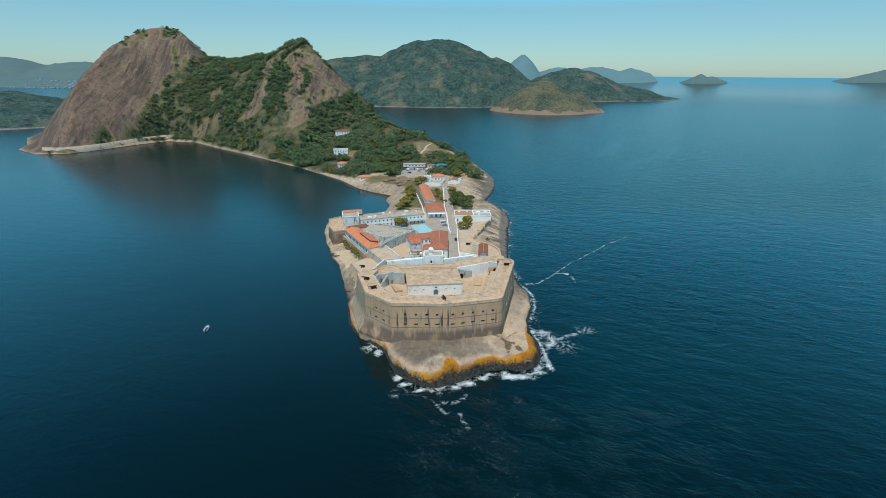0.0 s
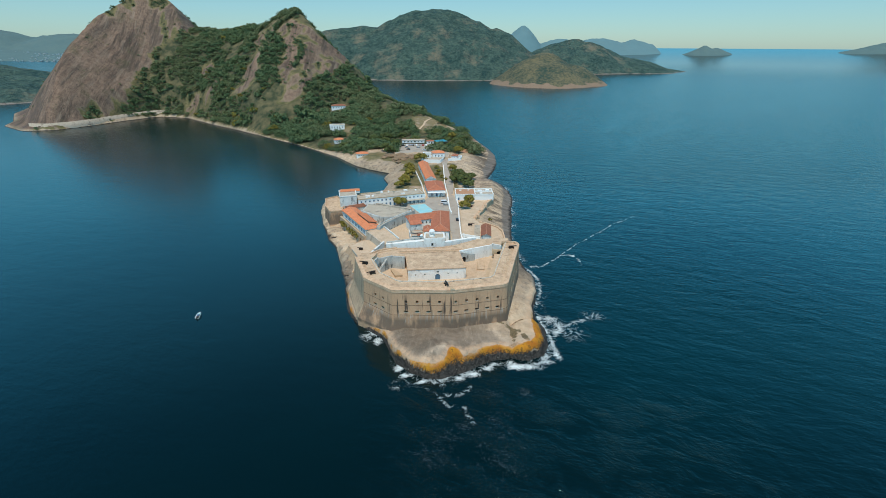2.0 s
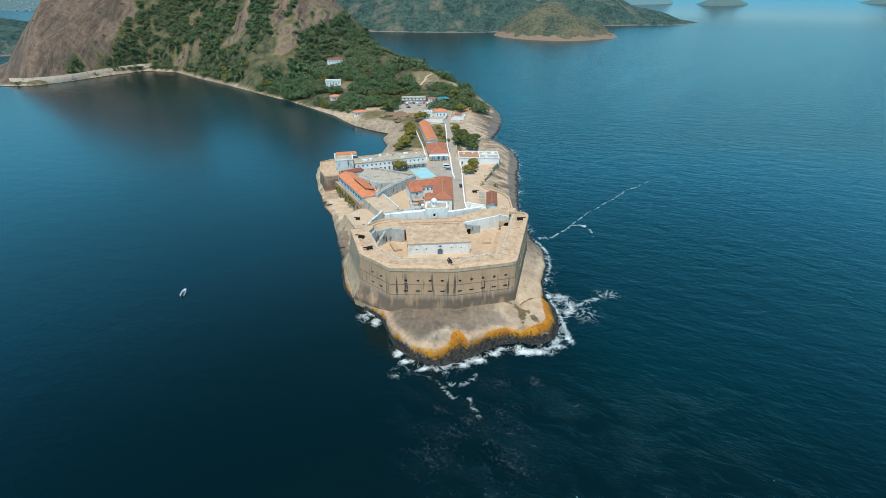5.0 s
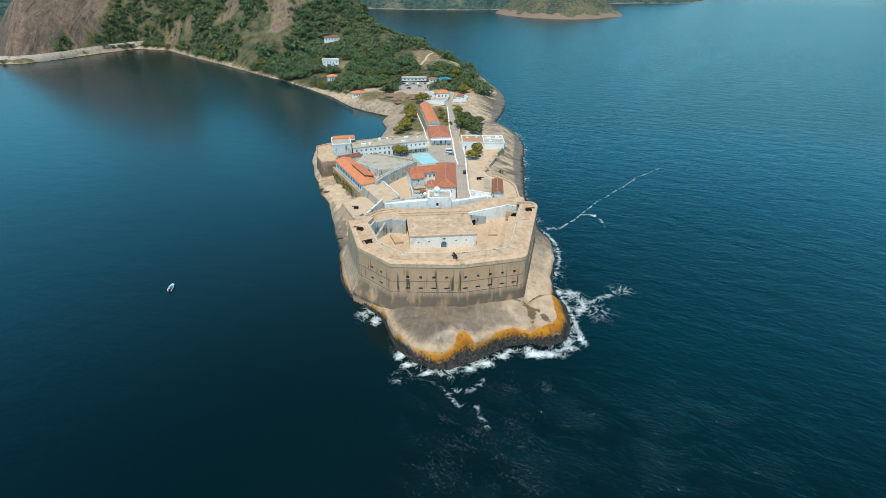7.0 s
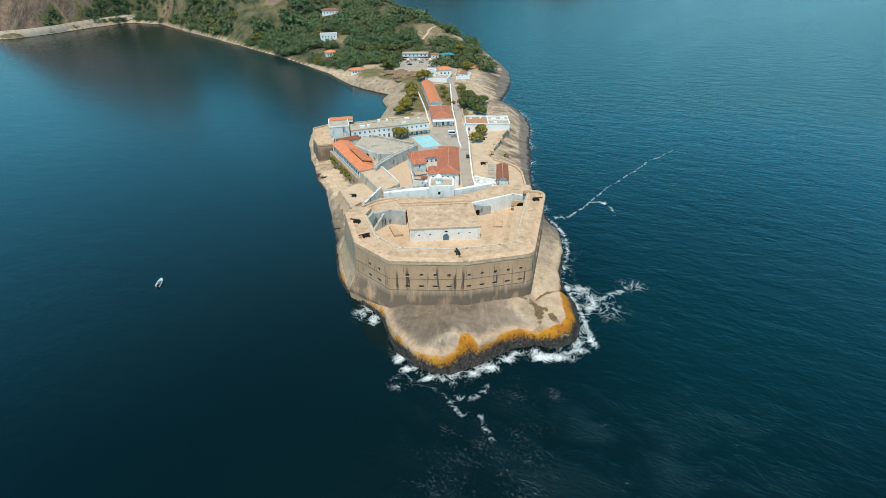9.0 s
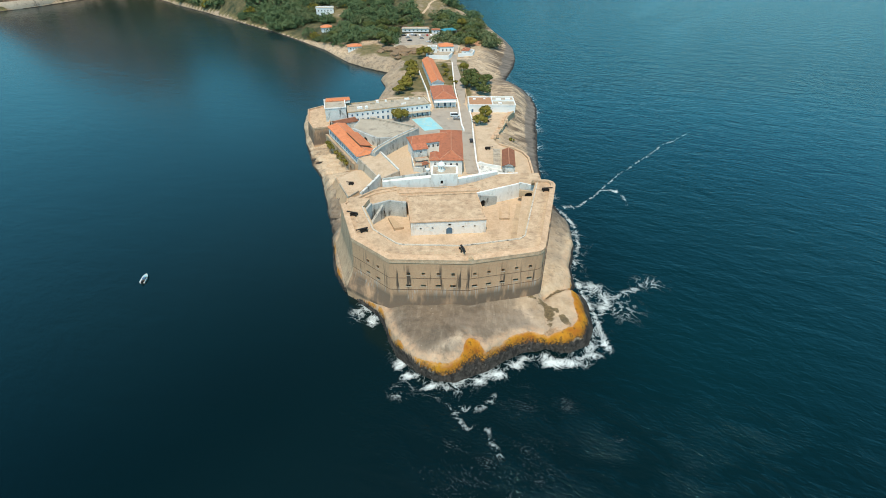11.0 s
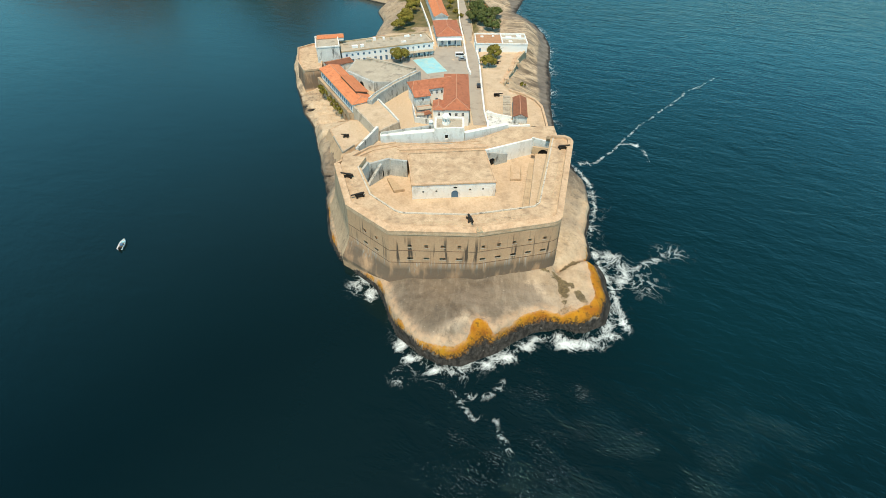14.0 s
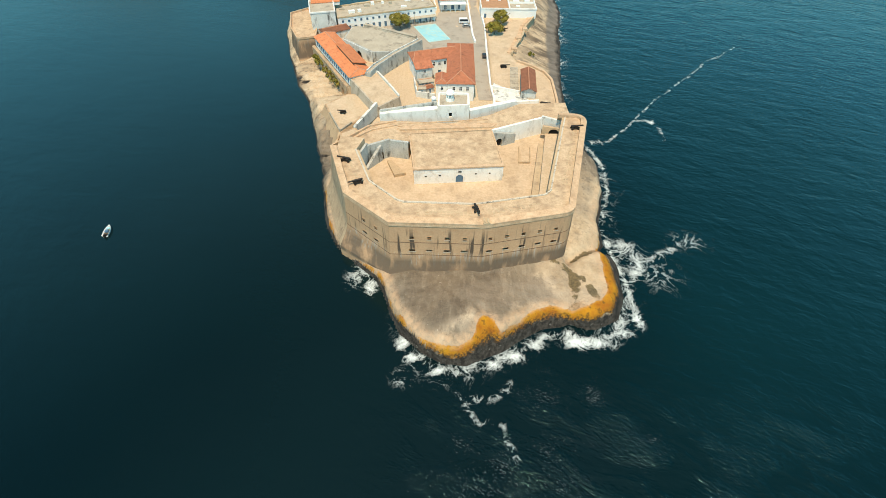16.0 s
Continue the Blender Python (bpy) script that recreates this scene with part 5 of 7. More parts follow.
def moulding(name, zs, out, material, first=1, parent=bastion):
    """A band that follows the face; zs: low and high."""
    bm = bmesh.new()
    for zlo, zhi, o0, o1 in [(zs[0], zs[1], out, out)]:
        lo, hi = (WALL_TOP - zlo) * LEAN, (WALL_TOP - zhi) * LEAN
        rings = []
        for z, o in ((zlo, lo - 0.2), (zlo, lo + o0), (zhi, hi + o1), (zhi, hi - 0.2)):
            pts = offset([*FACE, (0, 60)], o)[first:-1]
            rings.append([bm.verts.new((*p, z)) for p in pts])
        for r, s in zip(rings, rings[1:]):
            for i in range(len(r) - 1):
                bm.faces.new((r[i], r[i + 1], s[i + 1], s[i]))
    return part(name, bm, material, parent)


moulding("string_course", (15.84, 15.98), 0.06, STONE_BAND)
moulding("string_course", (11.30, 11.45), 0.07, STONE_BAND)
moulding("cornice", (21.75, 22.36), 0.19, COPING, 0)
DECK_Z, REAR_Z, PIT_Z, BLOCK_Z = 22.6, 19.3, 13.5, 19.2
PIT = [(-32.7, 31.0), (-26.9, 16.6), (-18.5, 8.9), (-16.5, 8.1), (2.8, 7.8), (22.0, 12.2), (23.8, 14.0), (33.7, 51.9), (27.1, 56.0), (9.4, 47.8), (9.4, 46.0), (-17.4, 43.0), (-17.5, 40.0), (-23.9, 41.0), (-31.0, 37.2)]
RING = offset([*FACE, (0, 60)], -1.65)[:-2] + [(33.7, 51.9), (23.8, 14.0), (22.0, 12.2), (2.8, 7.8), (-16.5, 8.1), (-18.5, 8.9), (-26.9, 16.6), (-32.7, 31.0), (-31.0, 37.2), (-38.5, 38.2)]
bm = bmesh.new()
prism(bm, RING, PIT_Z - 0.4, DECK_Z)
part("terrace", bm, DECK, bastion)
bm = bmesh.new()
inner = offset([*FACE, (0, 60)], -1.7)[:-1]
outer = offset([*FACE, (0, 60)], 0.16)[:-1]
strip = [(o, i) for o, i in zip(outer, inner)]
prev = None
for o, i in strip:
    ring = [bm.verts.new((*o, 22.2)), bm.verts.new((*o, 23.1)), bm.verts.new((*i, 23.55)), bm.verts.new((*i, 22.4))]
    if prev:
        for k in range(3):
            bm.faces.new((prev[k], ring[k], ring[k + 1], prev[k + 1]))
    else:
        bm.faces.new(ring)
    prev = ring
bm.faces.new(prev[::-1])
part("parapet", bm, COPING, bastion, "broad sloping stone parapet")
bm = bmesh.new()
line = [(-32.7, 31.0), (-26.9, 16.6), (-18.5, 8.9), (-16.5, 8.1), (2.8, 7.8), (22.0, 12.2), (23.8, 14.0), (33.7, 51.9)]
for a, b in zip(line, line[1:]):
    box_between(bm, a, b, 0.45, DECK_Z - 0.1, DECK_Z + 0.35)
part("kerb", bm, KERB, bastion)
# rows of stone pavers on the gun platforms
bm = bmesh.new()
box(bm, -0.42, 0.42, -0.3, 0.3, -0.1, 0.05)
paver = finish(bm, "paver", STONE_PALE)
rp = random.Random(31)
for (ax, ay), (bx, by), rows in (((28.6, 17.0), (37.0, 47.0), 3), ((-35.2, 29.0), (-30.2, 16.8), 2), ((-16.0, 4.6), (2.6, 4.4), 2), ((6.4, 5.4), (22.0, 9.2), 2)):
    length = math.dist((ax, ay), (bx, by))
    ex, ey = (bx - ax) / length, (by - ay) / length
    for k in range(int(length / 1.15)):
        for row in range(rows):
            if rp.random() < 0.72:
                ob = new("paver", paver)
                ob.parent = bastion
                ob.matrix_basis = pose(ax + ex * 1.15 * k - ey * 0.95 * (row - 1), ay + ey * 1.15 * k + ex * 0.95 * (row - 1), DECK_Z + rp.uniform(-0.03, 0.05), 0, 0, math.degrees(math.atan2(ey, ex)) + rp.uniform(-8, 8))
bm = bmesh.new()
box(bm, -0.9, 0.9, -1.0, 0.9, 0, 0.55)
box(bm, -0.55, -0.25, -0.8, 0.7, 0.55, 0.85)
box(bm, 0.2, 0.6, -0.9, 0.6, 0.55, 0.8)
merlon = part("merlon", bm, STONE_PALE, bastion, "broken pale merlon block")
merlon.matrix_basis = pose(5.3, 0.7, 23.0, 0, 0, 8)
# sunken court with its retaining walls
bm = bmesh.new()
prism(bm, PIT, PIT_Z - 1, PIT_Z)
part("court_floor", bm, SAND, bastion, "sandy floor of the sunken court")


def arch_outline(s, sill, w, h, k=10):
    r = w / 2
    return [(s - r, sill), (s + r, sill)] + [(s + r * math.cos(math.pi * i / k), sill + h - r + r * math.sin(math.pi * i / k)) for i in range(k + 1)]


def arched_wall(name, a, b, z0, z1, doors, material, parent, thick=0.8, label=""):
    """A wall whose outside is on the right hand of a to b, with arched openings (place, width, height) at its foot. z1 may be a pair."""
    z1 = z1 if isinstance(z1, tuple) else (z1, z1)
    length = math.dist(a, b)
    loops = [[Vector((0, z0, 0)), Vector((length, z0, 0)), Vector((length, z1[1], 0)), Vector((0, z1[0], 0))]]
    bm = bmesh.new()
    outline = [(0, z0)]
    for s, w, h in sorted(doors):
        o = arch_outline(s, z0, w, h)
        outline += [o[0]] + o[:1:-1] + [o[1]]
    outline += [(length, z0), (length, z1[1]), (0, z1[0])]
    v0 = [bm.verts.new((s, 0, z)) for s, z in outline]
    v1 = [bm.verts.new((s, thick, z)) for s, z in outline]
    for t in tessellate_polygon([[Vector((s, z, 0)) for s, z in outline]]):
        for v in (v0, v1):
            try:
                bm.faces.new([v[i] for i in t])
            except ValueError:
                pass
    k = len(outline)
    for i in range(k):
        try:
            bm.faces.new((v0[i], v0[(i + 1) % k], v1[(i + 1) % k], v1[i]))
        except ValueError:
            pass
    # each arch ends in a near-black face, its inner shade only colour
    for s, w, h in doors:
        f = [bm.verts.new((x, thick * 0.85, z)) for x, z in arch_outline(s, z0, w, h)]
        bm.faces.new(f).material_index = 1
    ob = part(name, bm, [material, DARK], parent, label)
    ob.matrix_basis = pose(a[0], a[1], 0, 0, 0, math.degrees(math.atan2(b[1] - a[1], b[0] - a[0]))) @ pose(0, -thick - 0.03, 0)
    return ob


arched_wall("retaining_wall", (-32.6, 31.2), (-30.9, 37.1), PIT_Z, 20.9, [], MOULD, bastion)
arched_wall("retaining_wall", (-30.9, 37.0), (-23.9, 40.8), PIT_Z, 20.2, [(4.2, 2.6, 3.3)], MOULD, bastion, label="mouldy white retaining wall with an arched door")
arched_wall("retaining_wall", (-23.9, 40.8), (-17.5, 39.7), PIT_Z, 20.0, [], MOULD, bastion)
arched_wall("retaining_wall", (9.6, 46.6), (17.5, 50.2), PIT_Z, (19.5, 17.0), [(2.4, 2.4, 3.2)], MOULD, bastion)
arched_wall("retaining_wall", (9.4, 47.6), (27.1, 55.8), PIT_Z, 19.9, [], WHITE, bastion, label="tall limewashed retaining wall")
arched_wall("retaining_wall", (27.1, 55.8), (33.6, 52.8), 15.5, 20.4, [], WHITE_OLD, bastion)
arched_wall("retaining_wall", (27.0, 52.2), (33.2, 50.6), 16.0, 18.9, [(4.1, 3.6, 2.4)], STONE_PALE, bastion, label="low masonry arch across the top of the ramp")
arched_wall("retaining_wall", (33.5, 51.4), (23.8, 14.4), PIT_Z, DECK_Z, [(5, 3.2, 3.6)], STONE_PALE, bastion)
arched_wall("retaining_wall", (-26.9, 16.8), (-32.6, 30.8), PIT_Z, DECK_Z, [], STONE_PALE, bastion)
# ramps and low walls on the court's floor
bm = bmesh.new()
box_between(bm, (20.5, 17.0), (26.4, 46.5), 2.0, PIT_Z, (16.4, 15.4))
part("ramp_wall", bm, STONE_PALE, bastion)
bm = bmesh.new()
low = [bm.verts.new(p) for p in ((21.4, 16.0, PIT_Z), (24.2, 16.0, PIT_Z), (33.2, 50.6, PIT_Z), (28.0, 50.6, PIT_Z))]
top = [bm.verts.new(p) for p in ((21.4, 16.0, 18.5), (24.2, 16.0, 18.5), (33.2, 50.6, 16.6), (28.0, 50.6, 16.6))]
bm.faces.new(top)
for i in range(4):
    bm.faces.new((low[i], low[(i + 1) % 4], top[(i + 1) % 4], top[i]))
part("ramp", bm, SAND, bastion)
bm = bmesh.new()
for a, b in (((18.2, 38), (19.1, 46.5)), ((21.8, 38), (22.8, 46.5)), ((18.2, 38), (21.8, 38))):
    box_between(bm, a, b, 0.35, PIT_Z, PIT_Z + 0.7)
part("low_wall", bm, STONE_PALE, bastion)
bm = bmesh.new()
prism(bm, [(-21.5, 29.5), (-18.0, 30.6), (-23.2, 37.0), (-24.4, 36.6)], PIT_Z, PIT_Z + 1.1)
part("ramp", bm, STONE_PALE, bastion)

# casemate block with the white front
block = thing("casemate_block", "flat-roofed casemate with a white front and blue arched door", "casemate", kind="structure")
bm = bmesh.new()
prism(bm, [(-15.0, 26.9), (12.0, 29.6), (9.5, 47.6), (-17.5, 44.0)], PIT_Z, BLOCK_Z)
part("body", bm, STONE_PALE, block)
bm = bmesh.new()
prism(bm, [(-14.75, 27.6), (11.6, 30.2), (9.4, 47.8), (-17.3, 44.6)], BLOCK_Z - 0.2, BLOCK_Z + 0.06)
part("roof", bm, DECK, block, "sandy weathered flat roof")
front = arched_wall("front_wall", (-15.15, 26.9), (12.15, 29.65), PIT_Z, BLOCK_Z - 0.2, [(14.0, 2.3, 2.9)], WHITE, block, 0.5, "limewashed front wall")
yaw = math.degrees(math.atan2(2.75, 27.3))
bm = bmesh.new()
box(bm, -0.3, 27.75, -0.24, 0.9, BLOCK_Z - 0.2, BLOCK_Z + 0.26)
cor = part("cornice", bm, COPING, block)
cor.matrix_basis = front.matrix_basis.copy()
# black discs on the wall, the shade of vent holes as colour
for s, z, w, h in ((3.6, 16.4, 0.7, 0.5), (7.9, 16.5, 0.7, 0.5), (19.0, 16.6, 0.6, 0.5), (23.3, 16.6, 0.6, 0.5), (14.1, 17.6, 1.3, 0.55)):
    bm = bmesh.new()
    tube(bm, (0, -0.04, 0), (0, 0.1, 0), 0.5, 0.5, 12)
    bmesh.ops.scale(bm, vec=(w, 1, h), verts=bm.verts)
    vent = part("vent", bm, DARK, block)
    vent.matrix_basis = front.matrix_basis @ pose(s, -0.02, z)
bm = bmesh.new()
o = arch_outline(14.0, PIT_Z, 2.2, 2.85)
prism(bm, [(s, z) for s, z in o], -0.12, 0.0)
bmesh.ops.rotate(bm, cent=(0, 0, 0), matrix=Matrix.Rotation(radians(90), 3, "X"), verts=bm.verts)
door = part("door", bm, BLUE, block, "blue-painted arched plank door")
door.matrix_basis = front.matrix_basis @ pose(0, 0.25, 0)
bm = bmesh.new()
box_between(bm, (-15.0, 26.7), (-17.5, 43.6), 0.5, BLOCK_Z - 0.1, BLOCK_Z + 0.35)
box_between(bm, (12.0, 29.6), (9.5, 47.4), 0.4, BLOCK_Z - 0.1, BLOCK_Z + 0.3)
part("kerb", bm, COPING, block)

# rear terrace with its steps
rear = thing("rear_terrace", "sandy terrace with worn steps behind the casemate", "terrace", kind="structure")
bm = bmesh.new()
REAR = [(-38.5, 38.2), (-31.0, 37.4), (-23.9, 41.2), (-17.5, 40.2), (-17.5, 44.8), (9.5, 48.2), (27.1, 56.4), (34.0, 53.4), (37.0, 56.0), (36.6, 66.0), (20.0, 64.5), (9.0, 57.0), (-4.0, 51.4), (-20.0, 52.2), (-29.5, 51.8)]
prism(bm, REAR, 8.0, REAR_Z)
part("body", bm, DECK, rear)
for k in range(4):
    bm = bmesh.new()
    box_between(bm, (-21 + 0.2 * k, 46.6 + 0.75 * k), (10 + 0.4 * k, 49.4 + 0.75 * k), 0.7, REAR_Z - 0.1, REAR_Z + 0.62 - 0.15 * k)
    part("step", bm, COPING, rear)
bm = bmesh.new()
for a, b, z0, z1 in (((-41.2, 36.2), (-31.0, 48.6), 20.6, 19.9), ((-31.0, 48.6), (-22.4, 51.8), 19.9, 19.75), ((-38.6, 37.9), (-30.2, 46.4), 20.1, 19.7), ((-30.2, 46.4), (-22.0, 49.6), 19.7, 19.65)):
    box_between(bm, a, b, 0.55, 12.0, (z0, z1))
part("parapet", bm, COPING, rear, "sloping plastered parapet")

# low kerbs across the rear terrace, and a stair against the stained wall of the pit
for a, b in (((-21.9, 50.4), (8.5, 54.0)), ((-21.8, 48.8), (8.0, 51.8)), ((-21.8, 47.4), (5.0, 49.6))):
    bm = bmesh.new()
    box_between(bm, a, b, 0.28, REAR_Z - 0.1, REAR_Z + 0.22)
    part("kerb", bm, COPING, rear)
bm = bmesh.new()
box_between(bm, (-30.6, 33.2), (-26.4, 38.4), 1.0, PIT_Z - 0.1, (PIT_Z + 0.6, 19.4))
part("stair", bm, MOULD, bastion)


# ---------------------------------------------------------------- gate wall with the lantern turret
gate = thing("gate_wall", "long limewashed gate wall with a small dark window", "wall", kind="structure")
bm = bmesh.new()
holed_face(bm, (-8.8, 56.3), (2.2, 57.3), 9.0, 22.0, [(4.0, 5.1, 18.2, 20.0)], 0.8, 0, 1)
prism(bm, [(-8.8, 57.3), (2.2, 58.3), (2.0, 65.5), (-8.6, 65.5)], 9.0, 21.98)
for x, y in ((-8.8, 56.3), (2.0, 57.28)):
    box(bm, x, x + 0.2, y + 0.02, y + 1.2, 9.0, 21.9)
bm.faces.ensure_lookup_table()
part("gatehouse", bm, [WHITE, DARK], gate)
bm = bmesh.new()
box_between(bm, (-28.6, 56.5), (-8.9, 58.0), 2.4, 9.0, (19.8, 21.2))
part("wing_wall", bm, WHITE, gate)
bm = bmesh.new()
box_between(bm, (-28.4, 56.8), (-9.0, 60.4), 0.7, 18.0, (20.6, 22.0))
part("wing_parapet", bm, MOULD, gate)
bm = bmesh.new()
box_between(bm, (2.2, 58.6), (19.0, 67.0), 1.6, 9.0, (20.2, 19.35))
part("wing_wall", bm, WHITE, gate)
bm = bmesh.new()
for a, b in (((-8.6, 56.75), (2.0, 57.75)), ((1.9, 57.9), (1.8, 65.0)), ((-8.4, 65.2), (1.6, 65.2)), ((-8.5, 57.0), (-8.4, 65.0))):
    box_between(bm, a, b, 0.6, 21.9, 22.7)
part("parapet", bm, WHITE, gate)

bm = bmesh.new()
box(bm, -8.0, 1.4, 58.4, 64.8, 21.9, 22.06)
part("roof", bm, ROOF_GREY, gate)

# ---------------------------------------------------------------- buildings of the upper court
building("headquarters", "two-storey white barracks with a red hipped tile roof", "building", pose(-5.6, 83.2, 9.1), 10.4, 34, 7.3,
         [windows("pane", 3, 10.4, 4.4, 1.0, 1.6) + windows("pane", 3, 10.4, 1.0, 1.0, 1.7), windows("pane", 10, 34, 4.4, 1.0, 1.6), windows("pane", 3, 10.4, 4.4, 1.0, 1.6), windows("pane", 3, 10, 4.4, 1.0, 1.6, 1)], "hip", 2.6, WHITE, TILE)
rear_at = pose(-19.6, 100.6, 9.1, 0, 0, 18)
building("rear_wing", "white rear wing with a red tile roof round a small yard", "building", rear_at, 20.5, 8.6, 7.0,
         [[("pane", 8.6 + 2.4 * k, 4.3, 1.0, 1.6) for k in range(3)] + [("door", 11.0, 0, 1.3, 2.3)], [], windows("pane", 5, 20.5, 4.2, 1.1, 1.6), windows("pane", 2, 8.6, 4.2, 1.0, 1.5)], "hip", 2.3, WHITE, TILE, 0.5, 0.45)
annexe = building("barracks_wing", "stained white two-storey annexe under a red lean-to roof", "building", rear_at @ pose(0, -4.4, 0), 6.6, 4.38, 6.0,
                  [windows("pane", 1, 6.6, 4.0, 1.0, 1.4), [], [], windows("pane", 1, 4.4, 4.0, 0.9, 1.4)], None, wall=WHITE_OLD)
bm = bmesh.new()
slab = [(-0.5, -0.5, 6.05), (7.1, -0.5, 6.05), (7.1, 4.2, 7.12), (-0.5, 4.2, 7.12)]
lo, hi = [bm.verts.new(q) for q in slab], [bm.verts.new((q[0], q[1], q[2] + 0.2)) for q in slab]
bm.faces.new(lo[::-1])
bm.faces.new(hi)
for k in range(4):
    bm.faces.new((lo[k], lo[(k + 1) % 4], hi[(k + 1) % 4], hi[k]))
part("roof", bm, TILE, annexe)
building("porch_wing", "small white front wing with a red tile roof", "building", pose(-10.0, 83.36, 9.1), 4.34, 7.4, 7.05,
         [windows("pane", 1, 4.6, 4.4, 1.0, 1.6), [], [], windows("pane", 2, 7.4, 4.2, 0.9, 1.4)], "hip", 1.5, WHITE, TILE, 0.45, 0.6)
yard_wall = thing("yard_wall", "stained white wall round the small yard", "wall", kind="structure")
for k, (a, b, h) in enumerate((((-19.4, 95.6), (-17.8, 85.6), 12.4), ((-17.8, 85.6), (-10.3, 83.9), 11.6))):
    bm = bmesh.new()
    box_between(bm, a, b, 0.5, 8.8, h)
    part("wall", bm, WHITE_OLD, yard_wall)
for x, y, w, d, h, yaw, tiles in ((-16.9, 91.4, 6.0, 3.6, 2.6, 18, ROOF_GREY), (-14.0, 87.8, 3.4, 3.0, 2.2, 30, TILE_OLD), (-17.2, 87.2, 3.0, 2.6, 2.4, 4, ROOF_GREY)):
    building("yard_lean_to", "small patched lean-to in the stained yard", "shed", pose(x, y, 9.1, 0, 0, yaw), w, d, h, [[("door", w / 2, 0, 0.9, 1.9)], [], [], []], "hip", 0.5, WHITE_OLD, tiles, 0.25, 0.15, group="lean-tos in the yard")
ang = math.degrees(math.atan2(36.2, -21.5))
building("long_shed", "long blue-white building with a bright orange tile roof", "building", pose(-45.2, 91.6, 9.2, 0, 0, ang) @ pose(0, -9.6, 0), 42, 9.4, 4.4,
         [[], [], windows("blue", 15, 42, 1.2, 1.4, 1.8), windows("blue", 3, 9.4, 1.2, 1.2, 1.6)], "hip", 1.9, WHITE, TILE_NEW, 0.5, 0.35)
ang = math.degrees(math.atan2(16.5, 46))
building("white_barracks", "long white two-storey barracks with blue-framed doors and a flat roof", "building", pose(-58.5, 144, 9.2, 0, 0, ang), 48.9, 14, 6.3,
         [windows("blue", 16, 48.9, 4.2, 0.8, 0.9, 0.8) + windows("door", 16, 48.9, 0, 1.3, 2.5, 0.8), windows("pane", 3, 14, 4.2, 1.1, 1.6), [], []], "flat", 1, CLEAN, rimmed=STONE_PALE)
building("corner_block", "taller mouldy white block with an orange lean-to roof", "building", pose(-70.5, 141.0, 7.0, 0, 0, 14), 11.5, 15, 11.6,
         [[], [], [], []], "flat", 1, WHITE_OLD, rimmed=WHITE)
building("guard_house", "white house with a red hipped roof and a columned porch", "building", pose(-10.6, 172.5, 9.2, 0, 0, 7), 13.5, 25, 5.0,
         [windows("blue", 3, 13.5, 0.6, 1.3, 2.4), windows("pane", 6, 25, 1.3, 1.0, 1.6), [], windows("blue", 6, 25, 1.3, 1.0, 1.6)], "hip", 2.6, CLEAN, TILE)
building("long_house", "long white house with an orange-red gabled roof", "building", pose(-13.0, 203, 9.6, 0, 0, 9), 8.2, 58, 5.2,
         [[], windows("pane", 12, 58, 1.6, 1.0, 1.6), [], windows("pane", 12, 58, 1.6, 1.0, 1.6)], "hip", 2.2, WHITE, TILE_NEW, 0.4, 0.0)
building("entrance_house", "white entrance house with a red roof", "building", pose(-9.5, 300, 10.5, 0, 0, 8), 12, 9, 4.6,
         [windows("pane", 3, 12, 1.2, 1.2, 1.8), [], [], []], "hip", 2.0, CLEAN, TILE_NEW)
building("shed", "small weathered shed with a dark red gabled roof", "shed", pose(23.9, 85.6, 9.6, 0, 0, -4.5), 5.6, 17.6, 2.9,
         [[], [], [], []], "hip", 1.3, WHITE_OLD, TILE_OLD, 0.3, 0.0)
building("shore_house", "small house with an orange roof above the rocky shore", "house", pose(-90, 319, 5.2, 0, 0, 14), 12, 8, 4.6,
         [windows("pane", 4, 12, 2.4, 1.4, 1.3), [], [], windows("pane", 2, 8, 2.4, 1.0, 1.2)], "hip", 1.6, WHITE, TILE_NEW)
building("white_villa", "white flat-roofed villa on the wooded slope", "house", pose(-148, 454, 9.5, 0, 0, 12), 19, 11, 8.2,
         [windows("pane", 5, 19, 5.2, 1.1, 1.6), [], [], windows("pane", 3, 11, 5.2, 1.1, 1.6)], "flat", 1.4, CLEAN, rimmed=CLEAN)

# ---------------------------------------------------------------- sports court and road
bm = bmesh.new()
prism(bm, [(-16, 122), (5, 118), (7, 84), (12.8, 84), (13.4, 121), (12.5, 152), (8.8, 178), (9.8, 205), (4.5, 272), (6, 300), (-2, 300), (0.6, 272), (3.6, 205), (6.0, 176), (2, 171), (-11, 170), (-12.5, 161), (-38, 151), (-30, 139)], 8.6, 9.32)
tagged(new("road", finish(bm, "road", ASPHALT)), "worn pale road and parade ground", "road", kind="structure")
court = thing("sports_court", "faded light-blue sports court with yellow markings", "court")
bm = bmesh.new()
prism(bm, [(-27, 151.5), (-13.4, 156.6), (0.2, 135.3), (-13.2, 131.5)], 9.28, 9.37)
part("apron", bm, ASPHALT, court)
bm = bmesh.new()
prism(bm, [(-23.2, 151.6), (-12.4, 155.6), (-4.6, 138.0), (-14.8, 134.3)], 9.3, 9.42)
part("surface", bm, COURT, court)

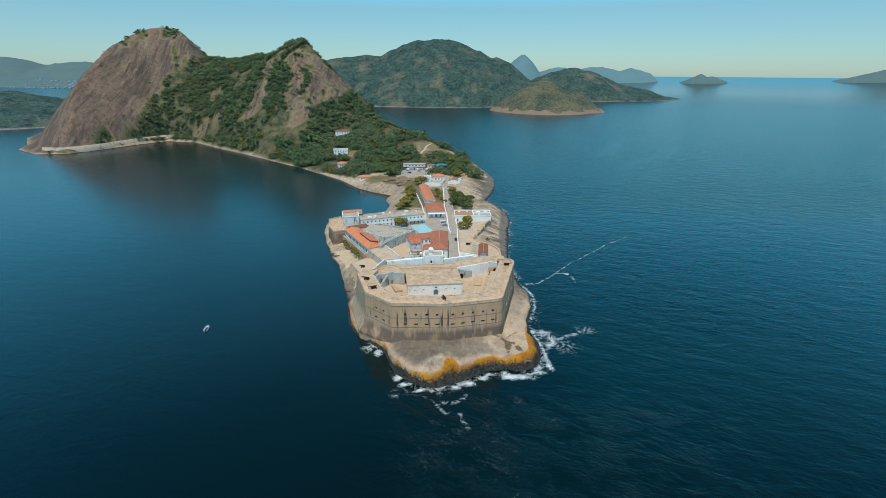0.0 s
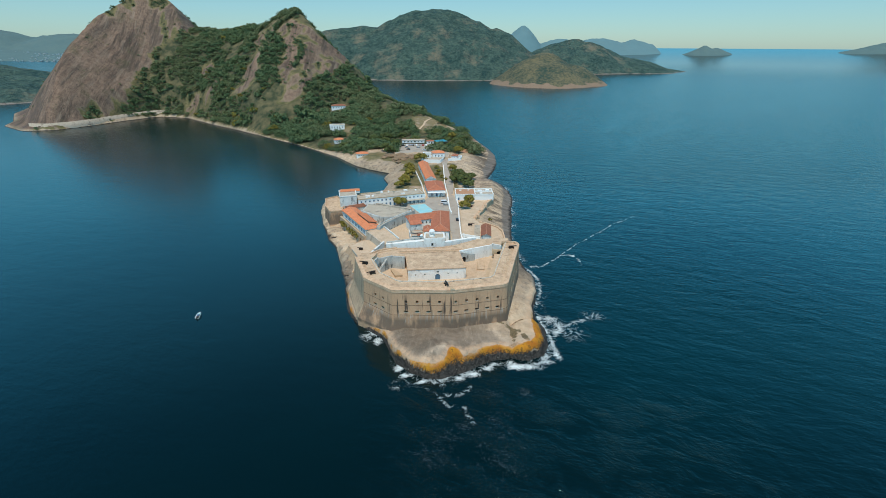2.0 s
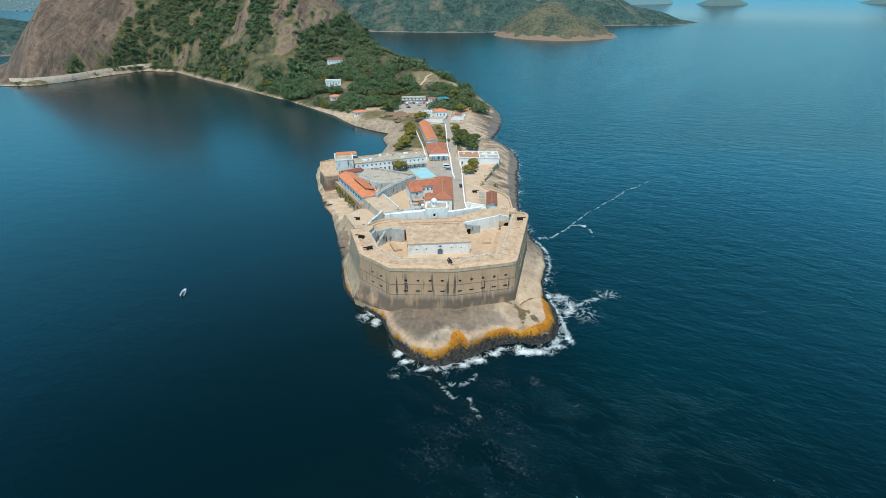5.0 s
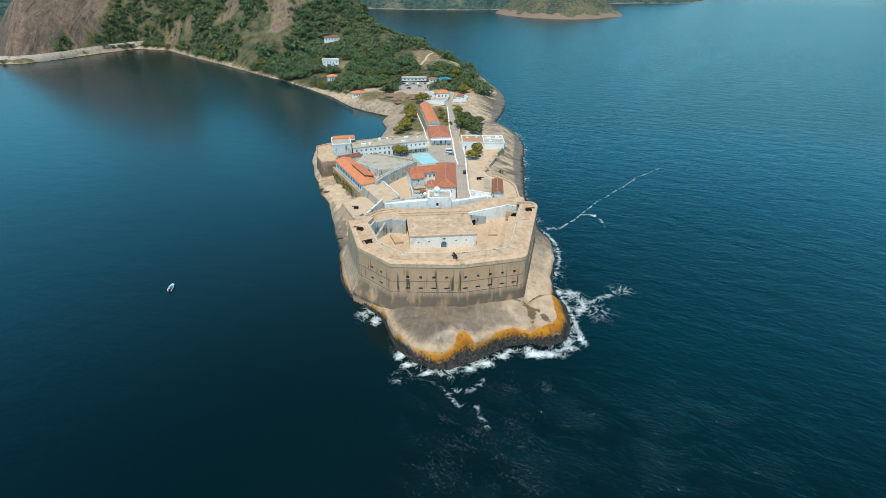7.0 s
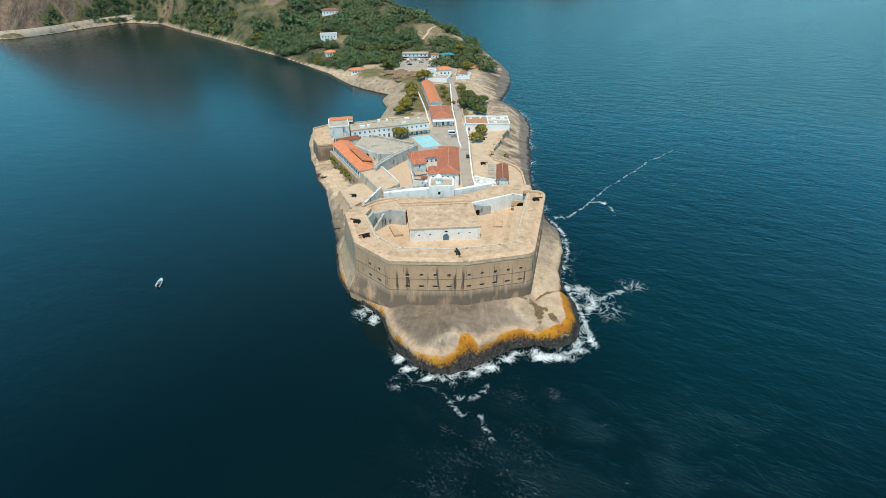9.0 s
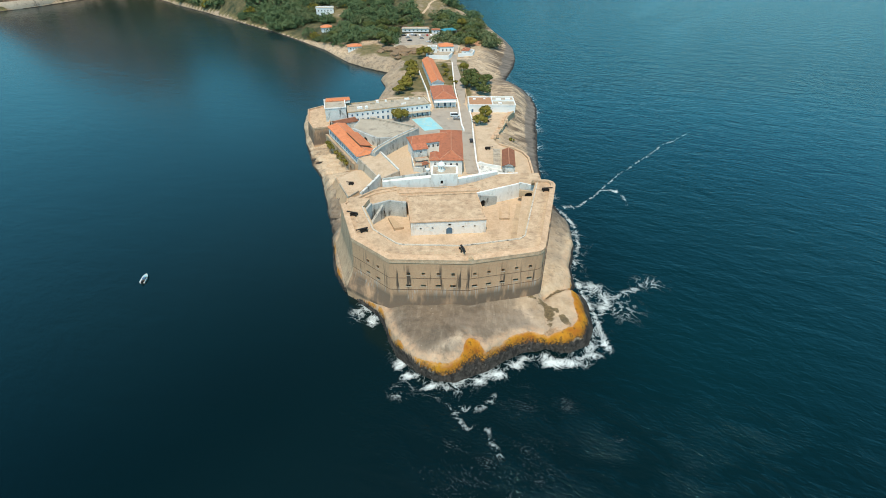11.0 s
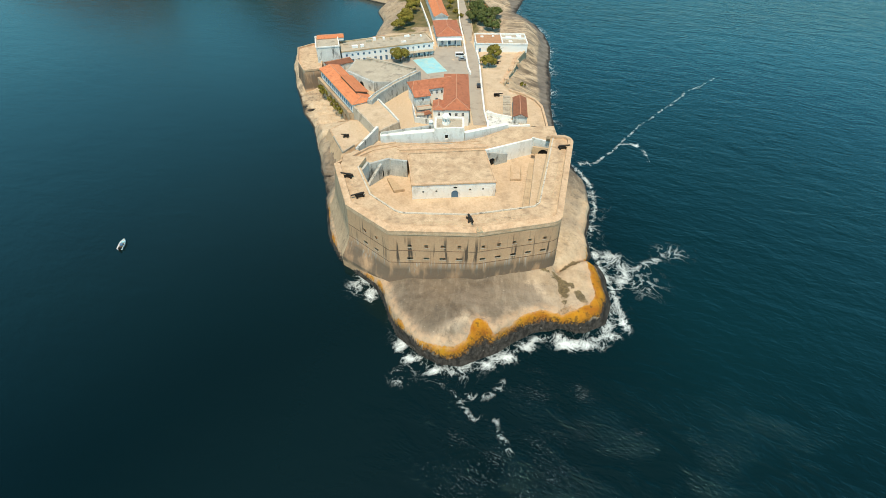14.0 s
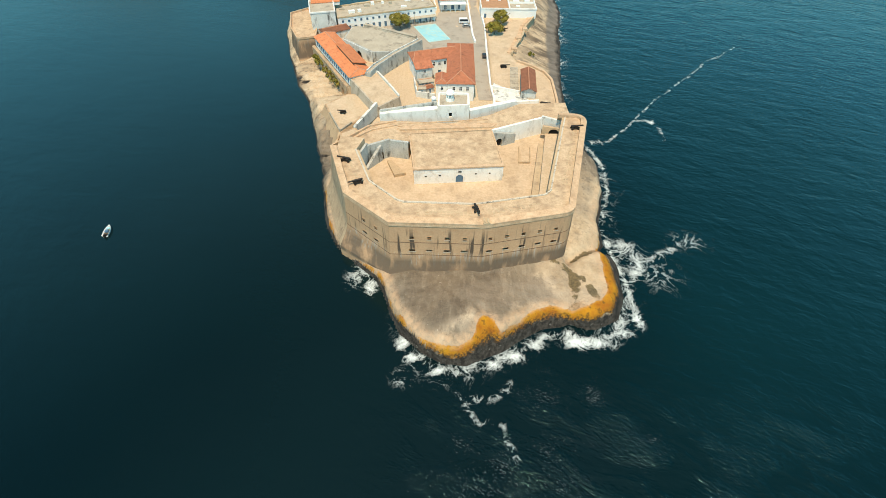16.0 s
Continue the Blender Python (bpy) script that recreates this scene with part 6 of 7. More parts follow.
for a, b, w in (((-23.0, 151.4), (-12.5, 155.3), 0.22), ((-14.7, 134.6), (-4.9, 138.1), 0.22), ((-22.9, 151.2), (-14.9, 134.6), 0.22), ((-12.6, 155.2), (-4.8, 138.3), 0.22), ((-18.9, 143.0), (-8.7, 146.8), 0.18)):
    bm = bmesh.new()
    box_between(bm, a, b, w, 9.40, 9.428)
    part("line", bm, COURT_LINE, court)
bm = bmesh.new()
for k in range(28):
    p, q = k * math.tau / 28, (k + 1) * math.tau / 28
    box_between(bm, (-13.8 + 2.6 * math.cos(p), 144.9 + 2.6 * math.sin(p)), (-13.8 + 2.6 * math.cos(q), 144.9 + 2.6 * math.sin(q)), 0.2, 9.40, 9.429)
part("circle", bm, COURT_LINE, court)
barracks = scene.objects["white_barracks"]
rk = random.Random(4)
for k in range(11):
    bm = bmesh.new()
    x, y = 3 + 4.1 * k + rk.uniform(-1, 1), rk.choice((9.5, 11.2, 4.0))
    w, dd, h = rk.uniform(0.8, 3.2), rk.uniform(0.8, 1.8), rk.uniform(0.5, 1.3)
    box(bm, x, x + w, y, y + dd, 6.3, 6.32 + h)
    part("roof_hut", bm, CLEAN if k % 3 else ROOF_GREY, barracks)
for k in range(10):
    bm = bmesh.new()
    tube(bm, (33 + 1.6 * k, -2.6, 0), (33 + 1.6 * k, -2.6, 2.7), 0.1, 0.1, 6)
    part("porch_post", bm, CLEAN, barracks)
bm = bmesh.new()
box(bm, 0.0, 48.9, -0.12, 0.0, 5.7, 6.0)
part("cornice", bm, CLEAN, barracks)
bm = bmesh.new()
box(bm, 32.4, 48.4, -2.9, 0.02, 2.7, 2.9)
part("porch_roof", bm, ROOF_GREY, barracks)
guard = scene.objects["guard_house"]
for k in range(6):
    bm = bmesh.new()
    tube(bm, (0.5 + 2.5 * k, -2.4, 0), (0.5 + 2.5 * k, -2.4, 3.6), 0.16, 0.16, 8)
    part("column", bm, CLEAN, guard)
bm = bmesh.new()
box(bm, -0.2, 13.7, -2.8, 0.02, 3.6, 3.95)
part("porch_roof", bm, CLEAN, guard)

for x, y in ((-22.6, 151.9),):
    lamp = thing("lamp_post", "slim grey lamp post beside the parade ground", "lamp post", pose(x, y, 9.3))
    bm = bmesh.new()
    tube(bm, (0, 0, 0), (0, 0, 6.5), 0.11, 0.07, 8)
    part("pole", bm, ROOF_GREY, lamp)
    bm = bmesh.new()
    tube(bm, (0, 0, 6.4), (0.9, 0, 6.75), 0.05, 0.05, 6)
    part("arm", bm, ROOF_GREY, lamp)
    bm = bmesh.new()
    box(bm, 0.7, 1.35, -0.15, 0.15, 6.68, 6.82)
    part("lamp_head", bm, CLEAN, lamp)

behind = pose(-58.5, 144, 9.2, 0, 0, math.degrees(math.atan2(16.5, 46)))
for x, w, dd, h, roof in ((33, 6.5, 4.5, 3.6, TILE_OLD), (40.5, 5.0, 4.0, 4.6, TILE_OLD), (20, 7.0, 3.5, 5.4, ROOF_GREY)):
    building("rear_shed", "small brown-roofed shed behind the long barracks", "shed", behind @ pose(x, 15.2, 0), w, dd, h, [[], [], [], []], "hip", 0.8, WHITE_OLD, roof, 0.2, 0.3, group="sheds behind the barracks")


# ---------------------------------------------------------------- trees
def dome_cloud(rng, n, size, leaf, single=False):
    """A rounded crown: leaves over the outer skin of many lobes that sit on a dome."""
    k = 16
    a, h = rng.uniform(0, 6.283, k), rng.uniform(0.05, 1.0, k)
    rad = np.sqrt(np.clip(1 - h * h, 0, 1)) * rng.uniform(0.5, 0.82, k)
    lobes = np.stack([np.cos(a) * rad, np.sin(a) * rad, h * 0.52], -1)
    which = rng.integers(0, k, n)
    d = rng.normal(0, 1, (n, 3)) + (0, 0, 0.35)
    d /= np.linalg.norm(d, axis=1)[:, None]
    r = rng.uniform(0.24, 0.40, k)[which][:, None] * rng.uniform(0.8, 1.08, (n, 1))
    p = (lobes[which] + d * r * (1, 1, 0.8)) * size
    u = np.cross(d, rng.normal(0, 1, (n, 3)))
    u /= np.linalg.norm(u, axis=1)[:, None]
    w = np.cross(d, u) + 0.28 * d * rng.normal(0, 1, (n, 1))
    s = leaf * rng.uniform(0.5, 1.4, (n, 1))
    v = np.stack([p - u * s - w * s * 0.6, p + u * s - w * s * 0.5, p + u * s * 0.5 + w * s, p - u * s * 0.6 + w * s * 0.8], 1)
    if single:
        return v[:, :3].reshape(-1, 3), np.arange(n * 3).reshape(n, 3)
    f = np.arange(n * 4).reshape(n, 4)
    return v.reshape(-1, 3), np.concatenate([f[:, [0, 1, 2]], f[:, [0, 2, 3]]])


def wood(name, label, places, sizes, material, variants=9, n=46, leaf=0.25, seed=3, parent=None):
    """One mesh of many crowns."""
    rng = np.random.default_rng(seed)
    near = [dome_cloud(rng, 10 * n, 1.0, leaf * 0.29, single=True) for _ in range(variants)]
    far = [dome_cloud(rng, 3 * n, 1.0, leaf * 0.56, single=True) for _ in range(variants)]
    vs, fs, at = [], [], 0
    for k, (p, s) in enumerate(zip(places, sizes)):
        v, f = (near if p[1] < 500 else far)[k % variants]
        a = rng.uniform(0, 6.28)
        c, q = math.cos(a), math.sin(a)
        v = v @ np.array([[c, q, 0], [-q, c, 0], [0, 0, 1]]) * s * (1, 1, rng.uniform(0.8, 1.25)) + p
        vs.append(v)
        fs.append(f + at)
        at += len(v)
    me = array_mesh(name, np.concatenate(vs), np.concatenate(fs), material)
    ob = new(name, me)
    return tagged(ob, label, "trees", kind="stuff")


rng = np.random.default_rng(12)
px, py = rng.uniform(-760, 70, 60000), 330 + 560 * rng.uniform(0, 1, 60000) ** 1.2
pz, pd = ground_height(px, py)
ppatch = fbm(px, py, 70, 4, 8)
pf, cf = bare_pico(px, py, ppatch), bare_cone(px, py, ppatch)
pclear = smooth(30, 16, np.hypot(px + 30, (py - 345) * 0.8)) + smooth(24, 12, np.hypot(px + 72, py - 335)) + smooth(24, 15, np.hypot(px + 22, (py - 468) * 0.6)) + 0.8 * smooth(18, 10, np.hypot(px - 8, (py - 455) * 0.7)) + smooth(26, 18, np.hypot(px + 131, py - 452)) + smooth(19, 14, np.hypot(px + 152, py - 540)) + smooth(12, 8, np.hypot(px + 86, py - 318)) + smooth(12, 8, np.hypot(px + 121, py - 384))
chance = smooth(2.5, 6, pd + 5 * fbm(px, py, 25, 3, 4)) * (1 - np.clip(0.96 * pf + 0.74 * cf, 0, 1)) * (1 - np.clip(pclear, 0, 1)) * smooth(-0.16, 0.16, fbm(px, py, 34, 3, 14) + 0.14)
ok = rng.uniform(0, 1, 60000) < chance * np.where(py < 520, 0.30, 0.62) * np.where((px > 5) & (py < 470), smooth(14, 26, pd), 1)
px, py, pz = px[ok][:9000], py[ok][:9000], pz[ok][:9000]
size = (2.4 + 5.0 * rng.uniform(0, 1, len(px)) ** 1.7) * np.where(py < 520, 1.35, 0.98)
dry = fbm(px, py, 60, 3, 15) + rng.normal(0, 0.2, len(px)) > 0.16
bright = ~dry & (rng.uniform(0, 1, len(px)) < 0.02)
sparse = bare_pico(px, py, fbm(px, py, 70, 4, 8)) + bare_cone(px, py, fbm(px, py, 70, 4, 8)) > 0.4
size = np.where(sparse, 0.36 * size, size)
size = np.where((pz > 150) & (px < -440), 0.55 * size, size)
for name, sel, material, lab in (("woodland", ~dry & ~bright, LEAF, "dense dark green woodland on the hillside"), ("woodland", dry, LEAF_SCRUB, "dry olive scrub and trees on the hillside"),
                                 ("woodland", bright, LEAF_DRY, "scattered yellow-green trees in the hillside woods")):
    wood(name, lab, np.stack([px, py, pz + size * 0.25], -1)[sel], size[sel], material)



def tree(x, y, z, height, spread, material, label, seed):
    root = thing("tree", label, "tree", pose(x, y, z))
    r = random.Random(seed)
    g = np.random.default_rng(seed)
    bm = bmesh.new()
    fork = Vector((r.uniform(-.4, .4), r.uniform(-.4, .4), height * 0.38))
    tube(bm, (0, 0, -0.4), fork, height * 0.035, height * 0.026, 8)
    ends = []
    for i in range(5):
        a = i * 1.26 + r.uniform(-.4, .4)
        e = Vector((math.cos(a) * spread * 0.5, math.sin(a) * spread * 0.5, height * r.uniform(0.62, 0.8)))
        tube(bm, fork, e, height * 0.018, height * 0.006, 6)
        ends.append(e)
    part("trunk", bm, BARK, root)
    v, f = dome_cloud(g, int(360 * spread), spread * 0.55, 0.27)
    v[:, 2] = v[:, 2] * height * 1.15 / spread + height * 0.42
    me = array_mesh("crown", v, f, material)
    c = new("crown", me)
    c.parent = root
    return root


COURT_TREES = [(-29.5, 149.5, 8.5, 10, 1), (20.5, 157, 7.6, 8.5, 1), (16.6, 144.5, 6.8, 8.0, 1)]
ROAD_TREES = [(15.6, 220, 9, 13, 0), (10.8, 213, 8, 9, 0), (22, 200, 7.5, 11, 0), (13, 230, 9, 12, 0), (10, 251, 7, 7, 1), (25.5, 222, 7, 10, 0), (18, 209, 8.5, 12, 0)]
BANK_TREES = [(-21, 288, 10, 14, 1), (-30, 253, 8, 10, 1), (-28.5, 241, 7, 9, 1), (-28.5, 229, 8, 10, 1), (-31, 216, 7, 9, 1), (-31, 206, 8, 10, 1), (-35, 198, 6, 8, 1)]
SLOPE_TREES = [(-52, 352, 12, 14, 0), (-55, 324, 10, 12, 0), (-62, 338, 10, 13, 0), (-68, 400, 11, 14, 0), (-93, 371, 10, 13, 0), (-92, 341, 8, 11, 0), (-76, 350, 9, 12, 0), (-111, 362, 9, 11, 0), (-66, 372, 10, 12, 0), (-80, 386, 10, 13, 0)]
SQUARE_TREES = [(9, 346, 10, 13, 0), (18, 370, 10, 14, 0), (6, 380, 9, 12, 0), (27, 404, 9, 12, 0), (17, 327, 9, 11, 1), (24, 384, 9, 12, 0), (20, 350, 9, 12, 0), (-7, 414, 10, 13, 0), (-33, 388, 9, 12, 0), (-50, 401, 10, 13, 0), (12, 398, 9, 13, 1)]
for i, (x, y, h, s, m) in enumerate(COURT_TREES + ROAD_TREES + BANK_TREES + SLOPE_TREES + SQUARE_TREES):
    z = float(ground_height(np.array([float(x)]), np.array([float(y)]))[0][0])
    tree(x, y, z, h, s, LEAF_DRY if m else LEAF_TREE, "spreading olive-green tree with a rounded crown" if m else "broad dark green tree with a dense crown", 40 + i)

# ---------------------------------------------------------------- small boat
boat = thing("motor_boat", "small white open motor boat adrift on the water", "boat", pose(-112, 16, 0.05, 0, 0, 8))
bm = bmesh.new()
secs = []
for k in range(9):
    t = k / 8
    wdt = 0.95 * math.sin(math.pi * (0.28 + 0.72 * (1 - t))) if t > 0.3 else 0.95 * (0.82 + 0.6 * t * (1 - t))
    wdt = max(0.04, 0.95 * (1 - max(0, (t - 0.45) / 0.55) ** 2.2))
    y = -2.3 + 4.8 * t
    secs.append([bm.verts.new(p) for p in ((-wdt, y, 0.62 + 0.25 * t), (-wdt * 0.75, y, -0.1), (0, y, -0.3), (wdt * 0.75, y, -0.1), (wdt, y, 0.62 + 0.25 * t), (wdt * 0.8, y, 0.5 + 0.2 * t), (wdt * 0.55, y, 0.12), (-wdt * 0.55, y, 0.12), (-wdt * 0.8, y, 0.5 + 0.2 * t))])
for a, b in zip(secs, secs[1:]):
    for i in range(9):
        bm.faces.new((a[i], a[(i + 1) % 9], b[(i + 1) % 9], b[i]))
bm.faces.new(secs[0])
part("hull", bm, CLEAN, boat)
bm = bmesh.new()
box(bm, -0.2, 0.2, -2.75, -2.25, -0.2, 0.95)
part("outboard_motor", bm, IRON, boat)
for y in (-1.2, 0.3):
    bm = bmesh.new()
    box(bm, -0.75, 0.75, y, y + 0.35, 0.32, 0.4)
    part("thwart", bm, WOOD, boat)

bm = bmesh.new()
box(bm, -0.42, 0.42, -0.75, 0.1, 0.1, 0.95)
part("console", bm, BLUE, boat)
bm = bmesh.new()
box(bm, -0.5, 0.5, -2.0, -1.35, 0.1, 0.62)
part("bench_seat", bm, IRON, boat)
bm = bmesh.new()
box(bm, -0.45, 0.45, 0.75, 1.45, 0.1, 0.66)
part("bow_cushion", bm, COURT, boat)


# ---------------------------------------------------------------- outworks on the bay side
outwork = thing("bay_outwork", "weathered stone outwork with sandy terraces above the bay", "fortress", kind="structure")


def terrace(name, poly, z0, z1, wall, top, parent, lean=0.06, label=""):
    """A walled terrace: battered sides, a top a little sunk behind its rim."""
    bm = bmesh.new()
    prism(bm, offset(poly, (z1 - z0) * lean), z0, z1, poly)
    ob = part(name, bm, wall, parent, label)
    bm = bmesh.new()
    prism(bm, offset(poly, -0.6), z1 - 0.2, z1 + 0.03)
    part("paving", bm, top, parent)
    return ob


def rim_wall(name, pts, width, z0, z1, material, parent, label=""):
    bm = bmesh.new()
    for a, b in zip(pts, pts[1:]):
        box_between(bm, a, b, width, z0, z1)
    return part(name, bm, material, parent, label)


terrace("upper_terrace", [(-45, 91.7), (-33.7, 73.6), (-31.2, 71), (-23.8, 78.6), (-34.7, 97.8), (-38.9, 97.6)], 6.0, 13.0, WEATHERED, SAND, outwork, 0.12)
terrace("lower_terrace", [(-53.5, 79), (-50.5, 72.5), (-44.3, 60.3), (-40.5, 66.6), (-34.0, 76), (-39, 87), (-46, 87.5)], 2.0, 8.8, OUTWORK, SAND, outwork, 0.5)
rim_wall("parapet", [(-38.9, 97.4), (-34.6, 97.4), (-28.5, 87), (-24.2, 79)], 0.7, 12.9, 13.7, WHITE_OLD, outwork, "low stained white parapet")
rim_wall("parapet", [(-50.3, 72.5), (-44.5, 60.8), (-41.0, 66.2)], 0.5, 8.7, 9.6, ROOF_GREY, outwork)
rim_wall("parapet", [(-38.6, 58.6), (-32.0, 71.8)], 1.0, 9.0, (12.6, 14.6), WHITE_OLD, outwork, "sloping white wall")
terrace("wedge", [(-43.0, 55), (-40.2, 37), (-31, 48.5), (-38.3, 59)], 4.0, 12.0, OUTWORK, SAND, outwork, 0.2)
# broken walls stepping down the sandy bank
for pts, w, z0, z1 in (([(-51.5, 79.5), (-56.5, 86)], 0.9, 1.5, (8.6, 4.6)), ([(-47, 88), (-53, 92.5)], 0.8, 2.0, (8.4, 5.0)), ([(-44.6, 60.5), (-47.5, 55.5)], 0.9, 1.0, (8.8, 3.2)), ([(-41.5, 90), (-46.5, 91.8)], 1.0, 4.0, (11.5, 9.2))):
    rim_wall("buttress", pts, w, z0, z1, OUTWORK, outwork)
# south-west tower and curtain
tower = thing("corner_tower", "low battered corner tower of pale masonry on the shore", "tower", kind="structure")
SWT = [(-85.2, 159), (-81.2, 142), (-75.5, 130.5), (-67.5, 132.8), (-70, 150), (-72.5, 157), (-78, 165.5)]
bm = bmesh.new()
prism(bm, offset(SWT, 1.7), -1.0, 11.3, SWT)
part("wall", bm, STONE, tower)
bm = bmesh.new()
prism(bm, offset(SWT, -0.7), 10.9, 11.33)
part("paving", bm, DECK, tower)
bm = bmesh.new()
for a, b in zip(SWT, SWT[1:] + SWT[:1]):
    box_between(bm, a, b, 0.55, 11.2, 12.1)
part("parapet", bm, COPING, tower)
curtain = thing("curtain_wall", "tall stained curtain wall with dark arched openings above the shore", "wall", kind="structure")
arched_wall("wall", (-67.6, 129.2), (-46.0, 92.9), 0.5, 9.3, [(5, 2.2, 5.6), (12, 2.8, 6.6), (18, 3.2, 7.0), (24, 2.6, 6.4), (30.5, 3.2, 6.8), (37, 2.6, 6.0)], ROUGH, curtain, 1.4)
# triangular wing, diagonal wall, lean-to
wing = thing("casemate_wing", "mouldy vaulted wing with a flat mortar roof and a dark arch", "building", kind="structure")
WING = [(-53.2, 126.8), (-38.4, 113.9), (-30.5, 114.3), (-18.4, 126), (-41, 138.4), (-51.2, 139.5)]
bm = bmesh.new()
prism(bm, WING, 9.0, 13.8)
part("body", bm, MOULD, wing)
arched_wall("front_wall", (-53.4, 126.6), (-38.5, 113.6), 9.0, 13.9, [(11.0, 3.0, 2.8)], WHITE_OLD, wing, 0.4)
bm = bmesh.new()
prism(bm, offset(WING, -0.6), 13.6, 13.86)
part("roof", bm, ROOF_GREY, wing)
rim_wall("parapet", [(-51.0, 139.4), (-41, 138.2), (-18.6, 126), (-30.6, 114.6)], 0.5, 13.7, 14.1, ROOF_GREY, wing)
rim_wall("parapet", [(-45.5, 141.6), (-20.5, 129.6)], 1.6, 9.0, 14.3, ROOF_GREY, wing)
diag = thing("diagonal_wall", "thick stained white wall running between the courts", "wall", kind="structure")
rim_wall("wall", [(-38.0, 93.6), (-35.4, 99.8), (-28.2, 111.8), (-18.2, 124.6)], 2.4, 8.5, 14.56, MOULD, diag)
rim_wall("coping", [(-37.6, 94.4), (-35.4, 99.8), (-28.2, 111.8), (-18.4, 124.4)], 2.0, 14.5, 14.66, ROOF_GREY, diag)
for side in (-1.05, 1.05):
    rim_wall("parapet", [(x + 0.84 * side, y - 0.54 * side) for x, y in ((-37.6, 94.4), (-35.4, 99.8), (-28.2, 111.8), (-18.4, 124.4))], 0.42, 14.4, 15.25, WHITE_OLD if side < 0 else MOULD, diag)
building("lean_to", "old lean-to with a dark red tile roof", "shed", pose(-63.5, 133.4, 9.0, 0, 0, 32), 13, 6.4, 3.4, [[], [], [], []], "hip", 1.2, WHITE_OLD, TILE_OLD, 0.3, 0.2)
monitor = thing("roof_monitor", "raised orange tile roof along half of the long shed", "roof", pose(-45.2, 91.6, 9.2, 0, 0, math.degrees(math.atan2(36.2, -21.5))))
bm = bmesh.new()
slab = [(5.0, -4.0, 7.45), (24.6, -4.0, 7.45), (24.6, -10.1, 5.75), (5.0, -10.1, 5.75)]
lo, hi = [bm.verts.new(q) for q in slab], [bm.verts.new((q[0], q[1], q[2] + 0.22)) for q in slab]
bm.faces.new(lo)
bm.faces.new(hi[::-1])
for k in range(4):
    bm.faces.new((lo[k], lo[(k + 1) % 4], hi[(k + 1) % 4], hi[k]))
part("tile_slope", bm, TILE_NEW, monitor)
bm = bmesh.new()
tube(bm, (4.9, -4.05, 7.62), (24.7, -4.05, 7.62), 0.16, 0.16, 6)
part("ridge_tile", bm, TILE_NEW, monitor)
bm = bmesh.new()
walls = [(5.4, -4.3), (24.2, -4.3), (24.2, -9.3), (5.4, -9.3)]
tops = (7.36, 7.36, 5.98, 5.98)
lo, hi = [bm.verts.new((*q, 4.6)) for q in walls], [bm.verts.new((*q, zt)) for q, zt in zip(walls, tops)]
for k in range(4):
    bm.faces.new((lo[k], lo[(k + 1) % 4], hi[(k + 1) % 4], hi[k]))
part("louvre_wall", bm, WOOD, monitor)
building("roof_house", "orange-tiled rooftop room on the mouldy corner block", "building", pose(-72.2, 152.6, 17.4, 0, 0, 14), 13.4, 5.2, 1.4, [[], [], [], []], "hip", 0.9, WHITE, TILE_NEW, 0.3, 0.1)

# ---------------------------------------------------------------- terrace on the ocean side
east = thing("ocean_terrace", "sandy gun terrace with a pale parapet above the ocean", "terrace", kind="structure")
EAST = [(12.8, 84), (20, 70), (37, 66), (37.6, 76), (38.2, 86), (38.4, 100), (36.2, 107), (31.9, 112), (24.9, 117), (22.8, 123), (25.4, 131), (30, 143), (32.3, 153), (38, 166), (40.4, 176), (12, 176), (13, 130)]
terrace("retaining_wall", EAST, 0.5, 9.5, STONE_PALE, SAND, east, 0.12)
rim_wall("parapet", [(37.2, 70), (37.6, 76), (38.0, 86), (38.1, 100), (35.9, 106.6), (31.6, 111.6), (24.9, 116.4)], 0.9, 9.4, 10.4, COPING, east)
rim_wall("parapet", [(23.2, 123.4), (25.6, 131), (30.1, 143), (32.4, 153), (37.8, 165)], 1.0, 9.4, 10.5, STONE_PALE, east)
rim_wall("ledge", [(22.0, 124.4), (24.2, 131.8), (28.6, 143.8), (30.8, 154), (35.6, 164.6)], 1.7, 9.0, 9.95, COPING, east)
for x, y, w in ((27.6, 138.4, 2.6), (31.6, 148.4, 2.2), (24.6, 127.0, 2.4)):
    bm = bmesh.new()
    box(bm, x - w / 2, x + w / 2, y - 1.1, y + 1.1, 9.3, 11.0)
    part("embrasure_block", bm, COPING, east)
for a, b in (((37.2, 71), (34.6, 73.5)), ((34.6, 76.5), (37.4, 76.5))):
    rim_wall("sentry_wall", [a, b], 0.5, 9.4, 11.6, COPING, east)
steps_ob = thing("stone_steps", "worn grey stone steps beside the shed", "steps", kind="structure")
for k in range(12):
    bm = bmesh.new()
    box(bm, 20.1 + 0.12 * k, 23.6 + 0.12 * k, 90 + 1.75 * k, 91.6 + 1.75 * k, 9.3, 9.7 + 0.07 * (k % 3))
    part("step", bm, ROOF_GREY, steps_ob)
bm = bmesh.new()
prism(bm, [(13.2, 97.5), (24.0, 88.2), (28.5, 82.4), (19.5, 80.6), (13.4, 83.6)], 9.3, 9.58)
tagged(new("pavement", finish(bm, "pavement", WHITE_OLD)), "limewashed paving in front of the shed", "pavement", kind="structure")
rim = thing("boundary_wall", "low limewashed boundary wall beside the road", "wall", kind="structure")
rim_wall("wall", [(10.4, 176), (12.1, 151), (11.9, 123), (12.1, 95), (13.0, 84)], 0.7, 9.0, 10.3, WHITE, rim)
rim_wall("wall", [(13.0, 84), (12.8, 78), (30.5, 82)], 0.8, 9.0, (11.6, 11.0), WHITE, rim)
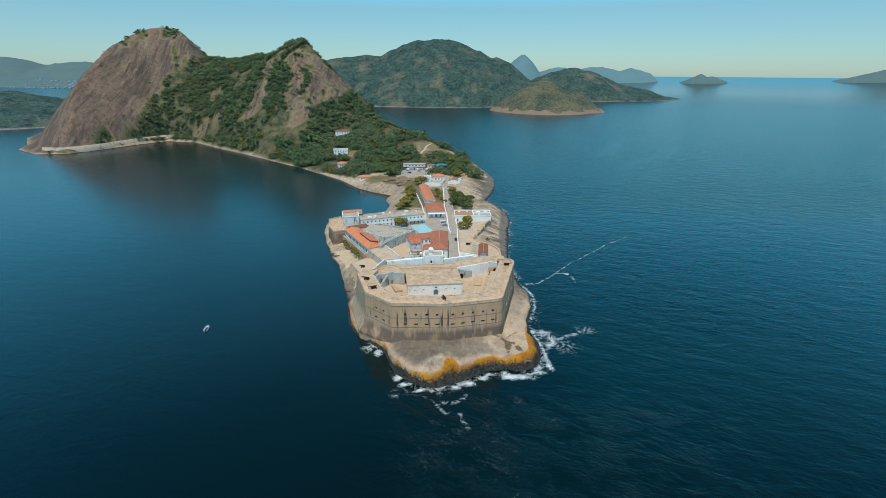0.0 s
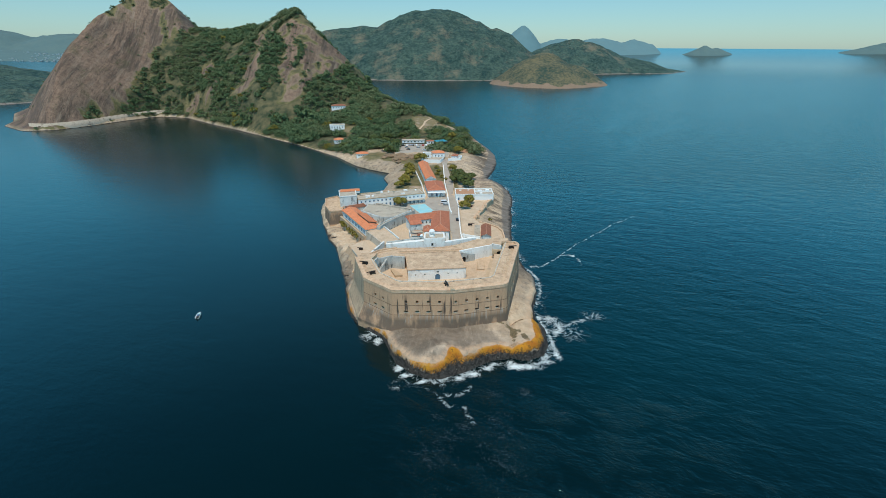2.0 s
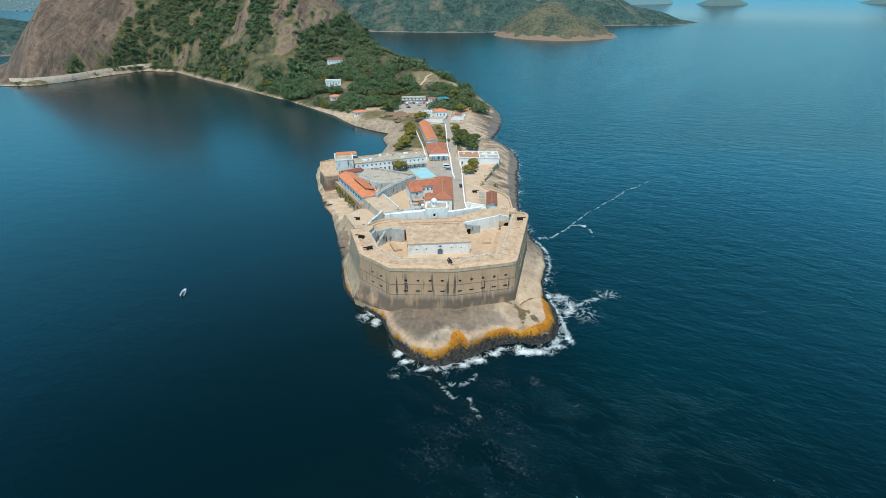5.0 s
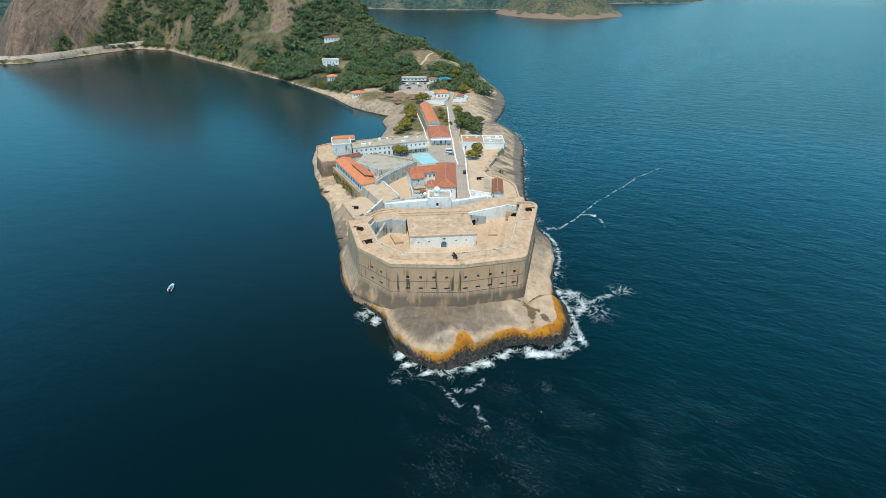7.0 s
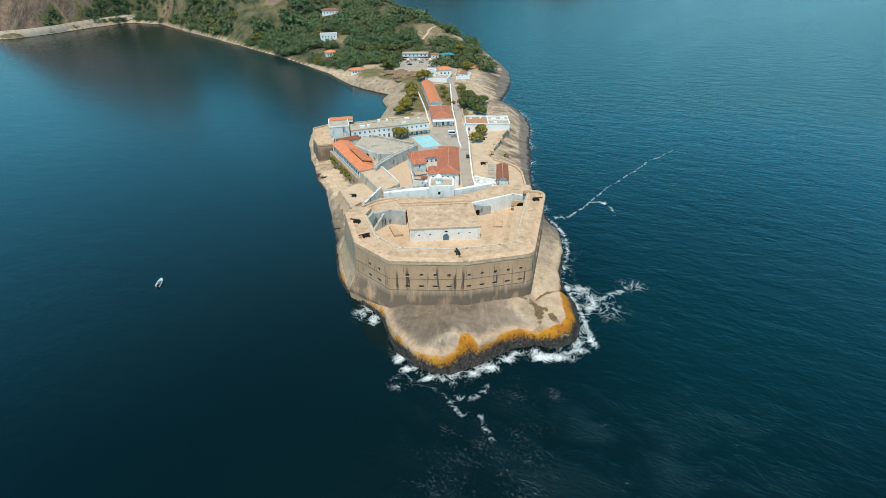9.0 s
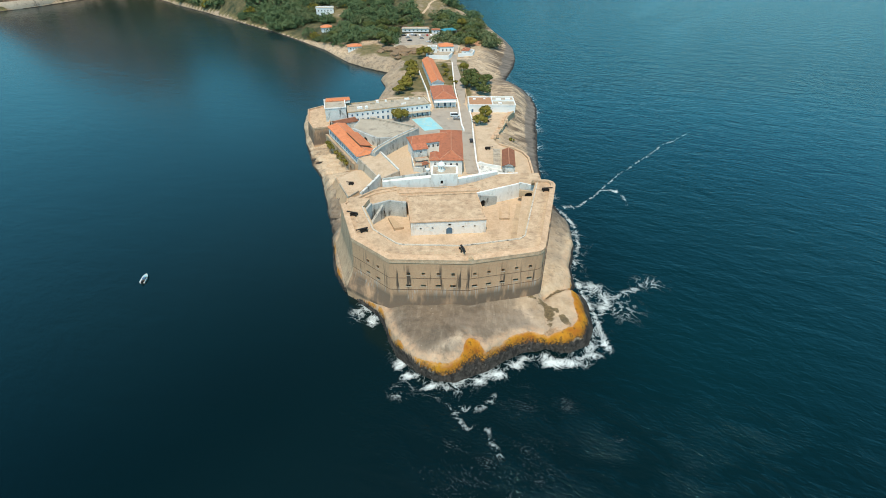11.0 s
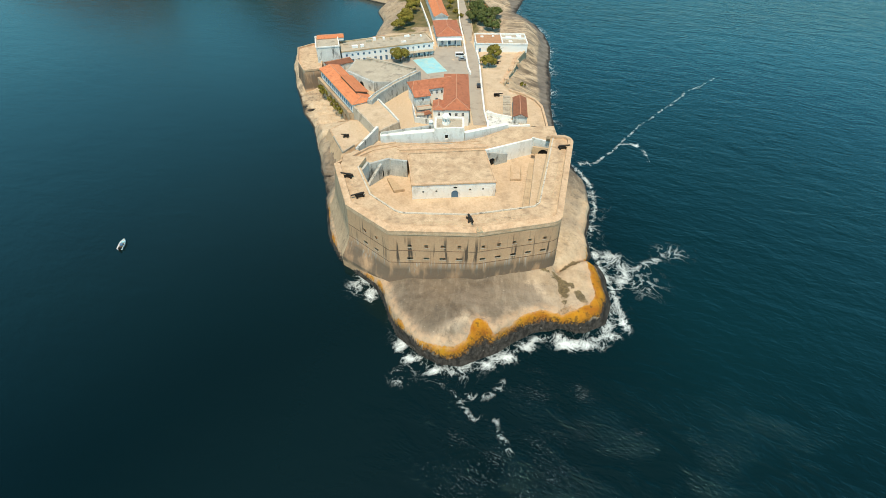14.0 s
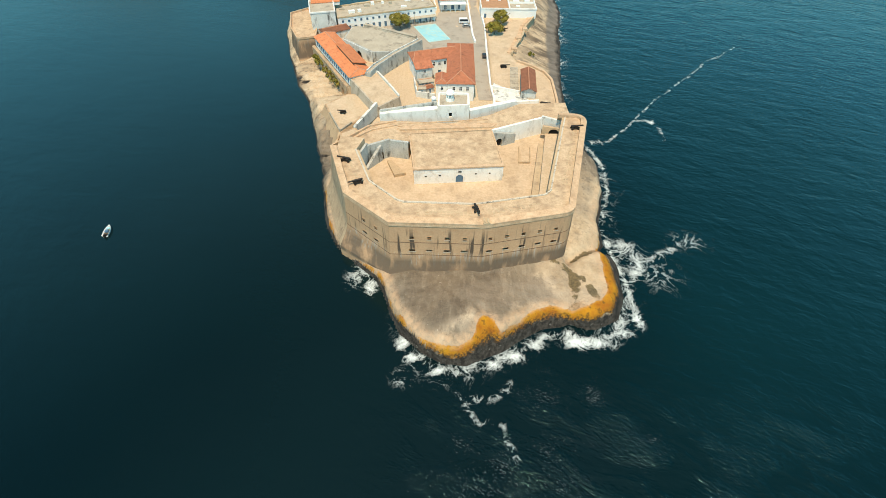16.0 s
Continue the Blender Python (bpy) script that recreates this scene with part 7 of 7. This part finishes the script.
rim_wall("wall", [(12.7, 92.5), (23.5, 88.6)], 0.6, 9.4, 11.0, WHITE, rim)
rim2 = thing("boundary_wall", "long limewashed wall along the approach road", "wall", kind="structure")
rim_wall("wall", [(1.0, 272), (2.4, 209), (4.3, 178), (5.9, 142), (7.0, 134.5)], 0.8, 8.8, 10.4, WHITE, rim2)
rim_wall("wall", [(8.4, 270), (9.6, 209), (10.4, 178)], 0.5, 8.8, 9.9, STONE_PALE, rim2)
rim3 = thing("boundary_wall", "white retaining wall beside the long house", "wall", kind="structure")
rim_wall("wall", [(-26.5, 262), (-16.5, 204), (-12.5, 172)], 0.7, 8.8, 10.6, WHITE, rim3)
building("terrace_house", "white flat-roofed house with a terracotta roof terrace", "building", pose(10.6, 163.5, 9.3, 0, 0, 1), 28, 15, 4.4,
         [[("door", 2.2, 0, 1.2, 2.3)], [], [], []], "flat", 1, CLEAN, rimmed=WHITE)
bm = bmesh.new()
box(bm, 0.6, 14, 0.8, 14.4, 4.3, 4.5)
part("patio", bm, PATIO, scene.objects["terrace_house"], "terracotta roof terrace")
for x, y, w, d, h in ((14.2, 0.3, 0.5, 14.4, 0.7), (14.8, 7.6, 12.6, 0.6, 0.8), (17, 9.4, 3.2, 2.0, 0.6), (23, 9.6, 2.6, 2.2, 0.9), (18, 3, 2.0, 1.6, 0.5), (3, 10, 1.6, 1.2, 0.6), (9.5, 11, 1.2, 1.0, 0.5)):
    bm = bmesh.new()
    box(bm, x, x + w, y, y + d, 4.4, 4.4 + h)
    part("roof_hut", bm, CLEAN, scene.objects["terrace_house"])

# ---------------------------------------------------------------- lantern turret on the gatehouse
turret = thing("lantern_turret", "small white domed lantern turret on the gatehouse", "turret", pose(-4.6, 61.4, 21.98))
bm = bmesh.new()
tube(bm, (0, 0, 0), (0, 0, 1.0), 1.5, 1.4, 8)
part("base", bm, WHITE, turret)
for k in range(8):
    bm = bmesh.new()
    a = k * math.pi / 4 + math.pi / 8
    tube(bm, (1.15 * math.cos(a), 1.15 * math.sin(a), 0.98), (1.15 * math.cos(a), 1.15 * math.sin(a), 2.7), 0.2, 0.2, 6)
    part("column", bm, WHITE, turret)
bm = bmesh.new()
tube(bm, (0, 0, 2.68), (0, 0, 3.0), 1.55, 1.6, 12)
for k in range(4):
    a, b = k * math.pi / 8, (k + 1) * math.pi / 8
    tube(bm, (0, 0, 2.99 + 1.1 * math.sin(a)), (0, 0, 2.99 + 1.1 * math.sin(b)), 1.4 * math.cos(a), max(0.05, 1.4 * math.cos(b)), 12, caps=False)
tube(bm, (0, 0, 4.05), (0, 0, 4.9), 0.12, 0.04, 6)
part("dome", bm, CLEAN, turret)
guerite = thing("sentry_box", "small white domed sentry box on the gate wall", "turret", pose(-10.2, 62.6, 19.5))
bm = bmesh.new()
tube(bm, (0, 0, 0), (0, 0, 2.4), 0.8, 0.75, 8)
part("body", bm, WHITE, guerite)
bm = bmesh.new()
for k in range(3):
    a, b = k * math.pi / 6, (k + 1) * math.pi / 6
    tube(bm, (0, 0, 2.39 + 0.8 * math.sin(a)), (0, 0, 2.39 + 0.8 * math.sin(b)), 0.95 * math.cos(a), max(0.03, 0.95 * math.cos(b)), 8, caps=False)
part("dome", bm, CLEAN, guerite)


# ---------------------------------------------------------------- guns
def cannon(x, y, z, aim, group, long=1.0):
    root = thing("cannon", "black iron muzzle-loading cannon on a garrison carriage", "cannon", pose(x, y, z, 0, 0, aim), group)
    bm = bmesh.new()
    prof = [(-1.9, 0.10), (-1.75, 0.16), (-1.65, 0.34), (-0.9, 0.36), (-0.2, 0.31), (0.9, 0.25), (2.0, 0.20), (2.15, 0.25), (2.3, 0.22)]
    for (a, ra), (b, rb) in zip(prof, prof[1:]):
        tube(bm, (a * long, 0, 1.15 + 0.03 * a), (b * long, 0, 1.15 + 0.03 * b), ra, rb, 10)
    part("barrel", bm, IRON, root)
    for s in (-0.5, 0.5):
        bm = bmesh.new()
        pts = [(-1.7, 0.25), (0.9, 0.25), (0.9, 0.95), (0.2, 1.15), (-0.6, 0.85), (-1.7, 0.55)]
        v0 = [bm.verts.new((p * long, s - 0.08, q)) for p, q in pts]
        v1 = [bm.verts.new((p * long, s + 0.08, q)) for p, q in pts]
        bm.faces.new(v0)
        bm.faces.new(v1[::-1])
        for i in range(len(pts)):
            bm.faces.new((v0[i], v0[(i + 1) % 6], v1[(i + 1) % 6], v1[i]))
        part("cheek", bm, IRON, root)
    for wx in (-1.3, 0.6):
        bm = bmesh.new()
        tube(bm, (wx * long, -0.85, 0.3), (wx * long, 0.85, 0.3), 0.07, 0.07, 6)
        ax = part("axle", bm, IRON, root)
        for s in (-0.78, 0.62):
            bm = bmesh.new()
            tube(bm, (wx * long, s, 0.3), (wx * long, s + 0.16, 0.3), 0.3, 0.3, 12)
            part("wheel", bm, IRON, ax)
    return root


for x, y, aim in ((-35.1, 25.6, 165), (-30.2, 15.4, 205), (2.9, 5.2, -75), (35.9, 44.6, 10)):
    cannon(x, y, DECK_Z, aim, "guns on the bastion")
for x, y, aim in ((21, 147.8, 20), (19, 110.8, 5), (32.7, 80.6, -10)):
    cannon(x, y, 9.53, aim, "guns on the ocean terrace")
cannon(-45.6, 73.0, 8.83, 175, "guns on the ocean terrace", 0.8)["group"] = "guns of the outwork"

# ---------------------------------------------------------------- vehicles
PAINT = [mat("car_paint_white", (0.70, 0.70, 0.70), (0.78, 0.78, 0.78), 2, 0.3, 0.3, 0), mat("car_paint_silver", (0.30, 0.31, 0.32), (0.38, 0.39, 0.40), 2, 0.3, 0.3, 0, metal=0.5), mat("car_paint_dark", (0.015, 0.017, 0.02), (0.03, 0.03, 0.035), 2, 0.3, 0.3, 0), mat("car_paint_red", (0.30, 0.03, 0.02), (0.36, 0.04, 0.03), 2, 0.3, 0.3, 0)]
RUBBER = mat("tyre_rubber", (0.015, 0.015, 0.015), (0.03, 0.03, 0.03), 0.5, 0.1, 0.9, 0)


def car(name, label, x, y, z, yaw, paint, length=4.3, width=1.75, height=1.45, van=False, group=""):
    root = thing(name, label, "car", pose(x, y, z, 0, 0, yaw), group)
    h, w, l = height, width / 2, length / 2
    if van:
        prof = [(-l, 0.3), (l, 0.3), (l, 0.95), (l - 0.5, 1.15), (l - 1.1, h), (-l, h)]
        glass = [(l - 0.53, 1.2), (l - 1.05, h - 0.12), (-l + 0.3, h - 0.12), (-l + 0.3, 1.2)]
    else:
        prof = [(-l, 0.28), (l, 0.28), (l, 0.72), (l - 0.95, 0.9), (l - 1.7, h), (-l + 0.9, h), (-l + 0.15, 0.95), (-l, 0.85)]
        glass = [(l - 1.05, 0.92), (l - 1.68, h - 0.08), (-l + 0.92, h - 0.08), (-l + 0.45, 0.92)]
    bm = bmesh.new()
    v0, v1 = [bm.verts.new((p, -w, q)) for p, q in prof], [bm.verts.new((p, w, q)) for p, q in prof]
    bm.faces.new(v0)
    bm.faces.new(v1[::-1])
    k = len(prof)
    for i in range(k):
        bm.faces.new((v0[i], v0[(i + 1) % k], v1[(i + 1) % k], v1[i]))
    bmesh.ops.bevel(bm, geom=bm.edges[:], offset=0.07, segments=1, affect="EDGES")
    part("body", bm, paint, root)
    for s in (-1, 1):
        bm = bmesh.new()
        bm.faces.new([bm.verts.new((p, s * (w + 0.006), q)) for p, q in glass])
        part("side_window", bm, GLASS, root)
    bm = bmesh.new()
    a, b = glass[0], glass[1]
    off = 0.03
    bm.faces.new([bm.verts.new(q) for q in ((a[0] + off, -w * 0.85, a[1] + off), (a[0] + off, w * 0.85, a[1] + off), (b[0] + off, w * 0.8, b[1] + off), (b[0] + off, -w * 0.8, b[1] + off))])
    part("windscreen", bm, GLASS, root)
    for wx in (-l + 0.8, l - 0.85):
        for s in (-1, 1):
            bm = bmesh.new()
            tube(bm, (wx, s * (w - 0.12), 0.31), (wx, s * (w + 0.04), 0.31), 0.31, 0.31, 12)
            wh = part("wheel", bm, RUBBER, root)
            bm = bmesh.new()
            tube(bm, (wx, s * (w + 0.03), 0.31), (wx, s * (w + 0.05), 0.31), 0.18, 0.18, 8)
            part("rim", bm, PAINT[1], wh)
    return root


car("van", "white van parked on the pale parade ground", 2.0, 157.2, 9.32, 4, PAINT[0], 5.2, 2.0, 2.3, True)
car("car", "silver car parked beside a white van", 3.2, 152.6, 9.32, 3, PAINT[1])
car("car", "dark car parked against the road wall", 10.6, 121.0, 9.32, 92, PAINT[2])
rnd = random.Random(5)
for k in range(14):
    x, y = -44 + rnd.uniform(0, 32), 328 + rnd.uniform(0, 34)
    if k < 7:
        x, y = -40 + 3.6 * k, 358 + 0.3 * k
    car("car", "car parked on the dusty entrance square", x, y, 11.05, (95 if k < 7 else rnd.uniform(0, 180)), PAINT[k % 3 if k != 5 else 3], group="cars on the square")

# ---------------------------------------------------------------- entrance square
square = thing("entrance_square", "dusty pale parking square below the wooded hill", "square", kind="structure")
bm = bmesh.new()
SQ = [(-50, 318), (-34, 321), (-26, 325), (-6, 316), (6, 300), (8, 322), (0, 340), (-14, 369), (-40, 371), (-50, 360)]
prism(bm, offset(SQ, 3), 3.0, 11.0, SQ)
part("body", bm, SAND, square)
bm = bmesh.new()
prism(bm, offset(SQ, -1), 10.9, 11.04)
part("paving", bm, ASPHALT, square)
TEAL = mat("teal_canvas", (0.03, 0.20, 0.26), (0.05, 0.27, 0.33), 2, 0.3, 0.7, 0.1)
tent = thing("canvas_canopy", "teal canvas canopy on steel posts beside the square", "canopy", pose(-6, 366, 11.0, 0, 0, 25))
bm = bmesh.new()
hip_roof(bm, 13, 9, 2.8, 1.4, 0.3, 0.6)
part("canvas", bm, TEAL, tent)
for x, y in ((0.3, 0.3), (12.7, 0.3), (0.3, 8.7), (12.7, 8.7)):
    bm = bmesh.new()
    tube(bm, (x, y, 0), (x, y, 2.85), 0.07, 0.07, 6)
    part("post", bm, CLEAN, tent)
building("long_pavilion", "long low pavilion with a pale grey roof", "building", pose(-47, 376, 10.6, 0, 0, 3), 26, 6, 3.0, [windows("pane", 6, 26, 0.9, 1.6, 1.3), [], [], []], "hip", 1.0, CLEAN, ROOF_GREY, 0.5, 0.3)
building("kiosk", "small white kiosk with a red roof", "building", pose(-18, 370, 10.8, 0, 0, 6), 8, 5, 3.0, [windows("pane", 2, 8, 0.9, 1.4, 1.3), [], [], []], "hip", 1.0, CLEAN, TILE)
building("red_roof_house", "small house with a bright red roof among the trees", "house", pose(-127, 384, 7.8, 0, 0, 20), 11, 8, 4.2, [windows("pane", 3, 11, 1.8, 1.2, 1.2), [], [], []], "hip", 2.0, CLEAN, TILE_NEW)
building("hill_house", "pale blue house with a faded red roof in the woods", "house", pose(-163, 538, 25, 0, 0, 14), 21, 9, 7.5, [windows("pane", 5, 21, 4.4, 1.2, 1.5), [], [], windows("pane", 2, 9, 4.4, 1.2, 1.5)], "hip", 1.8, CLEAN, TILE_OLD)
building("roadside_shed", "narrow roadside shed with an orange tile roof", "shed", pose(20.2, 219, 8.6, 0, 0, 12), 4.2, 24, 2.6, [[], [], [], []], "hip", 0.9, WHITE_OLD, TILE_NEW, 0.3, 0.2)
yard = thing("walled_yard", "small ochre yard inside a low stone kerb", "yard", kind="structure")
YARD = [(18, 322), (27, 327), (31, 352), (23, 351)]
bm = bmesh.new()
prism(bm, offset(YARD, 1.2), 6.0, 10.0, YARD)
part("body", bm, STONE_PALE, yard)
bm = bmesh.new()
prism(bm, offset(YARD, -0.6), 9.8, 10.04)
part("earth", bm, PATIO, yard)
# footpath up the bare slope
trail = [(-30, 444), (-28, 452), (-25, 462), (-24, 472), (-21, 481), (-16, 489), (-8, 494)]
vs = []
for (x, y), (x2, y2) in zip(trail, trail[1:] + [(2, 497)]):
    nx, ny = y2 - y, x - x2
    k = 1.3 / math.hypot(nx, ny)
    for s in (-k, k):
        px_, py_ = x + nx * s, y + ny * s
        vs.append((px_, py_, float(ground_height(np.array([px_]), np.array([py_]))[0][0]) + 0.35))
path_me = array_mesh("footpath", vs, [(2 * q, 2 * q + 1, 2 * q + 3, 2 * q + 2) for q in range(len(trail) - 1)], SAND)
tagged(new("footpath", path_me), "pale sandy footpath up the dry slope", "path", kind="structure")

for i, (x, y, s) in enumerate([(-64.6, 121.0, 4.6), (-63.0, 118.0, 4.0), (-56.6, 107.5, 4.8), (-54.6, 104, 5.2), (-52.8, 100.6, 4.2), (-66.4, 124, 3.8), (-59.8, 112.5, 3.4), (-33.5, 106.5, 3.6), (-36.0, 108.5, 2.6), (33.5, 131, 3.0), (-4, 239, 4.5), (-5, 262, 5.0), (3, 221, 4.0), (0, 230, 4.2), (-3, 250, 4.6), (-1, 212, 3.2)]):
    z = float(ground_height(np.array([float(x)]), np.array([float(y)]))[0][0])
    z = 5.4 if i < 7 else z
    bush = thing("bush", "straggling olive-green bush against the old wall", "bush", pose(x, y, z), "bushes by the walls")
    v, q = dome_cloud(np.random.default_rng(90 + i), 520, s * 0.58, 0.20)
    v[:, 2] = v[:, 2] * 1.1 + s * 0.12
    part_ob = new("crown", array_mesh("crown", v, q, LEAF_DRY))
    part_ob.parent = bush
    bm = bmesh.new()
    tube(bm, (0, 0, -0.3), (0, 0, s * 0.4), 0.08, 0.04, 6)
    part("trunk", bm, BARK, bush)

# ---------------------------------------------------------------- boulders below the square
BOULDER = mat("brown_boulder", (0.155, 0.098, 0.058), (0.33, 0.225, 0.135), 2.5, 0.4, 0.9, 0.5, 0.15, stain=((0.07, 0.05, 0.038), 1.6, 0.7))
rnd = random.Random(77)
for x, y, s in ((-40, 309, 4.5), (-45, 304, 3.6), (-50, 311, 4.2), (-36, 305, 3.4), (-44, 315, 4.0), (-32, 311, 3.6), (-56, 314, 3.0), (-47, 297, 3.2), (-39, 298, 2.6), (-30, 303, 2.6), (-60, 306, 2.4), (-43, 288, 2.2)):
    z = float(ground_height(np.array([float(x)]), np.array([float(y)]))[0][0])
    bm = bmesh.new()
    bmesh.ops.create_icosphere(bm, subdivisions=4, radius=1.0)
    ph = rnd.uniform(0, 50)
    for v in bm.verts:
        k = 1 + 0.22 * math.sin(2.3 * v.co.x + ph) * math.cos(1.9 * v.co.y - ph) + 0.12 * math.sin(4.7 * v.co.z + 3.1 * v.co.x + ph)
        k += 0.15 * noise.noise(v.co * 2.1 + Vector((ph, 0, 0))) + 0.06 * noise.noise(v.co * 5.2 + Vector((0, ph, 0)))
        v.co = Vector((v.co.x * k * s * 1.5, v.co.y * k * s * 1.3, v.co.z * k * s * 0.62))
    rock_ob = thing("boulder", "brown weathered granite boulder below the square", "boulder", pose(x, y, z + 0.15 * s, 0, 0, rnd.uniform(0, 360)), "boulders below the square")
    part("rock", bm, BOULDER, rock_ob)


# ---------------------------------------------------------------- mast on the second peak
mz = float(ground_height(np.array([CONE[0]], float), np.array([CONE[1] - 6], float))[0][0])
mast = thing("radio_mast", "slender grey radio mast on the wooded summit", "mast", pose(CONE[0], CONE[1] - 6, mz))
bm = bmesh.new()
tube(bm, (0, 0, -1), (0, 0, 17), 0.35, 0.18, 6)
part("pole", bm, ROOF_GREY, mast)
for z in (11, 14.5):
    bm = bmesh.new()
    tube(bm, (-1.4, 0, z), (1.4, 0, z), 0.14, 0.14, 6)
    part("crossarm", bm, ROOF_GREY, mast)

# ---------------------------------------------------------------- white terraces round the entrance house
court2 = thing("entrance_terrace", "white walled terraces in front of the entrance house", "terrace", kind="structure")
for pts, h in (([(-20, 286), (-19, 300), (-10, 303)], 12.6), ([(-20, 286), (-2, 284), (1, 294)], 12.2), ([(6, 293), (18, 297), (20, 306), (14, 312)], 11.6)):
    rim_wall("wall", pts, 0.7, 7.5, h, CLEAN, court2)
bm = bmesh.new()
prism(bm, [(-20, 286), (-2, 284), (1, 294), (4, 309), (-10, 309), (-19, 300)], 7.0, 11.2)
part("paving", bm, ROOF_GREY, court2)
building("gate_lodge", "small white lodge beside the entrance house", "building", pose(-18.5, 296, 11.2, 0, 0, 8), 7, 6, 4.2, [windows("pane", 2, 7, 1.2, 1.0, 1.5), [], [], []], "flat", 1, CLEAN, rimmed=CLEAN)
building("gate_lodge", "small white lodge with a tile roof beside the road", "building", pose(9, 299, 8.6, 0, 0, -12), 6, 8, 4.0, [windows("pane", 1, 6, 1.2, 1.0, 1.5), [], [], []], "hip", 1.2, CLEAN, TILE, 0.3, 0.6)
